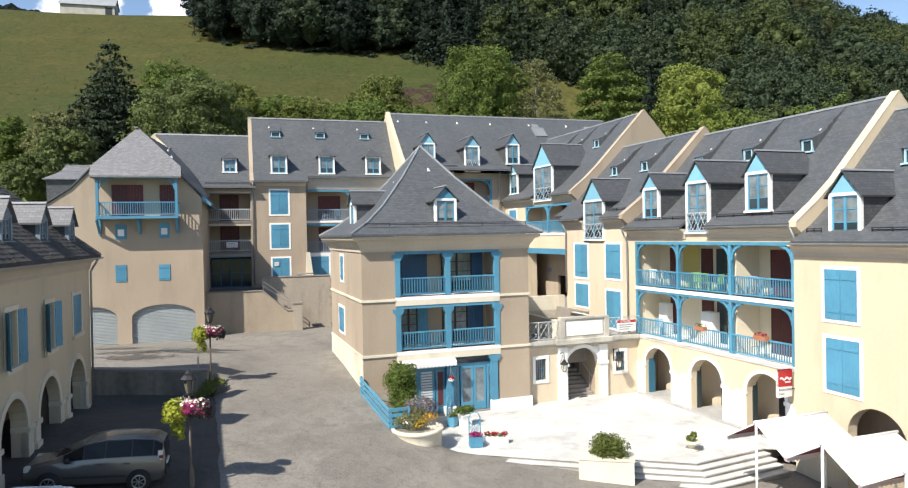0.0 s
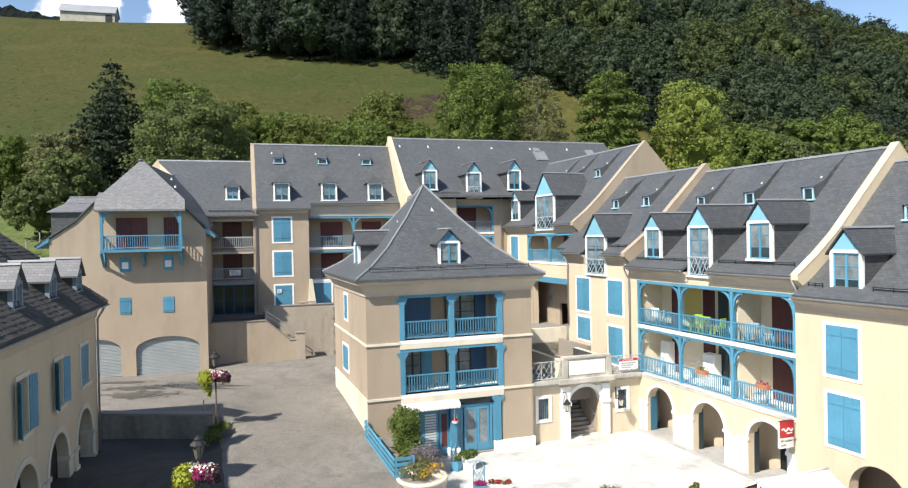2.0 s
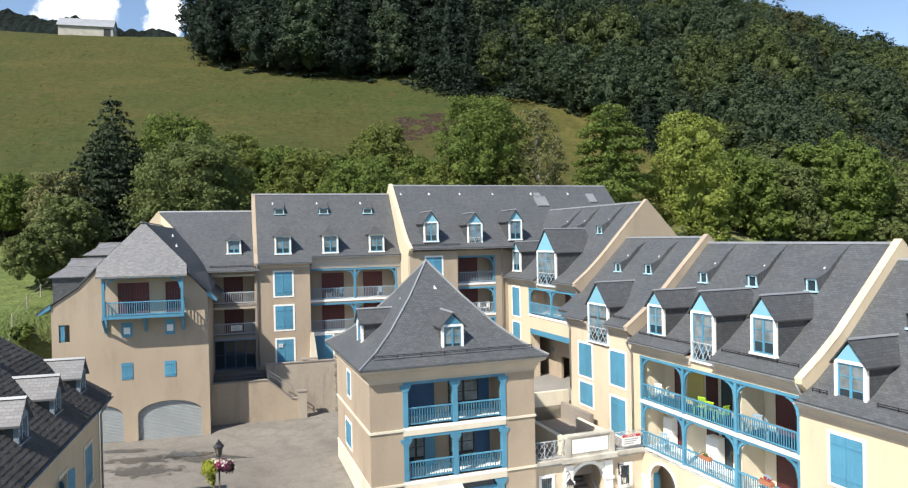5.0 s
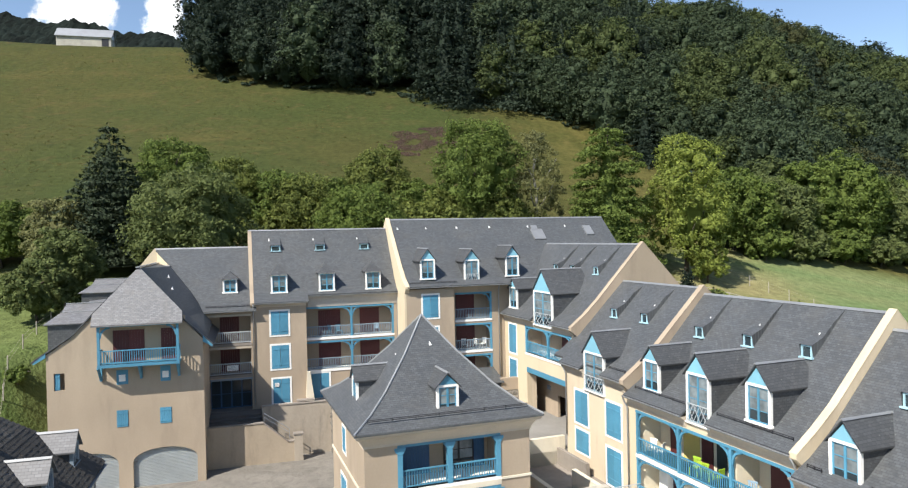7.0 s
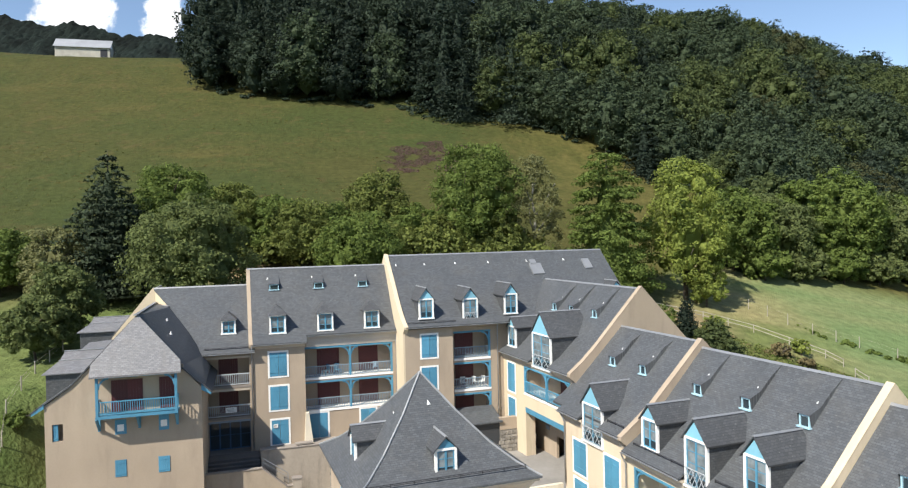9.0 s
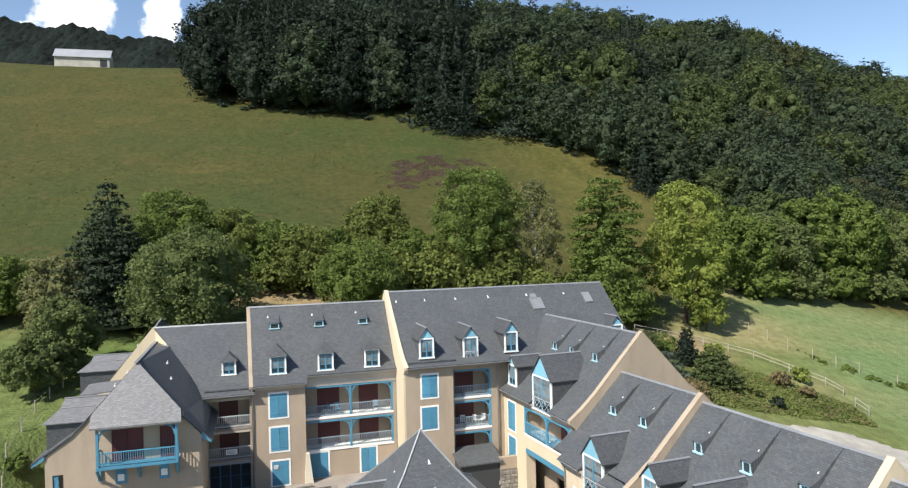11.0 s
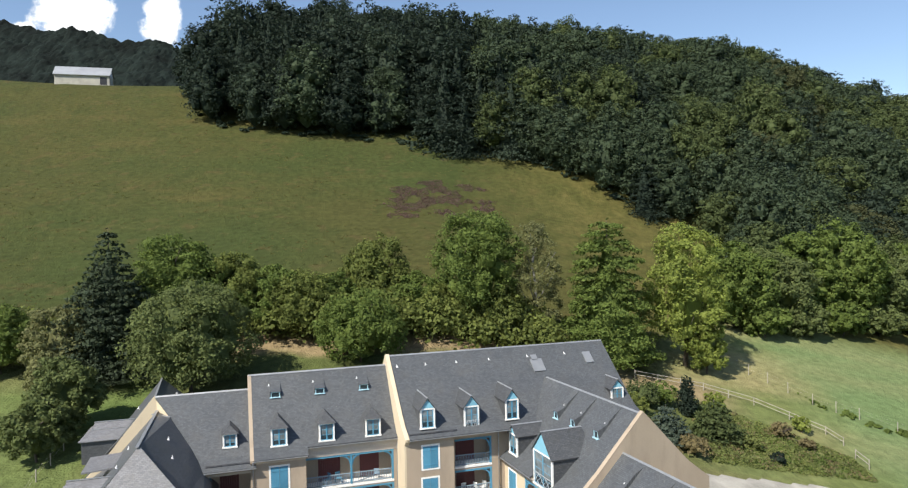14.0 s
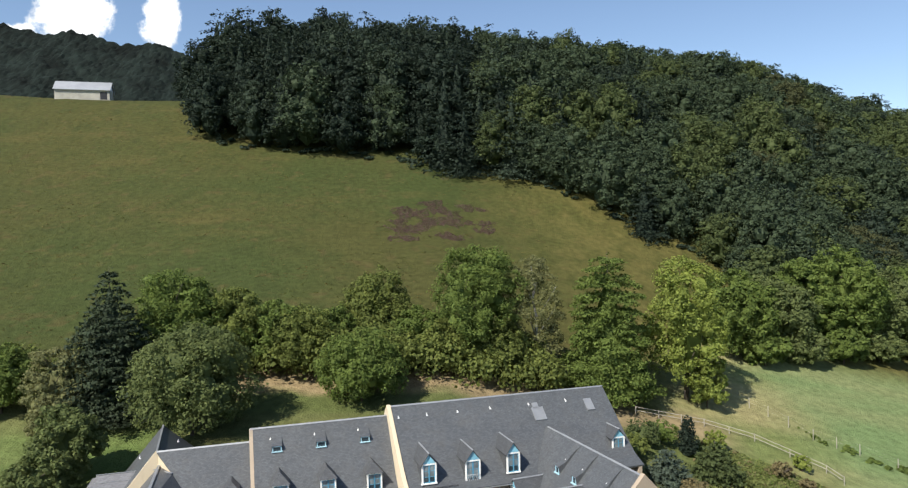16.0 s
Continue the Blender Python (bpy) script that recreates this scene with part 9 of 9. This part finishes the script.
flowers(fb, "red_geraniums", [(-0.38, 0, 0.36), (-0.12, 0, 0.36), (0.05, 0, 0.34), (0.38, 0, 0.4)], [(0.14, 0.1, 0.09)] * 4, 160, 0.045, FLOWER["red"], 89)


def blue_trough(x, y, ang, seed, tall=True):
    ob = new("trellis_trough")
    ob.matrix_world = pose(x, y, 0.0, 0, 0, ang)
    tagged(ob, "blue wooden trough with trellis back and plants", "planter")
    bm = bmesh.new()
    for k in range(4):
        box(bm, -0.28 + 0.143 * k, -0.28 + 0.143 * k + 0.135, -0.2, 0.2, 0.02, 0.45)
    part("trough", bm, BLUE, ob)
    bm = bmesh.new()
    for s in (-1, 1):
        for k in range(5):
            xa = -0.24 + 0.12 * k
            bar(bm, (xa, 0.2, 0.45), (max(-0.26, min(0.26, xa + s * 0.4)), 0.2, 1.15), 0.018)
    box(bm, -0.27, -0.23, 0.18, 0.22, 0.4, 1.25)
    box(bm, 0.23, 0.27, 0.18, 0.22, 0.4, 1.25)
    tube(bm, [(-0.25, 0.2, 1.25), (-0.15, 0.2, 1.42), (0, 0.2, 1.48), (0.15, 0.2, 1.42), (0.25, 0.2, 1.25)], 0.02, 6)
    part("trellis", bm, BLUE, ob)
    flowers(ob, "plants", [(-0.15, 0, 0.52), (0.0, 0, 0.55), (0.17, 0, 0.52)], [(0.14, 0.16, 0.1)] * 3, 150, 0.05, LEAF["olive"] if seed % 2 else FLOWER["magenta"], seed)
    return ob


blue_trough(0.78, 29.65, 10, 90)
blue_trough(-0.2, 33.0, 60, 91)
pt = white_box(0.35, 33.0, 30, 0.5, 0.5, 0.5, 0.0, "white_tub", "white tub with leafy plants by the shop door")
flowers(pt, "plants", [(-0.3, 0, 0.75), (0.0, 0, 0.8), (0.3, 0.1, 0.72)], [(0.3, 0.25, 0.16)] * 3, 420, 0.07, LEAF["green"], 92)
ur = new("stone_urn")
ur.matrix_world = pose(9.85, 28.6, 0)
tagged(ur, "low stone urn with a small plant", "urn")
bm = bmesh.new()
lathe(bm, [(0.26, 0.0), (0.26, 0.05), (0.12, 0.1), (0.12, 0.16), (0.3, 0.3), (0.38, 0.34), (0.38, 0.4), (0.3, 0.4)], 18)
part("bowl", bm, CREAM, ur, "", True)
flowers(ur, "plants", [(0, 0, 0.5), (0.1, 0, 0.65)], [(0.22, 0.2, 0.14), (0.12, 0.12, 0.14)], 130, 0.06, LEAF["olive"], 93)
hb_ = new("hanging_basket")
hb_.matrix_world = hz.matrix_world @ pose(4.5, -0.22, 1.75)
tagged(hb_, "white hanging pot of red flowers on the post", "basket")
bm = bmesh.new()
lathe(bm, [(0.06, 0), (0.14, 0.06), (0.16, 0.16), (0.13, 0.16)], 14)
for k in range(3):
    a = k * math.tau / 3
    bar(bm, (0.14 * math.cos(a), 0.14 * math.sin(a), 0.15), (0, 0.05, 0.75), 0.008)
bar(bm, (0, 0.05, 0.75), (0, 0.3, 0.8), 0.02)
part("pot", bm, WHITE, hb_)
flowers(hb_, "flowers", [(0, 0, 0.2)], [(0.15, 0.15, 0.09)], 60, 0.045, FLOWER["red"], 94)


# ---- restaurant sign, awnings and garden furniture ----
sg = new("hanging_sign")
sg.matrix_world = hf.matrix_world @ pose(11.4, -0.5, 2.2)
tagged(sg, "red and white illuminated sign hanging on the wall", "sign")
bm = bmesh.new()
box(bm, -0.06, 0.06, -0.45, 0.3, 0.0, 1.15)
part("panel", bm, WHITE, sg)
bm = bmesh.new()
box(bm, -0.068, 0.068, -0.45, 0.3, 0.45, 1.15)
part("red_field", bm, RED, sg)
for s in (1,):
    bm = bmesh.new()
    pts = [(s * 0.072, -0.36 + 0.6 * k / 12, 0.78 + 0.06 * math.sin(k * 1.1)) for k in range(13)]
    for p, q in zip(pts, pts[1:]):
        bar(bm, p, q, 0.035, 0.06)
    box(bm, 0.069, 0.074, -0.1, 0.2, 0.60, 0.66)
    part("white_swash", bm, WHITE, sg, "plain white flourish")
    for txt, z, h in (("RESTAURANT", 0.27, 0.125), ("CAFE", 0.10, 0.125)):
        cu = bpy.data.curves.new("lettering", "FONT")
        cu.body, cu.size, cu.extrude = txt, h, 0.003
        tmp = bpy.data.objects.new("lettering", cu)
        me = bpy.data.meshes.new_from_object(tmp)
        bpy.data.objects.remove(tmp)
        me.materials.append(IRON)
        o = new("lettering", me)
        o.parent = sg
        o.matrix_local = Matrix.Translation((0.066, -0.42, z)) @ Matrix.Rotation(math.pi / 2, 4, "Z") @ Matrix.Rotation(math.pi / 2, 4, "X")
bm = bmesh.new()
bar(bm, (0, 0.3, 1.0), (0, 0.6, 1.0), 0.04)
bar(bm, (0, 0.3, 0.3), (0, 0.6, 0.3), 0.04)
part("bracket", bm, METAL, sg)
CANVAS = make_mat("pale_canvas", (0.58, 0.50, 0.51), 0.85, 0.05, 6, 0.8, 0.05)
MAROON = make_mat("maroon_canvas", (0.13, 0.018, 0.03), 0.85, 0.08, 6, 0.8, 0.05)


def tent(x):
    ob = new("double_awning")
    ob.matrix_world = hf.matrix_world.copy()
    tagged(ob, "free-standing double awning of pale and maroon canvas", "awning", "restaurant awnings")
    y0, y1, zr, zl, hw = -4.8, -1.5, 2.3, 1.5, 1.35
    for s in (-1, 1):
        bm = bmesh.new()
        prism(bm, [(x, y0, zr), (x + s * hw, y0 - 0.1, zl), (x + s * hw, y1 + 0.1, zl), (x, y1, zr)], (0, 0, 1), 0.012)
        bmesh.ops.recalc_face_normals(bm, faces=bm.faces)
        c = part("canvas", bm, CANVAS, ob)
        bm = bmesh.new()
        prism(bm, [(x, y0 + 0.01, zr - 0.02), (x + s * hw, y0 - 0.09, zl - 0.02), (x + s * hw, y1 + 0.09, zl - 0.02), (x, y1, zr - 0.02)], (0, 0, -1), 0.01)
        bmesh.ops.recalc_face_normals(bm, faces=bm.faces)
        part("lining", bm, MAROON, c, "maroon underside")
        bm = bmesh.new()
        n = 18
        w = (y1 - y0 + 0.2) / n
        for k in range(n):
            y = y0 - 0.1 + k * w
            prism(bm, [(x + s * hw, y, zl + 0.01), (x + s * hw, y + w, zl + 0.01), (x + s * hw, y + w, zl - 0.15), (x + s * hw, y + w / 2, zl - 0.21), (x + s * hw, y, zl - 0.15)], (s, 0, 0), 0.012)
        bmesh.ops.recalc_face_normals(bm, faces=bm.faces)
        part("valance", bm, CANVAS, c)
        bm = bmesh.new()
        for y in (y0, y1):
            bar(bm, (x, y, zr - 0.03), (x + s * hw, y - (0.1 if y == y0 else -0.1), zl - 0.03), 0.045)
        bar(bm, (x + s * hw, y0 - 0.1, zl), (x + s * hw, y1 + 0.1, zl), 0.05)
        part("arm", bm, WHITE, ob)
    for y in (y0, y1):
        bm = bmesh.new()
        tube(bm, [(x, y, -1.2), (x, y, zr)], 0.045, 8)
        part("pole", bm, WHITE, ob, "", True)
    bm = bmesh.new()
    tube(bm, [(x, y0 - 0.1, zr + 0.02), (x, y1 + 0.1, zr + 0.02)], 0.05, 8)
    part("ridge_pole", bm, WHITE, ob, "", True)


for x in (14.2, 17.0, 19.8):
    tent(x)


def garden_table(x, y, z, ang, l=1.5):
    ob = new("garden_table")
    ob.matrix_world = hf.matrix_world @ pose(x, y, z, 0, 0, ang)
    tagged(ob, "white slatted garden table with folding legs", "table", "restaurant tables")
    bm = bmesh.new()
    for k in range(6):
        box(bm, -l / 2, l / 2, -0.4 + k * 0.135, -0.28 + k * 0.135, 0.72, 0.745)
    part("tabletop", bm, WHITE, ob)
    for s in (-1, 1):
        bm = bmesh.new()
        bar(bm, (s * l * 0.35, -0.35, 0.0), (s * l * 0.2, 0.3, 0.72), 0.04)
        bar(bm, (s * l * 0.35, 0.35, 0.0), (s * l * 0.2, -0.3, 0.72), 0.04)
        part("leg", bm, WHITE, ob)


def chair(parent_m, x, y, z, ang, mat, label, group, name="garden_chair"):
    ob = new(name)
    ob.matrix_world = parent_m @ pose(x, y, z, 0, 0, ang)
    tagged(ob, label, "chair", group)
    bm = bmesh.new()
    for k in range(5):
        box(bm, -0.22, 0.22, -0.2 + k * 0.085, -0.13 + k * 0.085, 0.42, 0.44)
    part("seat", bm, mat, ob)
    bm = bmesh.new()
    for k in range(4):
        box(bm, -0.2 + k * 0.11, -0.13 + k * 0.11, 0.21, 0.235, 0.45, 0.88)
    box(bm, -0.23, 0.23, 0.205, 0.24, 0.84, 0.92)
    part("backrest", bm, mat, ob)
    for a in (-0.21, 0.21):
        for b in (-0.19, 0.22):
            bm = bmesh.new()
            bar(bm, (a, b, 0), (a, b, 0.43), 0.035)
            part("leg", bm, mat, ob)
    return ob


fm = hf.matrix_world
for x, y, a in ((15.6, -5.6, 10), (16.6, -4.4, 70), (18.6, -5.4, 0), (18.2, -3.2, 90)):
    garden_table(x, y, -1.08, a)
for x, y, a in ((14.9, -6.1, 0), (16.0, -6.4, 180), (17.2, -5.0, 120), (17.6, -3.8, -60)):
    chair(fm, x, y, -1.08, a, WHITE, "white slatted folding chair on the patio", "restaurant chairs")
LIME = make_mat("lime_plastic", (0.35, 0.55, 0.04), 0.5, 0.08, 5, 1, 0.02)
GREYBLUE = make_mat("greyblue_plastic", (0.25, 0.36, 0.46), 0.5, 0.08, 5, 1, 0.02)
for x, y, z, a, m_, c_ in ((0.9, 0.6, 6.16, 30, WHITE, "white"), (1.6, 0.6, 6.16, -60, WHITE, "white"), (4.5, 0.6, 6.16, 20, LIME, "lime green"), (5.3, 0.7, 6.16, 200, LIME, "lime green"), (6.2, 0.6, 6.16, -80, LIME, "lime green"), (8.4, 0.6, 6.16, 30, GREYBLUE, "grey-blue"), (9.2, 0.7, 6.16, 150, GREYBLUE, "grey-blue"), (1.4, 0.6, 3.41, 40, GREYBLUE, "grey-blue"), (8.8, 0.6, 3.41, 0, GREYBLUE, "grey-blue")):
    chair(fm, x, y, z, a, m_, c_ + " slatted folding chair on the balcony", "balcony chairs")
bmat = hb.matrix_world
for m_, x, y, z, a, mat_, c_ in ((bmat, 6.6, 1.4, 10.71, 20, BLUE, "blue"), (bmat, 9.9, 1.4, 10.71, 160, GREYBLUE, "grey-blue"), (bmat, 17.2, -0.7, 9.06, 0, WHITE, "white"), (bmat, 18.4, -0.6, 9.06, 120, WHITE, "white"), (bmat, 18.9, -0.7, 9.06, -60, WHITE, "white"), (bmat, 5.6, 1.4, 10.71, -60, BLUE, "blue")):
    chair(m_, x, y, z, a, mat_, c_ + " folding chair on the loggia floor", "loggia chairs")


def locker(x, y, z, w, h, d, label):
    ob = new("cabinet")
    ob.matrix_world = fm @ pose(x, y, z)
    tagged(ob, label, "cabinet")
    bm = bmesh.new()
    box(bm, 0, w, 0, d, 0, h)
    bmesh.ops.bevel(bm, geom=bm.edges[:], offset=0.02, segments=1, affect="EDGES")
    part("body", bm, WHITE, ob)
    for k in range(2):
        bm = bmesh.new()
        box(bm, 0.03 + k * w / 2, w / 2 * (k + 1) - 0.03, -0.02, -0.004, 0.05, h - 0.05)
        part("door", bm, WHITE, ob)


locker(0.75, 1.15, 3.41, 0.7, 1.75, 0.45, "tall white plastic balcony cabinet")
locker(4.35, 1.1, 3.41, 0.85, 1.6, 0.5, "wide white plastic balcony cabinet")


def rail_pot(x, z, mat, seed, label):
    ob = new("flower_box")
    ob.matrix_world = fm @ pose(x, -0.12, z)
    tagged(ob, label, "flower box")
    bm = bmesh.new()
    prism(bm, [(-0.35, -0.1, 0.02), (-0.35, 0.1, 0.02), (-0.35, 0.13, 0.2), (-0.35, -0.13, 0.2)], (1, 0, 0), 0.7)
    bmesh.ops.recalc_face_normals(bm, faces=bm.faces)
    part("trough", bm, TERRA, ob)
    flowers(ob, "flowers", [(-0.2, 0, 0.28), (0, 0, 0.3), (0.2, 0, 0.28)], [(0.14, 0.12, 0.08)] * 3, 90, 0.035, mat, seed)


TERRA = make_mat("terracotta", (0.42, 0.17, 0.09), 0.85, 0.12, 6, 1, 0.1)
rail_pot(5.75, 4.25, LEAF["olive"], 95, "terracotta box of trailing plants on the railing")
rail_pot(9.7, 4.3, FLOWER["red"], 96, "terracotta box of red flowers on the railing")

# ---- barn on the hill, fences on the meadow ----
barn = new("barn")
barn.matrix_world = pose(-120.5, 229.0, 85.7, 0, 0, 14) @ Matrix.Diagonal((0.96, 0.9, 0.95, 1))
tagged(barn, "pale stone barn with long grey metal roof", "barn")
bm = bmesh.new()
box(bm, -8.6, 8.6, -3.2, 3.2, -6.0, 2.4)
part("wall_face", bm, make_mat("barn_stone", (0.42, 0.40, 0.35), 0.9, 0.15, 1.5, 0.4, 0.2), barn)
bm = bmesh.new()
prism(bm, [(-9.0, -3.8, 2.2), (-9.0, 0, 5.6), (-9.0, 3.8, 2.2), (-9.0, 3.8, 2.05), (-9.0, 0, 5.45), (-9.0, -3.8, 2.05)], (1, 0, 0), 18.0)
bmesh.ops.recalc_face_normals(bm, faces=bm.faces)
part("roof", bm, make_mat("barn_roof", (0.33, 0.345, 0.37), 0.5, 0.10, 2, 0.3, 0.1, metal=0.3), barn)
bm = bmesh.new()
prism(bm, [(8.55, -3.2, 2.3), (8.55, 3.2, 2.3), (8.55, 0, 5.4)], (1, 0, 0), 0.06)
bmesh.ops.recalc_face_normals(bm, faces=bm.faces)
part("gable_board", bm, METAL, barn)
# a flat dark panel gives the barn's entrance its shade; the wall is not cut
bm = bmesh.new()
box(bm, 5.6, 7.8, -3.26, -3.15, -1.0, 1.6)
part("doorway", bm, IRON, barn, "dark panel standing in for the shade of an open doorway")
GRAVEL = make_mat("pale_gravel", (0.36, 0.34, 0.30), 0.95, 0.22, 5, 0.5, 0.4)
WOODGREY = make_mat("weathered_wood", (0.34, 0.31, 0.26), 0.9, 0.2, 8, 2, 0.3)


def paddock(pts, step, h, rails, label, name, thin=0.035):
    ob = new(name)
    tagged(ob, label, "fence")
    tot = []
    for (a, b), (c, d) in zip(pts, pts[1:]):
        n = max(1, int(math.hypot(c - a, d - b) / step))
        tot += [(a + (c - a) * k / n, b + (d - b) * k / n) for k in range(n)]
    tot.append(pts[-1])
    for x, y in tot:
        bm = bmesh.new()
        z = ground_z(x, y) - 0.06
        tube(bm, [(x, y, z - 0.3), (x, y, z + h)], 0.055, 6)
        part("fence_post", bm, WOODGREY, ob)
    for r in rails:
        for (a, b), (c, d) in zip(tot, tot[1:]):
            bm = bmesh.new()
            bar(bm, (a, b, ground_z(a, b) + r), (c, d, ground_z(c, d) + r), thin, thin * 2 if thin > 0.02 else thin)
            part("rail", bm, WOODGREY, ob)
    return ob


paddock([(24.0, 88.6), (33.0, 88.8), (38.9, 87.2), (42.3, 84.9), (45.6, 82.6), (46.6, 80.6)], 2.6, 1.05, (0.45, 0.9), "weathered timber rail fence along the path", "rail_fence")
paddock([(46.4, 77.9), (46.8, 76.0)], 2.0, 1.15, (0.5, 1.0), "short weathered timber gate by the parking", "rail_fence")
paddock([(39.0, 99.5), (42.4, 96.6), (44.3, 94.9), (46.1, 92.8), (48.2, 90.4), (50.7, 89.3), (53.3, 88.5), (57, 86.5), (62, 84)], 2.6, 1.5, (1.3, 0.8), "wooden post and wire fence across the meadow", "wire_fence", 0.008)
paddock([(-31.0, 45.5), (-34.3, 52.3), (-35.8, 58.5), (-36.5, 64)], 2.2, 1.1, (0.9, 0.5), "low wire fence beside the garage house", "wire_fence", 0.012)
def lot_z(x, y):
    return ground_z(x, y) + (0.06 if y < 68.3 + 0.19 * (x - 28) - max(0, x - 40) * 0.5 + 0.5 * noise.noise(Vector((x * 0.5, y * 0.5, 0))) else -0.2)


tagged(grid_sheet("gravel_lot", list(np.arange(23, 56, 0.5)), list(np.arange(52, 73, 0.5)), lot_z, GRAVEL), "pale gravel parking behind the houses", "ground", kind="structure")
